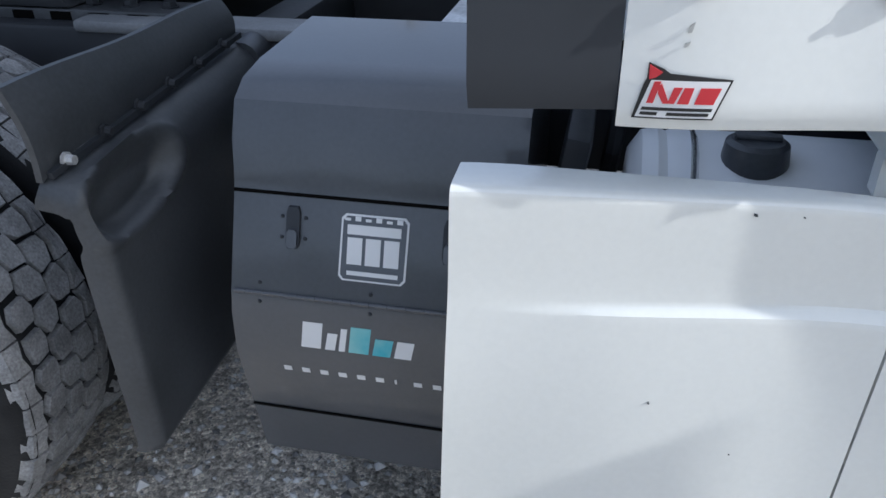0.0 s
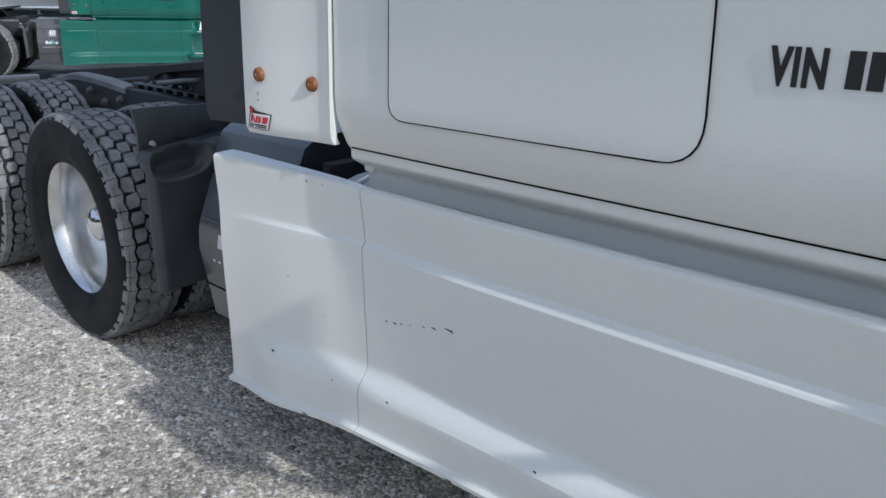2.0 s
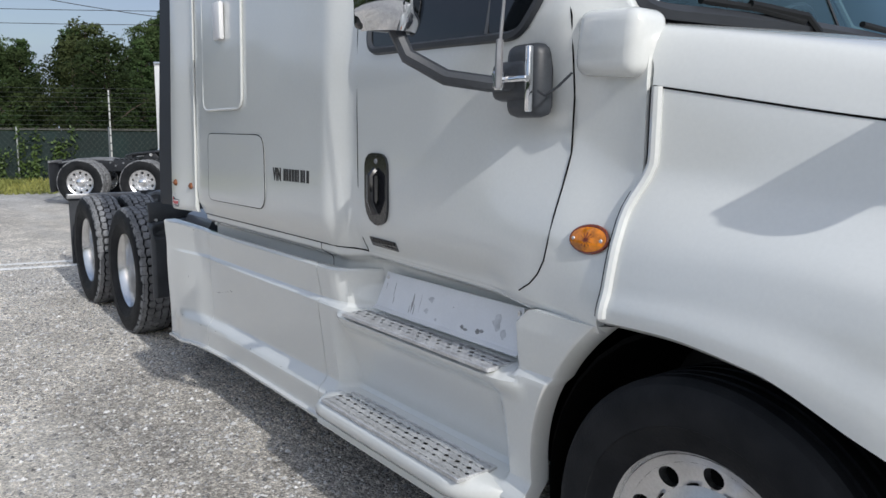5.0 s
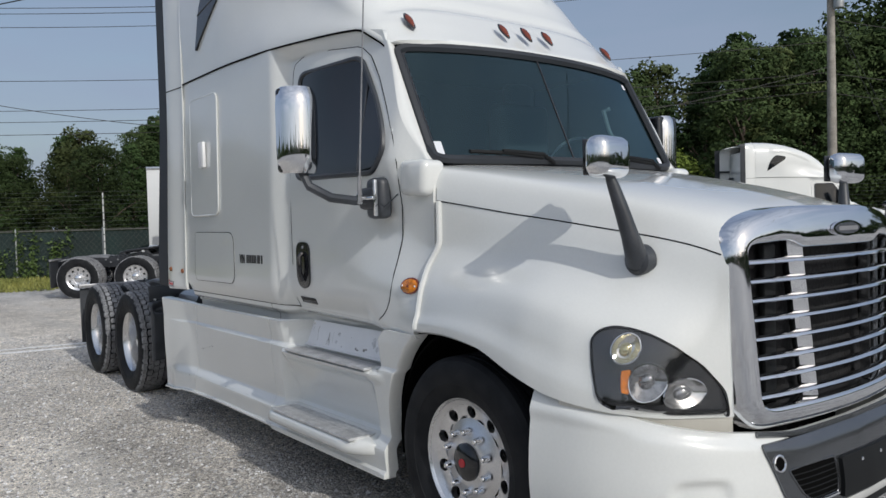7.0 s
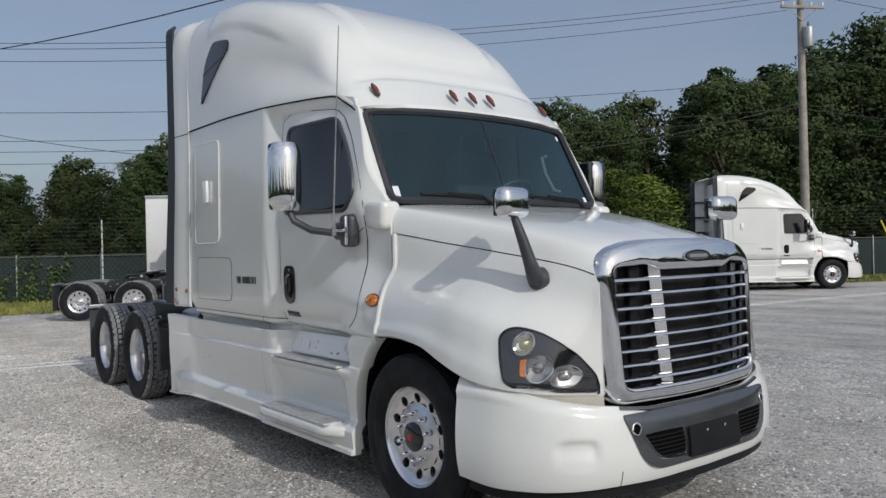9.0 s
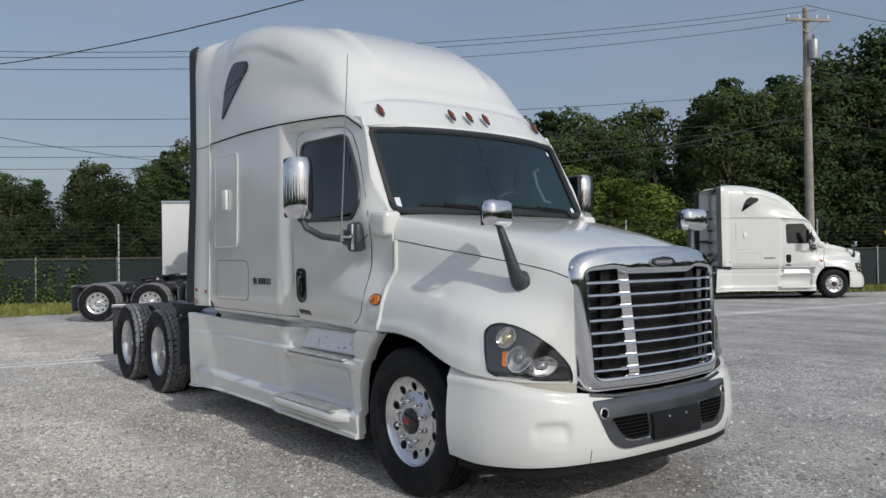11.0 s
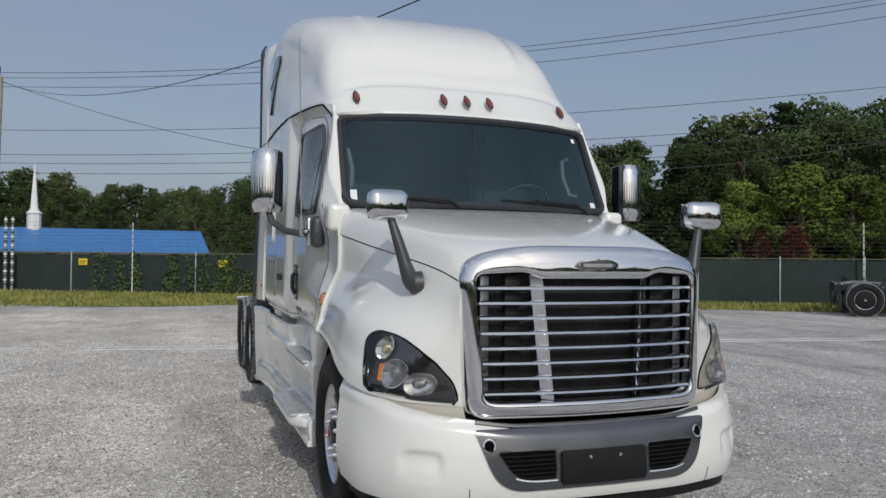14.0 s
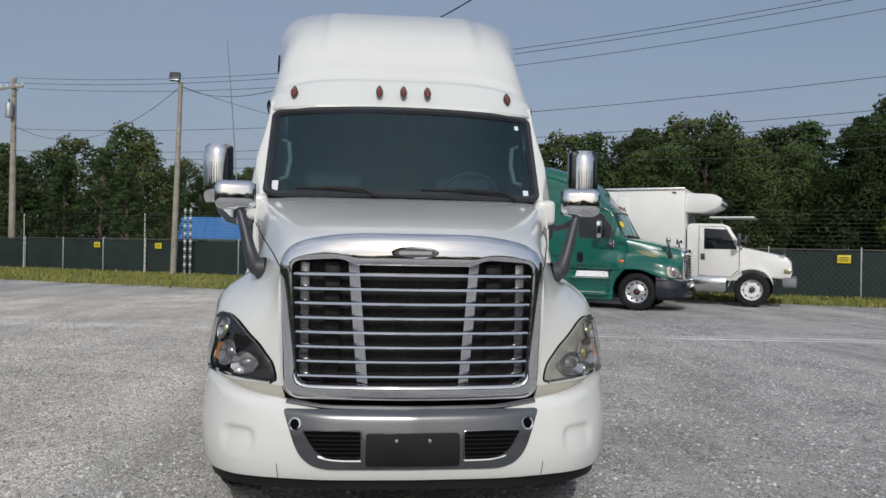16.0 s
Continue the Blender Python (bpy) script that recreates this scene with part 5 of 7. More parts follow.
        for x, wd, h, m in ((-0.472, 0.036, 0.052, DECAL_WHITE), (-0.428, 0.018, 0.034, DECAL_WHITE), (-0.403, 0.011, 0.046, DECAL_WHITE), (-0.385, 0.036, 0.052, DECAL_TEAL), (-0.342, 0.032, 0.034, DECAL_TEAL), (-0.303, 0.030, 0.034, DECAL_WHITE)):
            mark("word_bar", rect(x, x + wd, 0.628, 0.628 + h, 0.007), 0.0012, m, apu)
        for i in range(9):
            x = -0.512 + 0.0345 * i
            mark("word_bar", rect(x, x + (0.004 if i == 6 else 0.015), 0.567, 0.578), 0.0012, DECAL_WHITE, apu, 2)
    mirrored(rear_gear)

    tread_mesh = {}
    def wheels(s):
        for x, front in ((3.86, True), (-1.512, False), (-2.885, False)):
            hw = 0.14
            for dual in ((0,) if front else (0, 1)):
                cy = s * (1.16 - hw) if front else s * (1.20 - hw - 0.335 * dual)
                at = (x, cy, 0.5)
                w = part("wheel", lathe([(0.305, -hw * 0.8), (0.29, -hw * 0.7), (0.27, -hw * 0.4), (0.27, hw * 0.4), (0.29, hw * 0.72), (0.302, hw * 0.90), (0.312, hw * 0.88), (0.305, hw * 0.7)], 48, at=at), ALU, root, "polished aluminium wheel")
                grooves = (-0.075, -0.028, 0.028, 0.075) if front else ()
                prof = [(0.30, -hw * 0.8), (0.33, -hw * 0.93), (0.37, -hw * 1.02), (0.372, -hw * 1.04), (0.42, -hw * 1.06), (0.45, -hw * 1.03), (0.478, -hw * 0.93), (0.490, -hw * 0.82)]
                R = 0.497 if front else 0.486
                flat = [(R - 0.002, -hw * 0.78)]
                for g in grooves:
                    flat += [(R, g - 0.007), (R - 0.013, g - 0.004), (R - 0.013, g + 0.004), (R, g + 0.007)]
                if not grooves:
                    flat += [(R, -0.06), (R, 0.0), (R, 0.06)]
                flat += [(R - 0.002, hw * 0.78)]
                full = prof + flat + [(r, -a) for r, a in prof[::-1]]
                if not front:
                    full = [(r if r < 0.31 else 0.31 + (r - 0.31) * 1.115, a) for r, a in full]
                ty = part("tyre", lathe(full, 72, at=at), RUBBER, w, sharp=25)
                if not front:
                    if "lug" not in tread_mesh:
                        v, f = [], []
                        nn, S = 46, 0.0535
                        P = 2 * math.pi / nn
                        wob = random.Random(9)
                        for i in range(nn):
                            for j in range(3):
                                a, yy, k = P * (i + 0.5 * (j % 2)), (j - 1) * S, len(v)
                                jit = [(wob.uniform(-0.10, 0.10), wob.uniform(-0.08, 0.08)) for _ in range(6)]
                                for r, q in ((0.498, 0.95), (0.5195, 0.86)):
                                    for (ha, hy), (ja, jy) in zip(((0.08, 0.56), (0.5, 0.40), (0.46, -0.36), (-0.08, -0.56), (-0.5, -0.40), (-0.46, 0.36)), jit):
                                        an, y = a + P * (ha + ja) * q, yy + S * (hy + jy) * q
                                        v.append((r * math.cos(an), y, r * math.sin(an)))
                                f.append(tuple(range(k + 6, k + 12)))
                                f += [(k + e, k + (e + 1) % 6, k + 6 + (e + 1) % 6, k + 6 + e) for e in range(6)]
                            # scuffed shoulder ribs, broken only by shallow notches
                            for side in (-1, 1):
                                k, a = len(v), P * i
                                jit = [wob.uniform(-0.002, 0.002) for _ in range(6)]
                                for r, iy, oy in ((0.495, 0.084, 0.1345), (0.516, 0.088, 0.124)):
                                    for (ha, y), je in zip(((0, iy + 0.008), (0.47, iy), (0.47, oy), (0, oy + 0.001), (-0.47, oy), (-0.47, iy)), jit):
                                        ra = r - (0.007 if y > 0.11 else 0) + je * (1 if r > 0.5 else 0)
                                        v.append((ra * math.cos(a + P * ha), side * (y + je), ra * math.sin(a + P * ha)))
                                f.append(tuple(range(k + 6, k + 12)))
                                f += [(k + e, k + (e + 1) % 6, k + 6 + (e + 1) % 6, k + 6 + e) for e in range(6)]
                        me = bpy.data.meshes.new("tread")
                        me.from_pydata(v, [], f)
                        me.materials.append(TREAD)
                        tread_mesh["lug"] = me
                    tr = new("tread", tread_mesh["lug"])
                    tr.parent, tr.location = ty, at
                    tagged(tr, "worn dusty lug blocks", kind="stuff")
                if front:
                    bm = bmesh.new()
                    def dz(r):
                        return spl((0.06, 0.11, 0.145, 0.20, 0.255, 0.29), (0.104, 0.102, 0.086, 0.066, 0.076, 0.098), r)
                    fd = lambda a, r, d: (x + r * math.cos(a), cy + s * (dz(r) + d), 0.5 + r * math.sin(a))
                    for i in range(10):
                        a0, a1 = 2 * math.pi * i / 10, 2 * math.pi * (i + 1) / 10
                        holed_cell(bm, fd, a0, a1, 0.198, 0.264, 0.0305 / 0.231, 0.0305, 0.035)
                    for r0, r1 in ((0.06, 0.085), (0.085, 0.11), (0.11, 0.13), (0.13, 0.15), (0.15, 0.17), (0.17, 0.198), (0.264, 0.274), (0.274, 0.288)):
                        grid(bm, lambda u, v: fd(u * 2 * math.pi, r0 + (r1 - r0) * v, 0), 60, 1)
                    bmesh.ops.remove_doubles(bm, verts=bm.verts, dist=1e-5)
                    part("disc", bm, WHEEL_FACE, w)
                    # drum coloured near black, for the shade behind the hand holes
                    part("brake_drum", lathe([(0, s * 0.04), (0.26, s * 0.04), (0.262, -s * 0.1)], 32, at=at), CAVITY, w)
                    hub = part("hub_cap", lathe([(0, s * 0.135), (0.035, s * 0.135), (0.07, s * 0.128), (0.088, s * 0.115), (0.096, s * 0.06)], 24, at=at), HANDLE, w)
                    part("hub_centre", lathe([(0, s * 0.14), (0.02, s * 0.14), (0.022, s * 0.13)], 16, at=at), DECAL_RED, hub)
                    nut = None
                    for i in range(10):
                        a = 2 * math.pi * (i + 0.5) / 10
                        if nut is None:
                            nut = lathe([(0.020, 0.0), (0.020, s * 0.010), (0.016, s * 0.016), (0.016, s * 0.036), (0.010, s * 0.046), (0, s * 0.049)], 10)
                            nob = part("lug_nut", nut, CHROME, w)
                        else:
                            nob = new("lug_nut", nob.data)
                            nob.parent = w
                        nob.location = (x + 0.142 * math.cos(a), cy + s * 0.088, 0.5 + 0.142 * math.sin(a))
                elif dual == 0:
                    part("disc", lathe([(0, -s * 0.08), (0.14, -s * 0.08), (0.17, -s * 0.07), (0.24, -s * 0.055), (0.272, -s * 0.05)], 40, at=at), ALU, w)
                    part("hub_cap", lathe([(0, s * 0.055), (0.04, s * 0.05), (0.075, s * 0.03), (0.09, -s * 0.02), (0.098, -s * 0.08)], 28, at=at), CHROME, w)
    mirrored(wheels)

    # cowl corners, wipers, labels, small marks
    for s in (-1, 1):
        part("cowl_corner", box(3.452, s * 1.042, 1.858, 0.225, 0.15, 0.185, 0.040, Matrix.Rotation(radians(4), 4, 'Y'), seg=4), paint, root)
    for u0, u1, ub in ((0.12, 0.36, 0.40), (0.56, 0.86, 0.90)):
        wp = part("wiper", tube([Vector(ws(u0, 0.085, -0.035)), Vector(ws((u0 + u1) / 2, 0.075, -0.04)), Vector(ws(u1, 0.045, -0.035))], 0.012, 6), PLATE_BLACK, root, "black wiper")
        part("wiper_arm", tube([Vector(ws((u0 + u1) / 2 - 0.02, 0.09, -0.05)), Vector(ws(u1, 0.07, -0.05)), Vector(ws(ub, 0.0, -0.03))], 0.012, 6), PLATE_BLACK, wp)
    for u0, u1, v0, v1 in ((0.03, 0.055, 0.06, 0.17), (0.935, 0.955, 0.06, 0.12), (0.93, 0.945, 0.84, 0.89)):
        part("window_label", sheet(lambda u, v, d: ws(u0 + (u1 - u0) * u, v0 + (v1 - v0) * v, -0.004 - d), 1, 1), PAPER, root, "pale paper label")
    # slot's dark depth painted as a small black bar
    part("hood_slot", box(5.0, 0, 1.648, 0.03, 0.19, 0.012, 0.003), CAVITY, root)
    for s in (-1, 1):
        edge = [(lambda p: (p[0], s * p[1], p[2]))(hood_pt(hood_start(3.0 + 2.95 * i / 24) + 0.016, 3.0 + 2.95 * i / 24, 0.004)) for i in range(25)]
        part("hood_edge", tube(edge, 0.016, 8), paint, root)
        part("hood_gap", tube([(p[0] - 0.020, p[1] - s * 0.004, p[2]) for p in edge], 0.006, 6), GAP, root)
        for k, nm in ((3.0, "hood_seam"),):
            part(nm, tube([(lambda p: (p[0], s * p[1], p[2]))(hood_pt(3.575 + 1.365 * i / 24, k, 0.001)) for i in range(25)], 0.003, 5), GAP, root)
        fe = lambda x, z, d: (x, s * (1.2135 + 0.040 * (1 - sm((x - 0.05) / 0.31)) + 0.16 * max(0.0, 0.02 - x) + d), z)
        for x, z in ((0.097, 1.301), (0.287, 1.288)):
            part("reflector", lathe([(0, 0.016), (0.004, 0.016), (0.005, 0.011), (0.013, 0.010), (0.018, 0.006), (0.020, -0.004)], 18), RUST_LENS, root, "small rusty amber marker").matrix_local = Matrix.Translation(fe(x, z, 0)) @ Matrix.Rotation(radians(180 if s < 0 else 0), 4, 'X')
        sx = lambda p: Vector((0.038 + p[0], 1.150 + p[1]))
        def stick(name, pts, d, mat, owner, label="", rows=4):
            return part(name, patch([sx(p) for p in pts], fe, d, d - 0.0018, rows, 4), mat, owner, label)
        sk = stick("dealer_sticker", ((0, 0), (0.086, 0), (0.101, 0.045), (0.034, 0.045), (0.036, 0.052), (0.012, 0.062), (0.012, 0.045), (0.010, 0.042)), 0.002, DECAL_BLACK, root, "red, white and black sticker", 14)
        stick("sticker_field", ((0.0035, 0.002), (0.0845, 0.002), (0.098, 0.043), (0.0165, 0.043)), 0.0028, DECAL_WHITE, sk)
        for pts in (((0.014, 0.018), (0.021, 0.018), (0.027, 0.042), (0.020, 0.042)), ((0.022, 0.034), (0.031, 0.018), (0.038, 0.018), (0.028, 0.040)),
                    ((0.014, 0.044), (0.031, 0.050), (0.013, 0.060)), ((0.036, 0.018), (0.043, 0.018), (0.050, 0.036), (0.041, 0.036)), ((0.046, 0.018), (0.058, 0.018), (0.062, 0.036), (0.052, 0.036)),
                    ((0.064, 0.018), (0.084, 0.018), (0.090, 0.036), (0.069, 0.036))):
            stick("sticker_mark", pts, 0.0036, DECAL_RED, sk)
        for x0, x1, z in ((0.009, 0.083, 0.010), (0.008, 0.026, 0.0045), (0.036, 0.080, 0.0045)):
            stick("sticker_bar", ((x0, z), (x1, z), (x1 + 0.001, z + 0.0034), (x0 + 0.001, z + 0.0034)), 0.0036, DECAL_BLACK, sk, "", 2)
        if s < 0:
            for x, z, l in ((0.085, 1.243, 0.011), (0.083, 1.228, 0.006)):
                part("paint_chip", patch([Vector((x, z)), Vector((x + 0.004, z + 0.001)), Vector((x + 0.006, z + l)), Vector((x + 0.001, z + l * 0.7))], fe, 0.0012, -0.001, 5, 3), GREY_STRIP, root)
    part("door_mark", text_mesh("VIN", 0.057, 0.60), DECAL_BLACK, root, "black decal lettering").matrix_local = Matrix.Translation((1.452, -side_w(1.6, 1.42) - 0.002, 1.384)) @ Matrix.Rotation(radians(90), 4, 'X')
    fs = on_side(-1)
    for i in range(9):
        x = 1.566 + i * 0.0302
        wd = 0.023 if i not in (5, 7) else 0.013
        part("door_mark_bar", patch([Vector(p) for p in ((x, 1.384), (x + wd, 1.384), (x + wd, 1.441), (x, 1.441))], fs, 0.002, 0.0005, 2, 2), DECAL_BLACK, root)
    return root


truck = build_tractor("semi_truck", WHITE)
tagged(truck, "white sleeper-cab semi truck with chromed grille, on gravel", "truck")
truck.matrix_world = pose(0, 2.055, 0)

HEADING = 59.3
def recolour(ob, old, fresh):
    for o in ob.children_recursive:
        if o.data and old.name in [m.name for m in o.data.materials if m]:
            o.data = o.data.copy()
            for i, m in enumerate(o.data.materials):
                if m.name == old.name:
                    o.data.materials[i] = fresh
parked = copy_thing(truck, pose(-7.87, 22.24, 0, 0, 0, 51.4))
parked.name = "semi_truck"
tagged(parked, "parked white sleeper-cab semi truck near the fence")
green = copy_thing(truck, pose(-13.49, 6.11, 0, 0, 0, HEADING))
tagged(green, "parked dark green sleeper-cab semi truck")
for o in green.children_recursive:
    if o.name.startswith("rear_wall"):
        o.data = o.data.copy()
        o.data.materials[0] = PLASTIC_WHITE
for o in green.children_recursive:
    if o.name.split(".")[0] == "bumper":
        o.data = o.data.copy()
        o.data.materials[0] = NAVY
recolour(green, WHITE, GREEN)
recolour(green, HOUSING, HOUSING_CLEAR)
for k in range(3):
    z0 = 1.60 - 0.045 * k
    streak = [Vector((3.78 + 0.08 * k, z0)), Vector((4.20, z0 - 0.045)), Vector((4.66 - 0.12 * k, z0 - 0.135 + 0.02 * k)), Vector((4.20, z0 - 0.068)), Vector((3.80 + 0.08 * k, z0 - 0.018))]
    part("gold_streak", patch(streak, lambda x, z, d: (lambda p: (p[0], -p[1], p[2]))(hood_by_z(x, z, d)), 0.002, 0.0005, 6, 12), GOLD, green, "faded gold hood stripe")
part("round_sticker", lathe([(0, 0.006), (0.085, 0.006), (0.085, 0)], 24, axis="x"), YELLOW_STICKER, green, "round yellow windscreen sticker").matrix_local = Matrix.Translation((3.36, -0.78, 2.30)) @ Matrix.Rotation(radians(-32), 4, 'Y') @ Matrix.Rotation(radians(-20), 4, 'Z')


def hub_face(owner, x, dark):
    """Dresses a parked truck's outer drive wheel: a bright pierced disc, or a black cover in a bright ring."""
    w = next(o for o in owner.children if o.name.startswith("wheel") and not o.name.startswith("wheel_well") and abs(o.data.vertices[0].co[0] - x) < 0.4 and o.data.vertices[0].co[1] < -0.9)
    y = -1.145
    if dark:
        part("wheel_cover", lathe([(0, y - 0.02), (0.05, y - 0.02), (0.06, y - 0.005), (0.20, y - 0.01), (0.278, y + 0.01)], 40, at=(x, 0, 0.5)), PLATE_BLACK, w, "black wheel cover")
        part("cover_ring", tube([(x + 0.283 * math.cos(k * math.pi / 24), y + 0.002, 0.5 + 0.283 * math.sin(k * math.pi / 24)) for k in range(48)], 0.009, 6, True), CHROME, w)
        part("cover_boss", lathe([(0, y - 0.035), (0.035, y - 0.033), (0.04, y - 0.015)], 20, at=(x, 0, 0.5)), CHROME, w)
        return
    bm = bmesh.new()
    fd = lambda a, r, d: (x + r * math.cos(a), y + 0.5 * max(0.0, 0.20 - r) ** 1.4 - 0.02 * sm((r - 0.24) / 0.05) - d, 0.5 + r * math.sin(a))
    for i in range(10):
        holed_cell(bm, fd, 2 * math.pi * i / 10, 2 * math.pi * (i + 1) / 10, 0.185, 0.255, 0.03 / 0.22, 0.028, 0.03)
    for r0, r1 in ((0.05, 0.09), (0.09, 0.13), (0.13, 0.185), (0.255, 0.29)):
        grid(bm, lambda u, v: fd(u * 2 * math.pi, r0 + (r1 - r0) * v, 0), 40, 1)
    part("disc", bm, WHEEL_FACE, w)
    part("hub_dome", lathe([(0, y - 0.06), (0.05, y - 0.055), (0.085, y - 0.03), (0.095, y + 0.03)], 24, at=(x, 0, 0.5)), CHROME, w)
    for i in range(10):
        a = 2 * math.pi * (i + 0.5) / 10
        part("lug_nut", lathe([(0.018, y + 0.02), (0.018, y - 0.015), (0, y - 0.03)], 8, at=(x + 0.142 * math.cos(a), 0, 0.5 + 0.142 * math.sin(a))), CHROME, w)


for axle in (-1.512, -2.885):
    hub_face(green, axle, False)
    hub_face(parked, axle, True)
part("coiled_hose", tube([(0.30 + 0.03 * math.cos(k * 0.9), -0.55 + 0.06 * math.sin(k * 0.9) + 0.003 * k, 1.25 + 0.010 * k) for k in range(60)] + [(0.30, -0.42, 1.95), (0.33, -0.40, 2.15)], 0.012, 5), DECAL_RED, parked, "dark red coiled air hose")

# ---- ground ----
def gravel_material():
    m = material("grey_gravel", (0.485, 0.473, 0.455), 0.92, vary=0.22, scale=0.35)
    n, l = m.node_tree.nodes, m.node_tree.links
    b = n["Principled BSDF"]
    tc = n.new("ShaderNodeTexCoord")
    base = b.inputs["Base Color"].links[0].from_socket
    heights = []
    for sc, lo, hi in ((26.0, 0.78, 1.20), (58.0, 0.62, 1.34), (115.0, 0.58, 1.40), (240.0, 0.68, 1.30)):
        v = n.new("ShaderNodeTexVoronoi")
        v.inputs["Scale"].default_value = sc
        l.new(tc.outputs["Object"], v.inputs["Vector"])
        sp = n.new("ShaderNodeSeparateColor")
        l.new(v.outputs["Color"], sp.inputs[0])
        mr = n.new("ShaderNodeMapRange")
        mr.inputs["To Min"].default_value, mr.inputs["To Max"].default_value = lo, hi
        l.new(sp.outputs[0], mr.inputs["Value"])
        mu = n.new("ShaderNodeMix")
        mu.data_type, mu.blend_type = 'RGBA', 'MULTIPLY'
        mu.inputs["Factor"].default_value = 1
        l.new(base, mu.inputs["A"])
        l.new(mr.outputs["Result"], mu.inputs["B"])
        base = mu.outputs["Result"]
        heights.append(v.outputs["Distance"])
    # wheel tracks: long pale and dark streaks along the yard
    mp = n.new("ShaderNodeMapping")
    mp.inputs["Rotation"].default_value = (0, 0, radians(-20))
    mp.inputs["Scale"].default_value = (0.12, 0.9, 1)
    l.new(tc.outputs["Object"], mp.inputs["Vector"])
    st = n.new("ShaderNodeTexNoise")
    st.inputs["Scale"].default_value, st.inputs["Detail"].default_value = 1.0, 5
    l.new(mp.outputs[0], st.inputs["Vector"])
    mr = n.new("ShaderNodeMapRange")
    mr.inputs["From Min"].default_value, mr.inputs["From Max"].default_value = 0.35, 0.65
    mr.inputs["To Min"].default_value, mr.inputs["To Max"].default_value = 0.84, 1.14
    l.new(st.outputs["Fac"], mr.inputs["Value"])
    mu = n.new("ShaderNodeMix")
    mu.data_type, mu.blend_type = 'RGBA', 'MULTIPLY'
    mu.inputs["Factor"].default_value = 1
    l.new(base, mu.inputs["A"])
    l.new(mr.outputs["Result"], mu.inputs["B"])
    base = mu.outputs["Result"]
    nm = n.new("ShaderNodeTexNoise")
    nm.inputs["Scale"].default_value, nm.inputs["Detail"].default_value, nm.inputs["Roughness"].default_value = 0.9, 13, 0.84
    l.new(tc.outputs["Object"], nm.inputs["Vector"])
    mrm = n.new("ShaderNodeMapRange")
    mrm.inputs["From Min"].default_value, mrm.inputs["From Max"].default_value = 0.35, 0.65
    mrm.inputs["To Min"].default_value, mrm.inputs["To Max"].default_value = 0.66, 1.36
    l.new(nm.outputs["Fac"], mrm.inputs["Value"])
    mum = n.new("ShaderNodeMix")
    mum.data_type, mum.blend_type = 'RGBA', 'MULTIPLY'
    mum.inputs["Factor"].default_value = 1
    l.new(base, mum.inputs["A"])
    l.new(mrm.outputs["Result"], mum.inputs["B"])
    base = mum.outputs["Result"]
    # a paler, dustier patch of limestone where trucks turn
    mp2 = n.new("ShaderNodeMapping")
    mp2.inputs["Location"].default_value = (0.42, 0.32, 0)
    mp2.inputs["Scale"].default_value = (0.075, 0.09, 1)
    l.new(tc.outputs["Object"], mp2.inputs["Vector"])
    gr = n.new("ShaderNodeTexGradient")
    gr.gradient_type = 'SPHERICAL'
    l.new(mp2.outputs[0], gr.inputs["Vector"])
    nz = n.new("ShaderNodeTexNoise")
    nz.inputs["Scale"].default_value, nz.inputs["Detail"].default_value = 0.8, 5
    l.new(tc.outputs["Object"], nz.inputs["Vector"])
    mm = n.new("ShaderNodeMath")
    mm.operation = 'MULTIPLY'
    l.new(gr.outputs["Fac"], mm.inputs[0])
    l.new(nz.outputs["Fac"], mm.inputs[1])
    mr2 = n.new("ShaderNodeMapRange")
    mr2.inputs["From Max"].default_value = 0.2
    mr2.inputs["To Min"].default_value, mr2.inputs["To Max"].default_value = 0.0, 1.0
    l.new(mm.outputs[0], mr2.inputs["Value"])
    warm = n.new("ShaderNodeMix")
    warm.data_type = 'RGBA'
    warm.inputs["A"].default_value, warm.inputs["B"].default_value = (1, 1, 1, 1), (1.40, 1.32, 1.20, 1)
    l.new(mr2.outputs["Result"], warm.inputs["Factor"])
    mu3 = n.new("ShaderNodeMix")
    mu3.data_type, mu3.blend_type = 'RGBA', 'MULTIPLY'
    mu3.inputs["Factor"].default_value = 1
    l.new(base, mu3.inputs["A"])
    l.new(warm.outputs["Result"], mu3.inputs["B"])
    # long dusty wheel tracks where the stones are pressed in
    mp4 = n.new("ShaderNodeMapping")
    mp4.inputs["Rotation"].default_value = (0, 0, radians(-62))
    mp4.inputs["Scale"].default_value = (0.16, 1.5, 1)
    l.new(tc.outputs["Object"], mp4.inputs["Vector"])
    tk = n.new("ShaderNodeTexNoise")
    tk.inputs["Scale"].default_value, tk.inputs["Detail"].default_value, tk.inputs["Roughness"].default_value = 1.0, 7, 0.62
    l.new(mp4.outputs[0], tk.inputs["Vector"])
    mr4 = n.new("ShaderNodeMapRange")
    mr4.inputs["From Min"].default_value, mr4.inputs["From Max"].default_value = 0.50, 0.66
    mr4.inputs["To Min"].default_value, mr4.inputs["To Max"].default_value = 0.0, 0.60
    l.new(tk.outputs["Fac"], mr4.inputs["Value"])
    fd = n.new("ShaderNodeTexNoise")
    fd.inputs["Scale"].default_value, fd.inputs["Detail"].default_value = 30, 6
    l.new(tc.outputs["Object"], fd.inputs["Vector"])
    dc = n.new("ShaderNodeMix")
    dc.data_type = 'RGBA'
    dc.inputs["A"].default_value, dc.inputs["B"].default_value = (0.34, 0.325, 0.30, 1), (0.76, 0.735, 0.69, 1)
    l.new(fd.outputs["Fac"], dc.inputs["Factor"])
    mu4 = n.new("ShaderNodeMix")
    mu4.data_type = 'RGBA'
    l.new(mr4.outputs["Result"], mu4.inputs["Factor"])
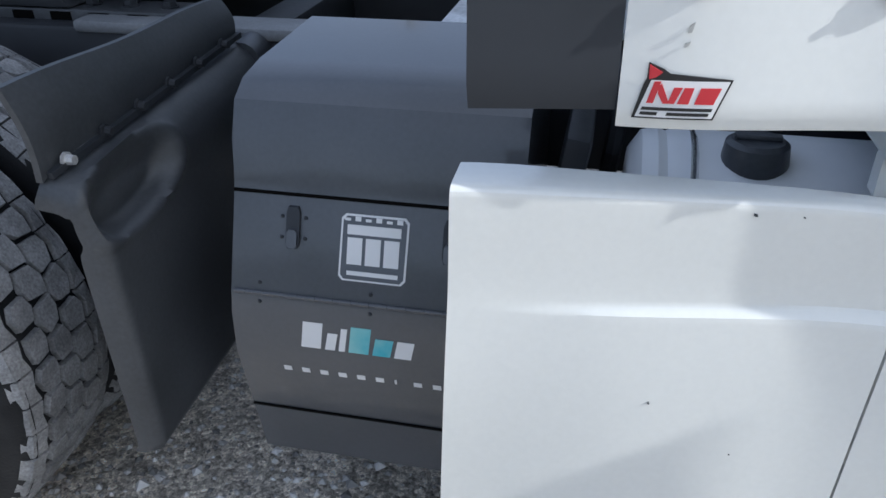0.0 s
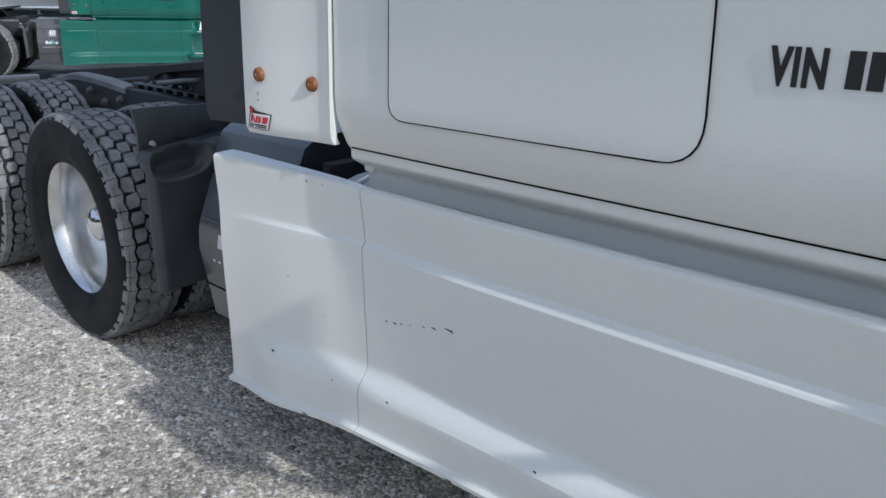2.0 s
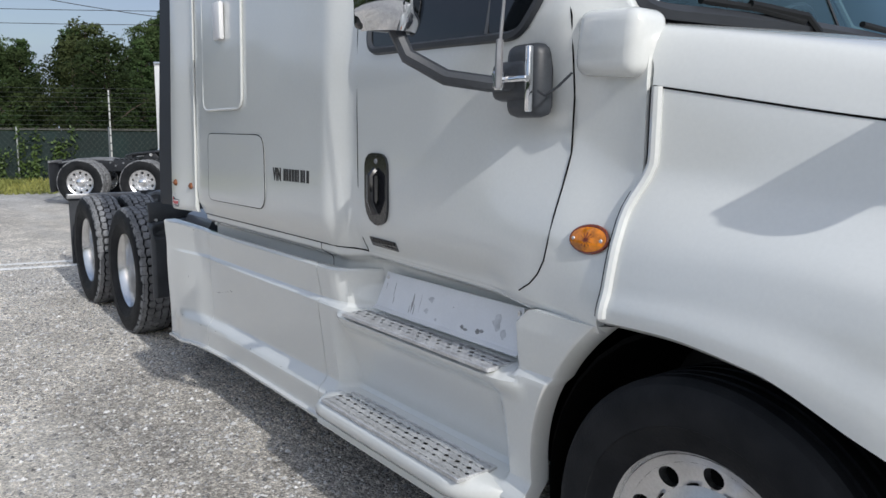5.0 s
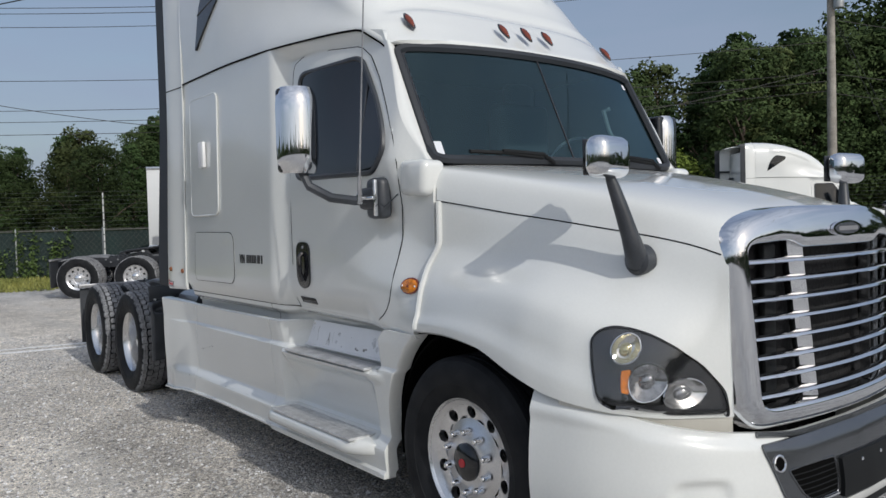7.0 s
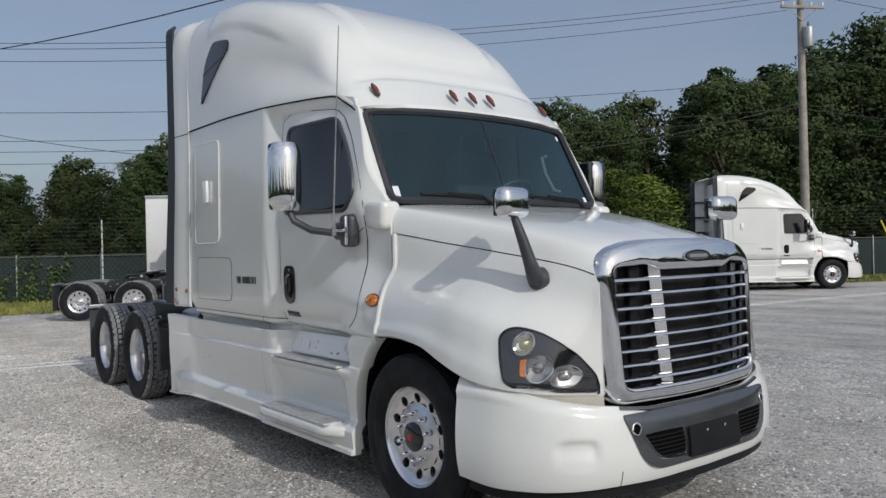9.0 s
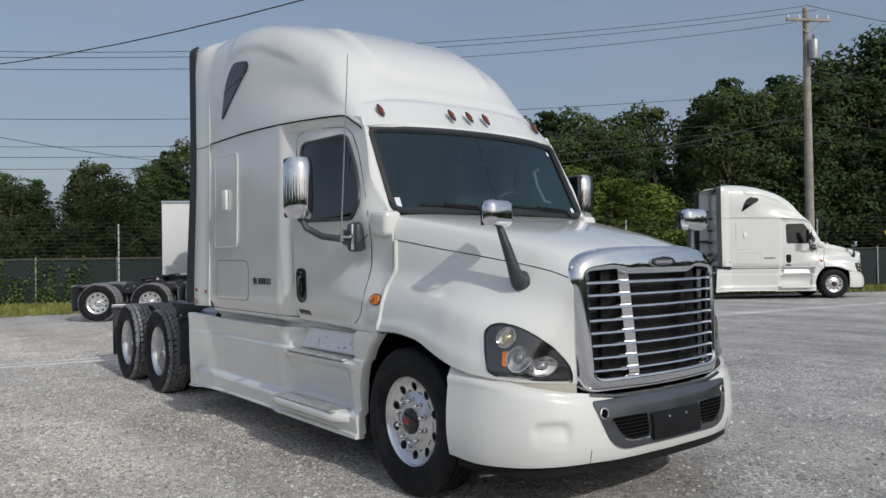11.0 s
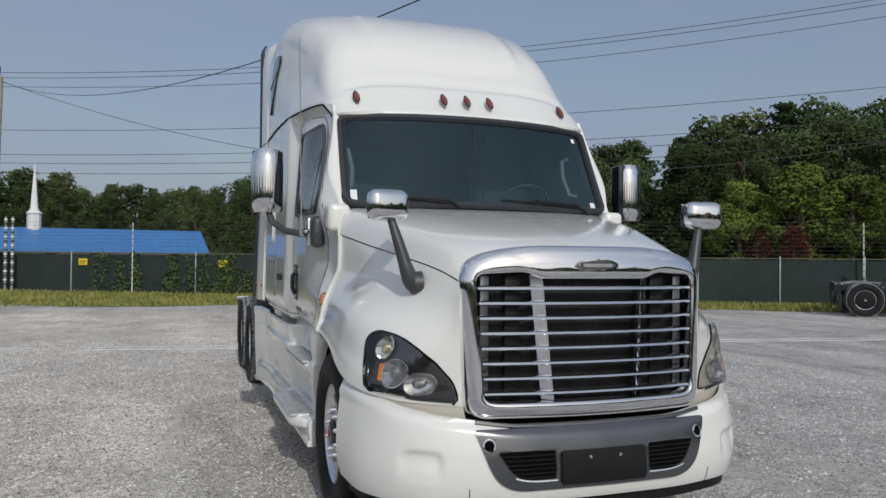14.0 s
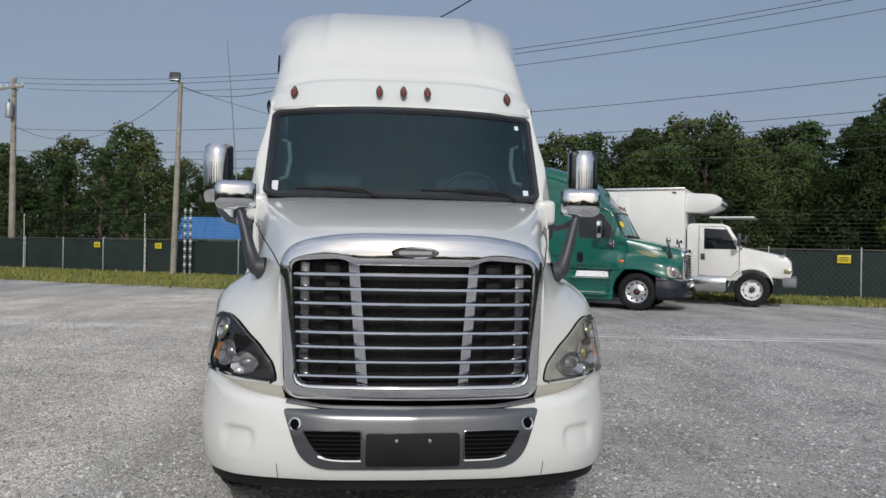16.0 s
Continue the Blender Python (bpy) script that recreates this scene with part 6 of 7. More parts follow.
    l.new(mu3.outputs["Result"], mu4.inputs["A"])
    l.new(dc.outputs["Result"], mu4.inputs["B"])
    l.new(mu4.outputs["Result"], b.inputs["Base Color"])
    bu = n.new("ShaderNodeBump")
    bu.inputs["Strength"].default_value, bu.inputs["Distance"].default_value = 0.9, 0.010
    bu.invert = True
    l.new(heights[1], bu.inputs["Height"])
    b2 = n.new("ShaderNodeBump")
    b2.inputs["Strength"].default_value, b2.inputs["Distance"].default_value = 0.8, 0.05
    l.new(nm.outputs["Fac"], b2.inputs["Height"])
    l.new(b2.outputs["Normal"], bu.inputs["Normal"])
    l.new(bu.outputs["Normal"], b.inputs["Normal"])
    return m


GRAVEL = gravel_material()
GRASS = material("grass_verge", (0.26, 0.255, 0.07), 0.9, vary=0.5, scale=0.9, fine=0.4, fine_scale=14, color2=(0.14, 0.16, 0.04))
bm = bmesh.new()
bmesh.ops.create_grid(bm, x_segments=2, y_segments=2, size=600)
tagged(finish("ground", bm, GRAVEL), "grey crushed-stone gravel yard", "ground", kind="structure")

STONE = material("loose_stones", (0.43, 0.425, 0.42), 0.9, vary=0.3, scale=3)
n_, l_ = STONE.node_tree.nodes, STONE.node_tree.links
geo = n_.new("ShaderNodeNewGeometry")
rmp = n_.new("ShaderNodeMapRange")
rmp.inputs["To Min"].default_value, rmp.inputs["To Max"].default_value = 0.30, 1.85
l_.new(geo.outputs["Random Per Island"], rmp.inputs["Value"])
mu_ = n_.new("ShaderNodeMix")
mu_.data_type, mu_.blend_type = 'RGBA', 'MULTIPLY'
mu_.inputs["Factor"].default_value = 1
src_ = n_["Principled BSDF"].inputs["Base Color"].links[0].from_socket
l_.new(src_, mu_.inputs["A"])
l_.new(rmp.outputs["Result"], mu_.inputs["B"])
l_.new(mu_.outputs["Result"], n_["Principled BSDF"].inputs["Base Color"])


def pebbles(count, x0, x1, y0, y1, r0, r1, seed):
    rg = np.random.default_rng(seed)
    base = np.array([(1, 0, 0), (0, 1, 0), (-1, 0, 0), (0, -1, 0), (0, 0, 0.62)], float)
    faces = np.array([(0, 1, 4), (1, 2, 4), (2, 3, 4), (3, 0, 4)])
    c = np.stack([rg.uniform(x0, x1, count), rg.uniform(y0, y1, count), np.zeros(count)], 1)
    r = r0 + (r1 - r0) * rg.random(count) ** 2.5
    a = rg.uniform(0, 6.283, count)
    v = base[None] * rg.uniform(0.6, 1.3, (count, 5, 1)) * r[:, None, None]
    x = v[..., 0] * np.cos(a)[:, None] - v[..., 1] * np.sin(a)[:, None]
    y = v[..., 0] * np.sin(a)[:, None] + v[..., 1] * np.cos(a)[:, None]
    v = np.stack([x, y, v[..., 2] - 0.02 * r[:, None]], 2) + c[:, None]
    f = faces[None] + 5 * np.arange(count)[:, None, None]
    me = bpy.data.meshes.new("loose_stones")
    me.from_pydata(v.reshape(-1, 3).tolist(), [], f.reshape(-1, 3).tolist())
    me.materials.append(STONE)
    return me


stones = new("loose_stones", pebbles(60000, -4.5, 8.5, -3.5, 2.2, 0.004, 0.015, 3))
tagged(stones, "loose grey gravel stones", "gravel", kind="stuff")
stones = new("loose_stones", pebbles(70000, -7, 10, -7.0, 9, 0.007, 0.022, 4))
tagged(stones, "scattered larger grey gravel stones", "gravel", kind="stuff")

FENCE_K, FENCE_0 = 0.55, -26.0
def FX(y):
    return FENCE_0 + FENCE_K * y
FDIR = Vector((FENCE_K, 1, 0)).normalized()
FOUT = Vector((1, -FENCE_K, 0)).normalized()      # towards the yard
def on_fence(y, out, z):
    return Vector((FX(y), y, z)) + FOUT * out


def verge(u, v, d):
    y = -70 + 150 * u
    edge = 3.6 + 5.0 * sm((11 - y) / 12) + 0.9 * noise.noise((y * 0.25, 0, 0)) + 0.5 * noise.noise((y * 1.1, 3, 0))
    p = on_fence(y, edge - (edge + 40) * v, 0)
    return (p[0], p[1], 0.012 + 0.02 * min(1, v * 10))
tagged(finish("grass_verge", sheet(verge, 300, 3), GRASS), "short yellow-green grass verge along the fence", "grass", kind="structure")


def tufts(count, seed):
    rg = np.random.default_rng(seed)
    v, f = [], []
    for i in range(count):
        y = rg.uniform(-30, 40)
        p = on_fence(y, (3.9 + 5.2 * sm((11 - y) / 12)) * rg.random() ** 1.2 + 0.15, 0.02)
        h, w, a = rg.uniform(0.05, 0.17), rg.uniform(0.02, 0.05), rg.uniform(0, 3.14)
        k = len(v)
        dx, dy = w * math.cos(a), w * math.sin(a)
        bx, by = rg.normal(0, 0.05, 2)
        v += [(p[0] - dx, p[1] - dy, p[2]), (p[0] + dx, p[1] + dy, p[2]), (p[0] + bx, p[1] + by, p[2] + h)]
        f.append((k, k + 1, k + 2))
    me = bpy.data.meshes.new("grass_tufts")
    me.from_pydata(v, [], f)
    me.materials.append(GRASS)
    return me
tagged(new("grass_tufts", tufts(42000, 8)), "yellow-green grass blades by the fence", "grass", kind="stuff")

DUST = material("pale_limestone_dust", (0.90, 0.885, 0.85), 0.95, vary=0.2, scale=2.0, fine=0.3, fine_scale=40)
def chalk(shift, width):
    def f(u, v, d):
        y = -30 + 60 * u
        w = width * max(0.12, 0.8 + 0.9 * noise.noise((y * 0.8, shift, 5)))
        return (-5.55 + shift + 0.14 * y + 0.10 * noise.noise((y * 0.3, 1 + shift, 0)) + (v - 0.5) * 2 * w, y, 0.004)
    return f
for shift, width in ((-0.20, 0.065), (0.14, 0.085)):
    tagged(finish("yard_line", sheet(chalk(shift, width), 240, 1), DUST), "faded pale dusty line across the gravel", "ground line", kind="structure")

# ---- fence ----
SCREEN = material("green_privacy_mesh", (0.012, 0.030, 0.029), 0.8, vary=0.45, scale=1.2, fine=0.15, fine_scale=30)
WIRE = material("dull_galvanised_wire", (0.10, 0.115, 0.11), 0.65, 0.3, vary=0.2)
RAIL = material("dull_dark_rail", (0.13, 0.13, 0.12), 0.7, 0.2, vary=0.3)
POST = material("galvanised_post", (0.42, 0.44, 0.45), 0.5, 0.6, vary=0.2)
WHITE_POST = material("white_fibreglass_post", (0.62, 0.63, 0.62), 0.5, vary=0.1)
YELLOW = material("yellow_warning_plate", (0.75, 0.60, 0.03), 0.5, vary=0.1)
WOOD = material("weathered_pole_wood", (0.34, 0.315, 0.275), 0.85, vary=0.3, scale=3, bump=0.3, bump_scale=30, fine=0.2, fine_scale=25)
FTOP = 1.74
fence = empty("chain_link_fence", FX(5), 5, 0)
tagged(fence, "chain-link fence with dark green privacy screen and steel posts", "fence")
inv = fence.matrix_world.inverted()
def fpart(name, bm, mat, label=""):
    bmesh.ops.transform(bm, matrix=inv, verts=bm.verts)
    return part(name, bm, mat, fence, label)
Y0, Y1 = -45.71, 60.0
fpart("privacy_screen", sheet(lambda u, v, d: on_fence(Y0 + (Y1 - Y0) * u, -d + 0.02 * math.sin(40 * u + 3 * v), 0.03 + (FTOP - 0.08) * v), 200, 6, 0.01), SCREEN, "dark green privacy screen")
fpart("top_rail", tube([on_fence(Y0 + (Y1 - Y0) * i / 40, 0.03, FTOP) for i in range(41)], 0.02, 6), RAIL)
# woven wire over the screen, crossing strands
v, f = [], []
def strand(a, b, t):
    k = len(v)
    n = FDIR * t
    up = Vector((0, 0, t))
    v.extend([a - n, a + n, b + n, b - n])
    f.append((k, k + 1, k + 2, k + 3))
step = 0.16
y = -12.0
while y < 19:
    for d in (-1, 1):
        dy = (FTOP - 0.05) * 0.75 * d
        strand(on_fence(y, 0.045, 0.03), on_fence(y + dy, 0.045, FTOP), 0.0035)
    y += step
me = bpy.data.meshes.new("woven_wire")
me.from_pydata([p - Vector((FX(5), 5, 0)) for p in v], [], f)
me.materials.append(WIRE)
ww = new("woven_wire", me)
ww.parent = fence
tagged(ww, "thin woven wire", kind="stuff")
post = None
y = Y0
while y < Y1:
    p = on_fence(y, 0.04, 0) - Vector((FX(5), 5, 0))
    if post is None:
        post = part("fence_post", lathe([(0.03, 0), (0.03, FTOP + 0.06), (0.02, FTOP + 0.09), (0, FTOP + 0.1)], 10, axis="z"), POST, fence)
        post.location = p
    else:
        o = new("fence_post", post.data)
        o.parent, o.location = fence, p
    y += 2.575
barb = bmesh.new()
for i in range(900):
    y = -12 + 26 * i / 900
    p = on_fence(y, 0.03, FTOP) - Vector((FX(5), 5, 0))
    tube([p, p + Vector((0, 0, 0.06))], 0.006, 3, bm=barb)
tagged(part("barbs", barb, RAIL, fence), kind="stuff")

# electric fence behind: slim tall posts with strung wires
def tall_post(y, out, h):
    b = empty("electric_fence_post", *on_fence(y, out, 0))
    part("pole", lathe([(0.028, 0), (0.026, h), (0, h + 0.01)], 10, axis="z"), WHITE_POST, b)
    for i in range(10):
        part("insulator", lathe([(0.026, 0), (0.04, 0.012), (0.04, 0.03), (0.026, 0.04)], 8, at=(0, 0, 0.5 + i * (h - 0.7) / 9), axis="z"), BLACK, b)
    tagged(b, "slim white electric-fence post with dark insulators", "fence post", group="electric fence posts")
    return b
e0 = None
for y in (-17.2, -9.5, -1.8, 5.9, 13.6, 23.7, 31.4):
    if e0 is None:
        e0 = tall_post(y, 0.30, 3.05)
    else:
        p = on_fence(y, 0.30, 0)
        copy_thing(e0, pose(*p))
for y in (-7.05, -6.75):
    b = empty("insulated_post", *on_fence(y, 0.5, 0))
    part("pole", lathe([(0.05, 0), (0.05, 3.3), (0, 3.32)], 10, axis="z"), POST, b)
    for i in range(16):
        part("insulator", lathe([(0.05, 0), (0.075, 0.02), (0.075, 0.06), (0.05, 0.08)], 8, at=(0, 0, 0.3 + i * 0.19), axis="z"), PLASTIC_WHITE if i % 2 else BLACK, b)
    tagged(b, "steel post ringed with black and white insulators", "fence post", group="insulated posts")
for i in range(9):
    z = 1.9 + i * 0.15
    w = finish("fence_wire", tube([on_fence(-40 + 90 * k / 30, 0.35, z + 0.01 * math.sin(k * 2.1)) for k in range(31)], 0.005, 3), WIRE)
    tagged(w, "thin strung electric-fence wire", "wire", group="electric fence wires")
for y, z in ((-12.6, 1.42), (-8.9, 1.42), (-4.0, 1.36), (1.75, 1.34), (7.8, 1.42), (18.2, 1.42), (26.5, 1.42)):
    b = empty("warning_sign", *on_fence(y, 0.07, z))
    b.rotation_euler[2] = math.atan2(-FENCE_K, 1)
    part("plate", box(0, 0, 0, 0.01, 0.42, 0.28, 0.003), YELLOW, b)
    for k, wd in ((0.06, 0.3), (0.0, 0.34), (-0.06, 0.26)):
        part("text_bar", box(0.007, 0, k, 0.004, wd, 0.025, 0), DECAL_BLACK, b)
    tagged(b, "small yellow warning sign on the fence", "sign", group="fence signs")

# creeper on the fence
LEAF_Y = material("creeper_leaves", (0.075, 0.125, 0.028), 0.6, vary=0.4, scale=4)
rg = np.random.default_rng(12)
v, f = [], []
for c in range(46):
    y = float(rg.choice([-2.2, -0.6, 0.8, 2.2, 3.6])) + rg.normal(0, 0.5)
    top = min(FTOP + 0.1, rg.uniform(0.5, 1.9))
    z, yy = 0.0, y
    while z < top:
        for q in range(3):
            p = on_fence(yy + rg.normal(0, 0.09), 0.06 + 0.06 * rg.random(), z + rg.normal(0, 0.05))
            a, b = Vector(rg.normal(0, 1, 3)).normalized() * 0.055, Vector(rg.normal(0, 1, 3)).normalized() * 0.05
            k = len(v)
            v += [p - a, p + b, p + a, p - b]
            f.append((k, k + 1, k + 2, k + 3))
        z += 0.06
        yy += rg.normal(0, 0.03)
me = bpy.data.meshes.new("creeper")
me.from_pydata(v, [], f)
me.materials.append(LEAF_Y)
tagged(new("creeper", me), "green creeper climbing the fence", "plant", kind="stuff")

# ---- poles and wires ----
def utility_pole(x, y, h, arm, rz, transformer):
    b = empty("utility_pole", x, y, 0, rz)
    part("pole", lathe([(0.19, 0), (0.17, h * 0.5), (0.13, h), (0, h + 0.02)], 14, axis="z"), WOOD, b)
    a = part("crossarm", box(0.16, 0, h - 0.55, 0.1, arm, 0.12, 0.01), WOOD, b)
    for s in (-1, 1):
        part("brace", tube([(0.16, s * arm * 0.33, h - 0.6), (0.14, 0, h - 1.15)], 0.02, 5), POST, b)
        for k in (0.2, 0.46):
            part("insulator", lathe([(0.03, 0), (0.05, 0.04), (0.03, 0.08), (0.05, 0.12), (0.0, 0.18)], 10, at=(0.16, s * arm * k, h - 0.49), axis="z"), PLASTIC_WHITE, a)
    if transformer:
        t = part("transformer", lathe([(0, 0), (0.19, 0), (0.2, 0.03), (0.2, 0.78), (0.17, 0.84), (0, 0.86)], 18, at=(0.36, 0.1, h - 2.3), axis="z"), POST, b, "pale grey transformer can")
        part("bushing", lathe([(0.04, 0), (0.05, 0.1), (0.02, 0.22), (0, 0.24)], 10, at=(0.36, 0.1, h - 1.45), axis="z"), BLACK, t)
    tagged(b, "weathered wooden utility pole with crossarm" + (" and transformer" if transformer else ""), "utility pole")
    return b
PR, PL = Vector((-8.4, 30.5, 0)), Vector((-37.0, -18.8, 0))
utility_pole(PR[0], PR[1], 12.15, 2.0, -30, True)
utility_pole(PL[0], PL[1], 10.9, 2.0, -30, True)
LP = Vector((-29.3, -7.8, 0))
b = empty("light_pole", *LP)
part("pole", tube([(0, 0, 0), (0.15, 0.15, 4.7), (0.3, 0.3, 9.4)], (0.15, 0.13, 0.10), 12), WOOD, b)
fl = part("floodlight", box(0.42, 0.05, 9.62, 0.22, 0.5, 0.42, 0.03, Matrix.Rotation(radians(-25), 4, 'Y')), BLACK, b, "black floodlight head")
part("glass", box(0.53, 0.05, 9.58, 0.02, 0.42, 0.34, 0.005, Matrix.Rotation(radians(-25), 4, 'Y')), REFLECTOR, fl)
part("bracket", tube([(0.3, 0.3, 9.35), (0.4, 0.15, 9.42), (0.42, 0.08, 9.45)], 0.03, 6), BLACK, b)
tagged(b, "wooden light pole with a black floodlight", "light pole")
CABLE = material("black_cable", (0.02, 0.02, 0.02), 0.6)
def cable(a, b, sag, r=0.014, label="sagging black overhead cable"):
    pts = [a.lerp(b, i / 36) - Vector((0, 0, 4 * sag * (i / 36) * (1 - i / 36))) for i in range(37)]
    tagged(finish("overhead_cable", tube(pts, r, 4), CABLE), label, "cable", group="overhead cables")
side = Vector((1.0, -0.55, 0)).normalized()
for k, z in ((-0.9, 11.8), (0.0, 12.25), (0.9, 11.8)):
    cable(PR + side * k + Vector((0, 0, z)), PL + side * k + Vector((0, 0, z - 1.3)), 1.9)
for z, sg in ((8.6, 1.2), (7.35, 1.0), (7.0, 1.05), (6.6, 1.1)):
    cable(PR + Vector((0, 0, z)), PL + Vector((0, 0, z - 0.6)), sg)
far = PR + Vector((16.0, 29.0, 0))
for z, sg in ((12.3, 1.5), (9.5, 1.2), (7.3, 1.0), (6.5, 1.0)):
    cable(PR + Vector((0, 0, z)), far + Vector((0, 0, z)), sg)
farl = PL - Vector((14.0, 25.0, 0))
for z, sg in ((10.5, 1.2), (7.0, 1.0)):
    cable(PL + Vector((0, 0, z)), farl + Vector((0, 0, z)), sg)
cable(LP + Vector((0.3, 0.3, 9.2)), Vector((22.7, 15.3, 11.37)), 4.36, 0.012)
cable(LP + Vector((0.3, 0.3, 9.2)), PR + Vector((0, 0, 7.6)), 3.4)
cable(LP + Vector((0.3, 0.3, 9.2)), PL + Vector((0, 0, 8.2)), 1.6)
for k in (0.0, 0.5):
    guard = finish("guy_guard", tube([PR + Vector((3.3 + k, 1.6 + k, 0.1)).lerp(Vector((0, 0, 9.8)), q) for q in (0.0, 0.12, 0.24)], 0.035, 6), YELLOW)
    tagged(guard, "yellow plastic guard round a guy wire", "guard", group="guy guards")
    cable(PR + Vector((0, 0, 9.8)), PR + Vector((3.3 + k, 1.6 + k, 0.1)), 0.0, 0.01, "taut guy wire of the utility pole")

# ---- church beyond the fence ----
BLUE_ROOF = material("blue_metal_roof", (0.05, 0.19, 0.46), 0.45, vary=0.12, scale=0.6)
SIDING = material("white_siding", (0.72, 0.72, 0.70), 0.6, vary=0.08, scale=2)
ch = empty("church", -74, -8.0, 0, 8)
bm = bmesh.new()
L, Wd, ez, rz_ = 10.0, 5.0, 2.3, 4.35
def ridge(u, v, d):
    return (Wd * 1.08 * (1 - 2 * v), -L + 2 * L * u, rz_ - (rz_ - ez) * abs(1 - 2 * v) * 1.08 - d)
part("roof", sheet(ridge, 10, 2, 0.12), BLUE_ROOF, ch, "bright blue metal roof", sharp=20)
for i in range(24):
    part("roof_rib", tube([ridge(i / 23, 0.0, -0.03), ridge(i / 23, 0.5, -0.03)], 0.03, 4), BLUE_ROOF, ch)
part("wall", box(0, 0, 1.1, 2 * Wd - 0.4, 2 * L - 0.5, 2.2, 0.02), SIDING, ch)
for y in (-L + 0.24, L - 0.24):
    bm = bmesh.new()
    a = [bm.verts.new(p) for p in ((-Wd + 0.2, y, 2.2), (Wd - 0.2, y, 2.2), (0, y, rz_ - 0.12))]
    c = [bm.verts.new(p) for p in ((-Wd + 0.2, y * 0.985, 2.2), (Wd - 0.2, y * 0.985, 2.2), (0, y * 0.985, rz_ - 0.12))]
    bm.faces.new(a)
    bm.faces.new(c)
    for i in range(3):
        bm.faces.new((a[i], a[(i + 1) % 3], c[(i + 1) % 3], c[i]))
    part("gable", bm, SIDING, ch)
for i in range(5):
    part("window", box(Wd - 0.19, -7.5 + 3.6 * i, 1.3, 0.06, 0.9, 1.2, 0.02), SIDE_GLASS, ch)
st = part("steeple", lathe([(0.62, 0), (0.62, 2.2), (0.74, 2.3), (0.42, 2.6), (0.34, 2.9), (0, 7.6)], 8, at=(0, -L + 4.6, 3.4), axis="z"), SIDING, ch, "slender white steeple", sharp=20)
tagged(ch, "low white church with blue metal roof and steeple", "church")

# ---- refrigerated box truck ----
BOX_WHITE = material("white_box_panel", (0.74, 0.75, 0.74), 0.4, vary=0.05, scale=1.5, fine=0.03)
CAB_WHITE = material("white_cab_paint", (0.76, 0.76, 0.74), 0.35, vary=0.04, coat=0.4)
bt = empty("box_truck", -12.2, 12.9, 0, HEADING)
CYB = 1.05
part("cargo_box", box(-5.2, CYB, 2.45, 6.6, 2.45, 2.55, 0.03), BOX_WHITE, bt, "white insulated cargo box")
for z in (3.70, 1.2):
    part("box_rail", box(-5.2, CYB - 1.235, z, 6.6, 0.03, 0.09, 0.005), ALU, bt)
for x in (-2.2, -4.4, -6.6):
    part("box_lamp", box(x, CYB - 1.245, 3.58, 0.12, 0.03, 0.05, 0.008), LAMP_RED, bt)
dr = part("side_door", box(-4.0, CYB - 1.235, 2.35, 0.9, 0.025, 2.1, 0.01), BOX_WHITE, bt)
part("door_bar", tube([(-3.68, CYB - 1.27, 1.5), (-3.68, CYB - 1.27, 3.1)], 0.018, 6), DARK, dr)
cab_prof = [(-1.85, 0.75), (-0.28, 0.75), (-0.28, 1.80), (-0.66, 2.48), (-0.85, 2.57), (-1.75, 2.58), (-1.85, 2.5)]
rf = part("cooling_unit", slab([(-2.0, 2.95), (-1.35, 2.93), (-0.98, 3.10), (-0.86, 3.26), (-0.90, 3.42), (-1.10, 3.53), (-2.0, 3.60)], CYB - 0.95, CYB + 0.95, 0.05), BOX_WHITE, bt, "white refrigeration unit over the cab")
for z in (3.2, 3.36):
    part("vent", box(-0.89, CYB, z, 0.06, 1.5, 0.09, 0.02), BLACK, rf)
part("cab", slab(cab_prof, CYB - 1.0, CYB + 1.0, 0.04), CAB_WHITE, bt)
part("hood", slab([(-0.35, 0.95), (1.15, 0.8), (1.24, 1.0), (1.20, 1.36), (1.02, 1.54), (-0.35, 1.83)], CYB - 0.80, CYB + 0.80, 0.09), CAB_WHITE, bt)
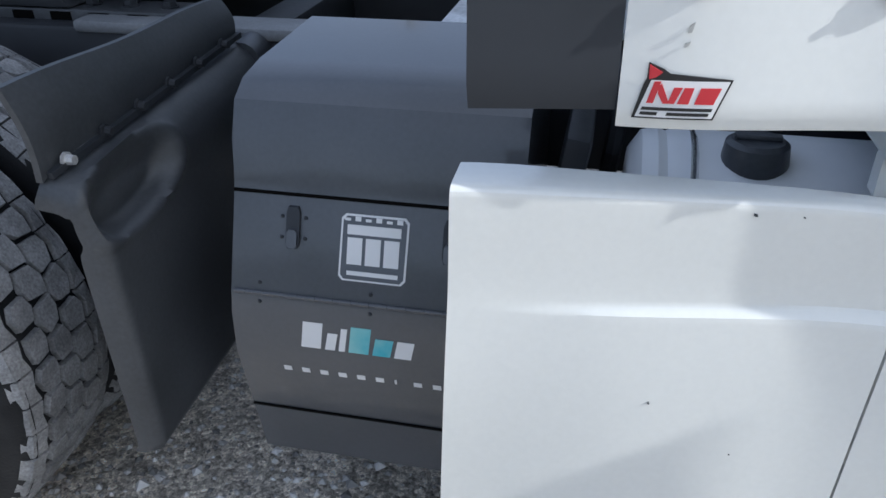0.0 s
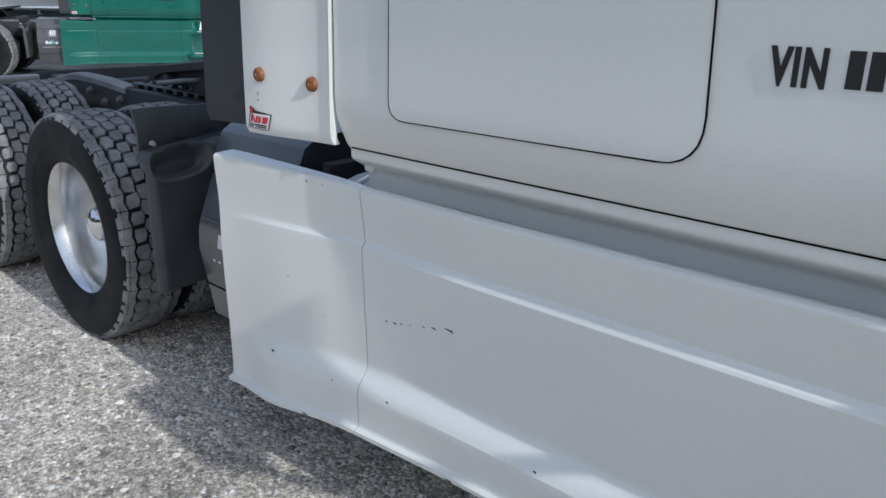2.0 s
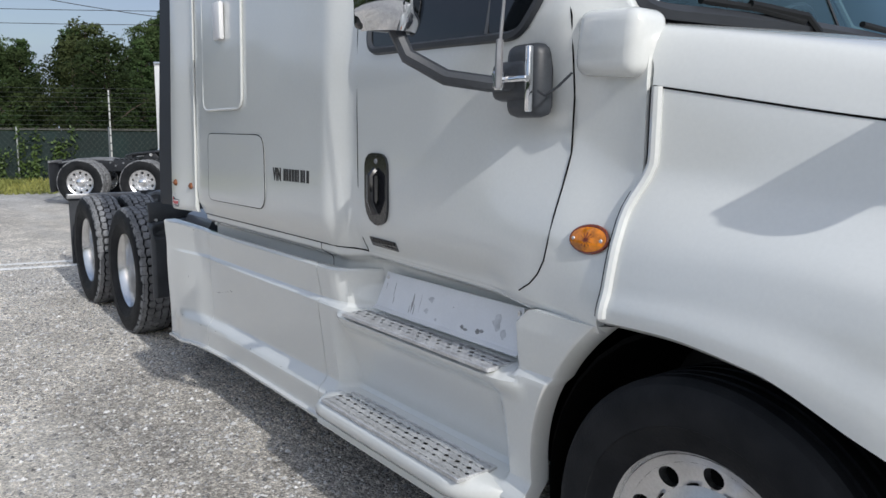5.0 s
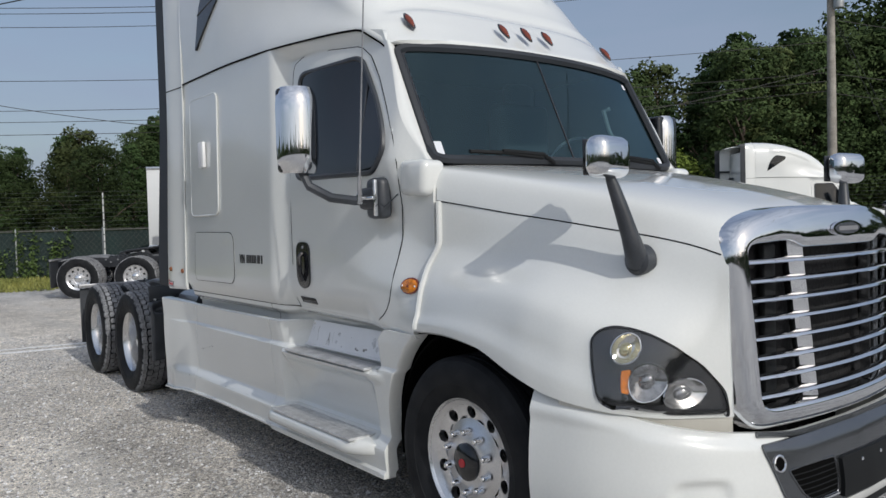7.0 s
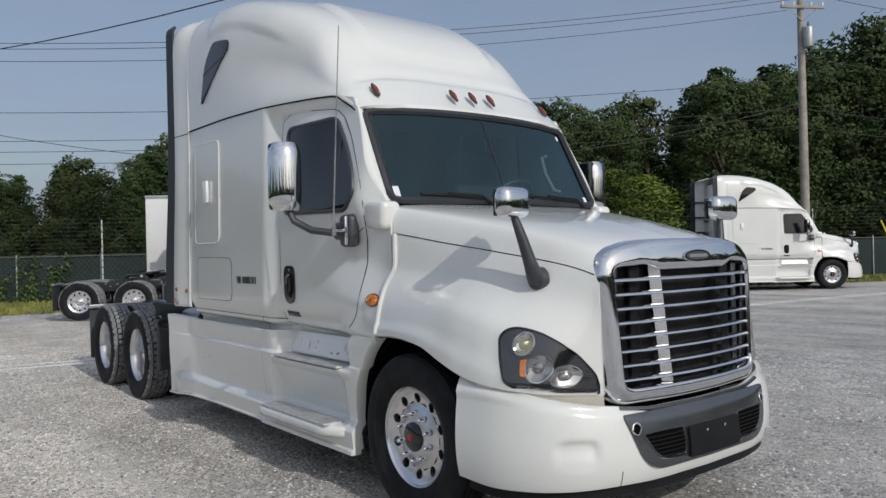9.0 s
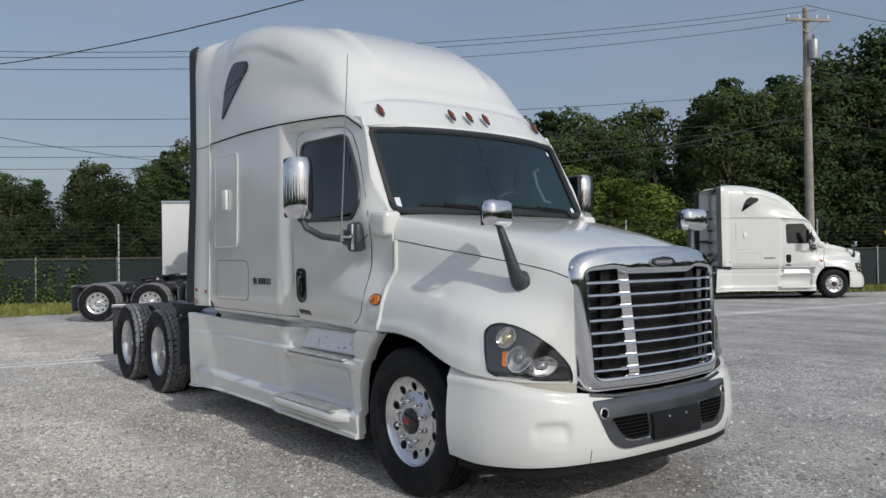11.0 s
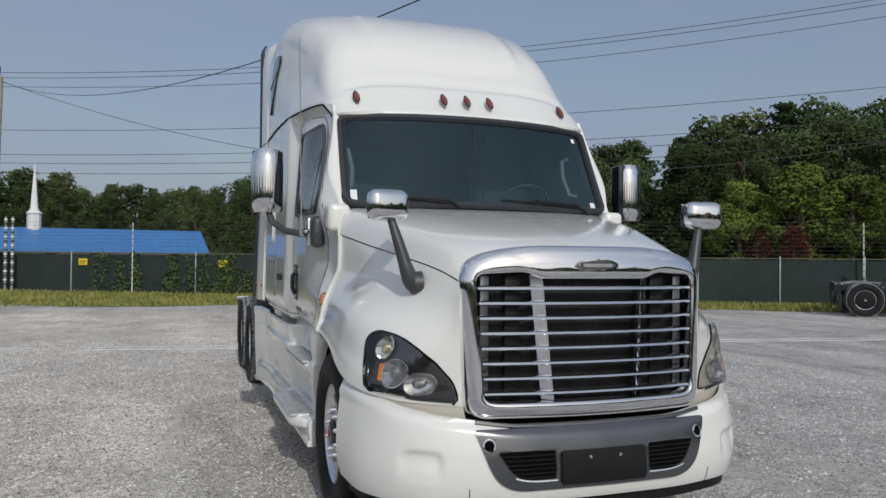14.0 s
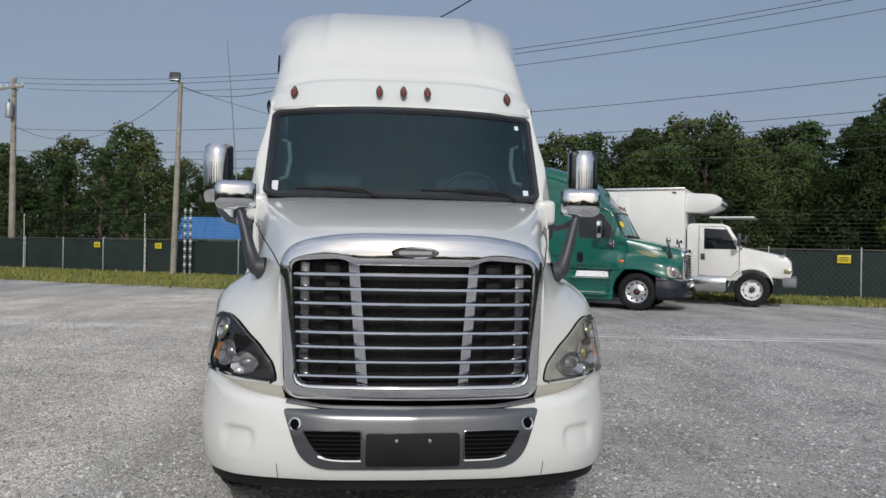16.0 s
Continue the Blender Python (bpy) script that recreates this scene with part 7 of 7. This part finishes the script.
for s in (-1, 1):
    def fend(u, v, d):
        a = math.pi * (0.05 + 0.85 * u)
        return (-0.66 * math.cos(a) * 1.0, CYB + s * (0.72 + 0.40 * v - 0.05 * v ** 4), 0.52 + 0.68 * math.sin(a) - 0.05 * v ** 4 - d)
    part("fender", sheet(fend, 20, 6, 0.03), CAB_WHITE, bt)
    wd = part("door_window", slab([(-1.35, 1.75), (-0.42, 1.75), (-0.70, 2.38), (-1.35, 2.42)], CYB + s * 1.002, CYB + s * 1.012, 0.003), SIDE_GLASS, bt)
    part("door_line", tube([(-1.5, CYB + s * 1.004, 0.9), (-1.5, CYB + s * 1.004, 2.48), (-0.78, CYB + s * 1.004, 2.47), (-0.36, CYB + s * 1.004, 1.78), (-0.36, CYB + s * 1.004, 1.1), (-0.6, CYB + s * 1.004, 0.85)], 0.008, 4, True), GAP, bt)
    part("handle", box(-1.38, CYB + s * 1.01, 1.5, 0.12, 0.03, 0.2, 0.01), BLACK, bt)
    part("headlamp", box(1.08, CYB + s * 0.78, 1.08, 0.25, 0.12, 0.16, 0.04), REFLECTOR_WARM if s < 0 else REFLECTOR, bt)
    m = part("side_mirror", box(-0.35, CYB + s * 1.32, 2.05, 0.1, 0.2, 0.42, 0.03), BLACK, bt)
    part("arm", tube([(-0.3, CYB + s * 1.0, 1.75), (-0.33, CYB + s * 1.3, 1.85)], 0.02, 6), BLACK, m)
    hm = part("hood_mirror", box(0.95, CYB + s * 0.92, 1.72, 0.06, 0.16, 0.2, 0.03), BLACK, bt)
    part("arm", tube([(0.95, CYB + s * 0.72, 1.4), (0.95, CYB + s * 0.9, 1.65)], 0.015, 5), POST, hm)
part("windshield", sheet(lambda u, v, d: (-0.275 - 0.335 * v - d + 0.03, CYB + (u - 0.5) * 1.8, 1.86 + 0.57 * v), 4, 4, 0.01), SIDE_GLASS, bt)
part("visor", box(-0.6, CYB, 2.78, 1.25, 1.9, 0.05, 0.02), CAB_WHITE, bt)
part("visor_stay", tube([(-0.9, CYB - 0.6, 2.56), (-0.9, CYB - 0.6, 2.78)], 0.02, 5), POST, bt)
part("bumper", box(1.14, CYB, 0.74, 0.46, 2.1, 0.28, 0.06, seg=3), DUSTY_STEEL, bt, "grey steel bumper")
part("grille", box(1.2, CYB, 1.12, 0.06, 0.8, 0.45, 0.03), TRIM_GREY, bt)
part("step_tank", lathe([(0, -1.75), (0.27, -1.75), (0.28, -1.70), (0.28, -0.75), (0.27, -0.72), (0, -0.72)], 24, at=(0, CYB - 0.82, 0.68), axis="x"), ALU, bt, "aluminium tank under the cab")
part("chassis", box(-3.4, CYB, 0.85, 8.0, 0.8, 0.25, 0.02), DARK, bt)
for x, s in ((0, -1), (0, 1), (-5.2, -1), (-5.2, 1)):
    w = part("wheel", lathe([(0, s * 0.02), (0.1, s * 0.03), (0.12, s * 0.06), (0.2, s * 0.06), (0.27, -s * 0.02), (0.29, s * 0.1), (0.305, s * 0.11)], 28, at=(x, CYB + s * 0.98, 0.5)), PLASTIC_WHITE, bt, "white steel wheel")
    part("tyre", lathe([(0.30, -0.12), (0.4, -0.145), (0.47, -0.13), (0.495, -0.1), (0.5, 0), (0.495, 0.1), (0.47, 0.13), (0.4, 0.145), (0.30, 0.12)], 40, at=(x, CYB + s * 0.98, 0.5)), RUBBER, w)
    part("hub", lathe([(0, s * 0.12), (0.06, s * 0.11), (0.09, s * 0.02)], 16, at=(x, CYB + s * 0.98, 0.5)), BLACK, w)
    for i in range(8):
        part("hand_hole", lathe([(0, s * 0.05), (0.024, s * 0.05), (0.026, s * 0.03)], 10, at=(x + 0.225 * math.cos(i * math.pi / 4), CYB + s * 0.98, 0.5 + 0.225 * math.sin(i * math.pi / 4))), BLACK, w)
for o in bt.children_recursive:
    if o.name.split(".")[0] in ("wheel", "tyre", "hub", "hand_hole"):
        continue
    for p in o.data.vertices:
        if p.co.z > 0.9:
            p.co.z = 0.9 + (p.co.z - 0.9) * 0.92
        if p.co.x > 0.3:
            p.co.x = 0.3 + (p.co.x - 0.3) * 0.82
tagged(bt, "white refrigerated box truck parked by the fence", "truck")

# ---- woodland ----
def leaf_material(name, a, b):
    m = material(name, a, 0.9, vary=0.5, scale=0.35, color2=b, spec=0.15)
    n, l = m.node_tree.nodes, m.node_tree.links
    p = n["Principled BSDF"]
    g, r, mu = n.new("ShaderNodeNewGeometry"), n.new("ShaderNodeMapRange"), n.new("ShaderNodeMix")
    r.inputs["To Min"].default_value, r.inputs["To Max"].default_value = 0.80, 1.20
    mu.data_type, mu.blend_type = 'RGBA', 'MULTIPLY'
    mu.inputs["Factor"].default_value = 1
    l.new(g.outputs["Random Per Island"], r.inputs["Value"])
    l.new(p.inputs["Base Color"].links[0].from_socket, mu.inputs["A"])
    l.new(r.outputs["Result"], mu.inputs["B"])
    o = n.new("ShaderNodeObjectInfo")
    r2, mu2 = n.new("ShaderNodeMapRange"), n.new("ShaderNodeMix")
    r2.inputs["To Min"].default_value, r2.inputs["To Max"].default_value = 0.6, 1.35
    mu2.data_type, mu2.blend_type = 'RGBA', 'MULTIPLY'
    mu2.inputs["Factor"].default_value = 1
    l.new(o.outputs["Random"], r2.inputs["Value"])
    l.new(mu.outputs["Result"], mu2.inputs["A"])
    l.new(r2.outputs["Result"], mu2.inputs["B"])
    l.new(mu2.outputs["Result"], p.inputs["Base Color"])
    return m
LEAF = leaf_material("deciduous_leaves", (0.064, 0.094, 0.034), (0.036, 0.060, 0.022))
LEAF_OLIVE = leaf_material("olive_leaves", (0.078, 0.098, 0.036), (0.046, 0.064, 0.024))
LEAF_PINE = leaf_material("pine_needles", (0.05, 0.085, 0.03), (0.03, 0.055, 0.02))
# darker copy of the leaves: the wood's inner shade is in the colour
LEAF_SHADE = leaf_material("shaded_leaves", (0.024, 0.042, 0.013), (0.012, 0.024, 0.008))
LEAF_RED = leaf_material("dark_red_leaves", (0.06, 0.014, 0.013), (0.03, 0.010, 0.008))
LEAF_PALE = leaf_material("pale_green_leaves", (0.135, 0.180, 0.036), (0.080, 0.120, 0.026))
BARK = material("bark", (0.14, 0.11, 0.085), 0.9, vary=0.4, scale=5, bump=0.4, bump_scale=20)


def tree(seed, leaf, kind, grade=1.0):
    """A tree ten metres high: a crown of many leafy lobes, each with its leaves turned outward."""
    rg = np.random.default_rng(seed)
    root = empty("tree", 0, 0, 0)
    lean = rg.normal(0, 0.15, 2)
    bm = tube([(lean[0] * t * t, lean[1] * t * t, 9.0 * t) for t in (0, 0.25, 0.5, 0.75, 1)], (0.20, 0.17, 0.13, 0.08, 0.03), 8)
    pine = kind == "pine"
    low, count = (2.6, 60) if pine else (1.2, 58)
    v, f = [], []
    for i in range(count):
        t = (i + rg.random()) / count
        z = low + (9.7 - low) * t
        if pine:
            env, size = 1.9 * (1 - t) ** 0.7 + 0.15, 0.40 + 0.40 * rg.random() * (1.1 - t)
        else:
            env, size = 2.5 * math.sin(math.pi * min(1.0, 0.18 + 0.80 * t)) ** 0.7 + 0.1, 0.50 + 0.62 * rg.random() * (1.15 - 0.55 * t)
        a = 2.4 * i + rg.normal(0, 0.5)
        r = env * (0.35 + 0.65 * rg.random() ** 0.5) * (0.9 + 0.2 * math.sin(3 * a + seed))
        c = np.array([r * math.cos(a) + lean[0] * t * t, r * math.sin(a) + lean[1] * t * t, min(z, 10.0 - 0.7 * size)])
        if i % 3 == 0:
            zb = max(1.0, z - 0.9 - 0.5 * r)
            tube([(lean[0] * t * t, lean[1] * t * t, zb), tuple((c + [0, 0, zb]) / 2 + [0, 0, 0.1 * z / 2 - 0.1]), tuple(c)], (0.07, 0.045, 0.015), 5, bm=bm)
        m = max(20, int(grade * (400 * size if not pine else 430 * size)))
        d = rg.normal(0, 1, (m, 3))
        d[:, 2] += 0.25
        d /= np.linalg.norm(d, axis=1)[:, None]
        lump = 1 + 0.16 * np.sin(d[:, :1] * 5 + i) * np.sin(d[:, 1:2] * 6 + 2 * i) + 0.12 * np.sin(d[:, 2:] * 8 + i)
        pos = c + d * size * lump * rg.uniform(0.72, 1.06, (m, 1)) * [1, 1, 0.78 if not pine else 0.5]
        nrm = d + rg.normal(0, 0.42, (m, 3))
        nrm /= np.linalg.norm(nrm, axis=1)[:, None]
        p = np.cross(nrm, rg.normal(0, 1, (m, 3)))
        p /= np.linalg.norm(p, axis=1)[:, None] + 1e-9
        q = np.cross(nrm, p)
        sz = rg.uniform(0.055, 0.11, (m, 1)) * grade ** -0.4 * (0.9 if pine else 1.0)
        k = len(v)
        v += np.stack([pos - p * sz, pos + q * sz * 1.1, pos + p * sz * 0.8 - q * sz * 0.5], 1).reshape(-1, 3).tolist()
        f += [(k + 3 * j, k + 3 * j + 1, k + 3 * j + 2) for j in range(m)]
    part("trunk", bm, BARK, root)
    me = bpy.data.meshes.new("crown")
    me.from_pydata(v, [], f)
    me.materials.append(leaf)
    cr = new("crown", me)
    cr.parent = root
    return root
kinds = [tree(21, LEAF, "broad"), tree(22, LEAF_OLIVE, "broad"), tree(23, LEAF, "broad"), tree(24, LEAF_PINE, "pine"), tree(25, LEAF, "broad"), tree(26, LEAF_PINE, "pine")]
far_kinds = [tree(41, LEAF, "broad", 0.4), tree(42, LEAF_OLIVE, "broad", 0.4), tree(43, LEAF_PINE, "pine", 0.4)]
for k, o in enumerate(kinds + far_kinds):
    tagged(o, "tall pine in the woodland edge" if k in (3, 5, 8) else "leafy green broadleaf tree in the woodland edge", "tree", group="woodland trees")
TH = (-20, 5, 15, 24, 30, 39, 46, 52, 67, 73, 77, 81, 88, 94, 100, 104, 106, 110, 115, 140)
TE = (.28, .29, .295, .29, .27, .21, .215, .19, .18, .165, .15, .125, .108, .104, .112, .14, .155, .14, .125, .12)
rg = np.random.default_rng(77)
place = []
for row, (extra, gap) in enumerate(((9, 2.4), (17, 2.5))):
    H = 2.0
    while H < 124:
        h = radians(H + rg.normal(0, 0.6))
        D = min(34 / max(0.25, math.sin(h) + FENCE_K * math.cos(h)), 58) + extra + rg.normal(0, 1.5)
        if 85 < H < 103.5:
            D = 88 + extra + rg.normal(0, 2)      # behind the church
        off = 0.90 if H < 33 else 0.95
        hgt = 1.6 + D * spl(TH, TE, H) * off * (1.0 if row else 0.88) * rg.uniform(0.88, 1.04)
        place.append((8 - D * math.sin(h), D * math.cos(h), hgt, rg.uniform(0, 360), row))
        H += gap * rg.uniform(0.7, 1.3) * (0.5 if 85 < H < 102.5 else 0.7 if 55 < H < 85 else 1.0)
# woods behind the camera close the view
for i in range(15):
    a = radians(-112 + i * 14 - 90 + 20)
    place.append((14 + 62 * math.cos(a + 1.9), 2 + 62 * math.sin(a + 1.9), rg.uniform(8, 13), rg.uniform(0, 360), 1))
used = set()
for x, y, hgt, rz, row in place:
    if math.hypot(x, y) < 24:
        continue
    stock = far_kinds if row else kinds
    k = int(rg.integers(0, len(stock)))
    s = hgt / 10.3
    wdt = s * rg.uniform(0.95, 1.3)
    if (row, k) not in used:
        used.add((row, k))
        o = stock[k]
        o.matrix_world = pose(x, y, 0, 0, 0, rz)
    else:
        o = copy_thing(stock[k], pose(x, y, 0, 0, 0, rz))
    o.scale = (wdt, wdt, s)
# undergrowth and the wood's inside, its shade put into a darker leaf colour
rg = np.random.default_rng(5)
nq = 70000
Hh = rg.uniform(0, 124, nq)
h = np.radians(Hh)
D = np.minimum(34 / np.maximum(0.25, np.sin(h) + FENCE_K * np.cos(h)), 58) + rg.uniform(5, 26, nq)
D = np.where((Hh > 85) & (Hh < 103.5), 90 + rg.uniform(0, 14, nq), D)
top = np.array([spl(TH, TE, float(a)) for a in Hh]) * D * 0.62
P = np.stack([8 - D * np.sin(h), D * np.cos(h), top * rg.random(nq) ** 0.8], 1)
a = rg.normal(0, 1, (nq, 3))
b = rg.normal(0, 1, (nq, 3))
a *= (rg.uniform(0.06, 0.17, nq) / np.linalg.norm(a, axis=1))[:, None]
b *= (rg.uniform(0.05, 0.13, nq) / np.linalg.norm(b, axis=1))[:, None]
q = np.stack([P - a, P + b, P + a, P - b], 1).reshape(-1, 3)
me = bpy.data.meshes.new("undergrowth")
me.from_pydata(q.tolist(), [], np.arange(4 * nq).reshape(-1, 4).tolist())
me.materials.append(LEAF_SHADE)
tagged(new("undergrowth", me), "dense woodland undergrowth, coloured dark for the wood's inner shade", "bushes", kind="stuff")
nq = 9000
h = np.radians(rg.uniform(128, 358, nq))
D = rg.uniform(52, 66, nq)
P = np.stack([8 - D * np.sin(h), D * np.cos(h), rg.uniform(0, 9, nq) * (0.75 + 0.25 * np.sin(h * 23) * np.sin(h * 7))], 1)
a = rg.normal(0, 1, (nq, 3)) * 0.55
b = rg.normal(0, 1, (nq, 3)) * 0.55
q = np.stack([P - a, P + b, P + a, P - b], 1).reshape(-1, 3)
me = bpy.data.meshes.new("far_woods")
me.from_pydata(q.tolist(), [], np.arange(4 * nq).reshape(-1, 4).tolist())
me.materials.append(LEAF)
tagged(new("far_woods", me), "woodland closing the far side of the yard", "trees", kind="stuff")
pale = tree(31, LEAF_PALE, "broad", 0.7)
pale.matrix_world = pose(-17.9, 25.8, 0)
pale.scale = (0.95, 0.95, 0.60)
tagged(pale, "pale yellow-green young tree behind the fence", "tree")
p2 = copy_thing(pale, pose(8 - 41 * math.sin(radians(43)), 41 * math.cos(radians(43)), 0, 0, 0, 80))
p2.scale = (0.9, 0.9, 0.45)
p3 = copy_thing(pale, pose(-18.9, 23.3, 0, 0, 0, 140))
p3.scale = (0.60, 0.60, 0.52)
p4 = copy_thing(pale, pose(-16.6, 27.2, 0, 0, 0, 210))
p4.scale = (0.8, 0.8, 0.54)
red = tree(33, LEAF_RED, "broad", 0.4)
red.matrix_world = pose(-16.26, 23.75, 0)
red.scale = (0.28, 0.28, 0.31)
tagged(red, "dark red-leaved shrub behind the fence", "shrub", group="red shrubs")
r2 = copy_thing(red, pose(-16.95, 22.5, 0, 0, 0, 70))
r2.scale = (0.25, 0.25, 0.29)
p5 = copy_thing(pale, pose(8 - 39 * math.sin(radians(39)), 39 * math.cos(radians(39)), 0, 0, 0, 25))
p5.scale = (0.95, 0.95, 0.52)
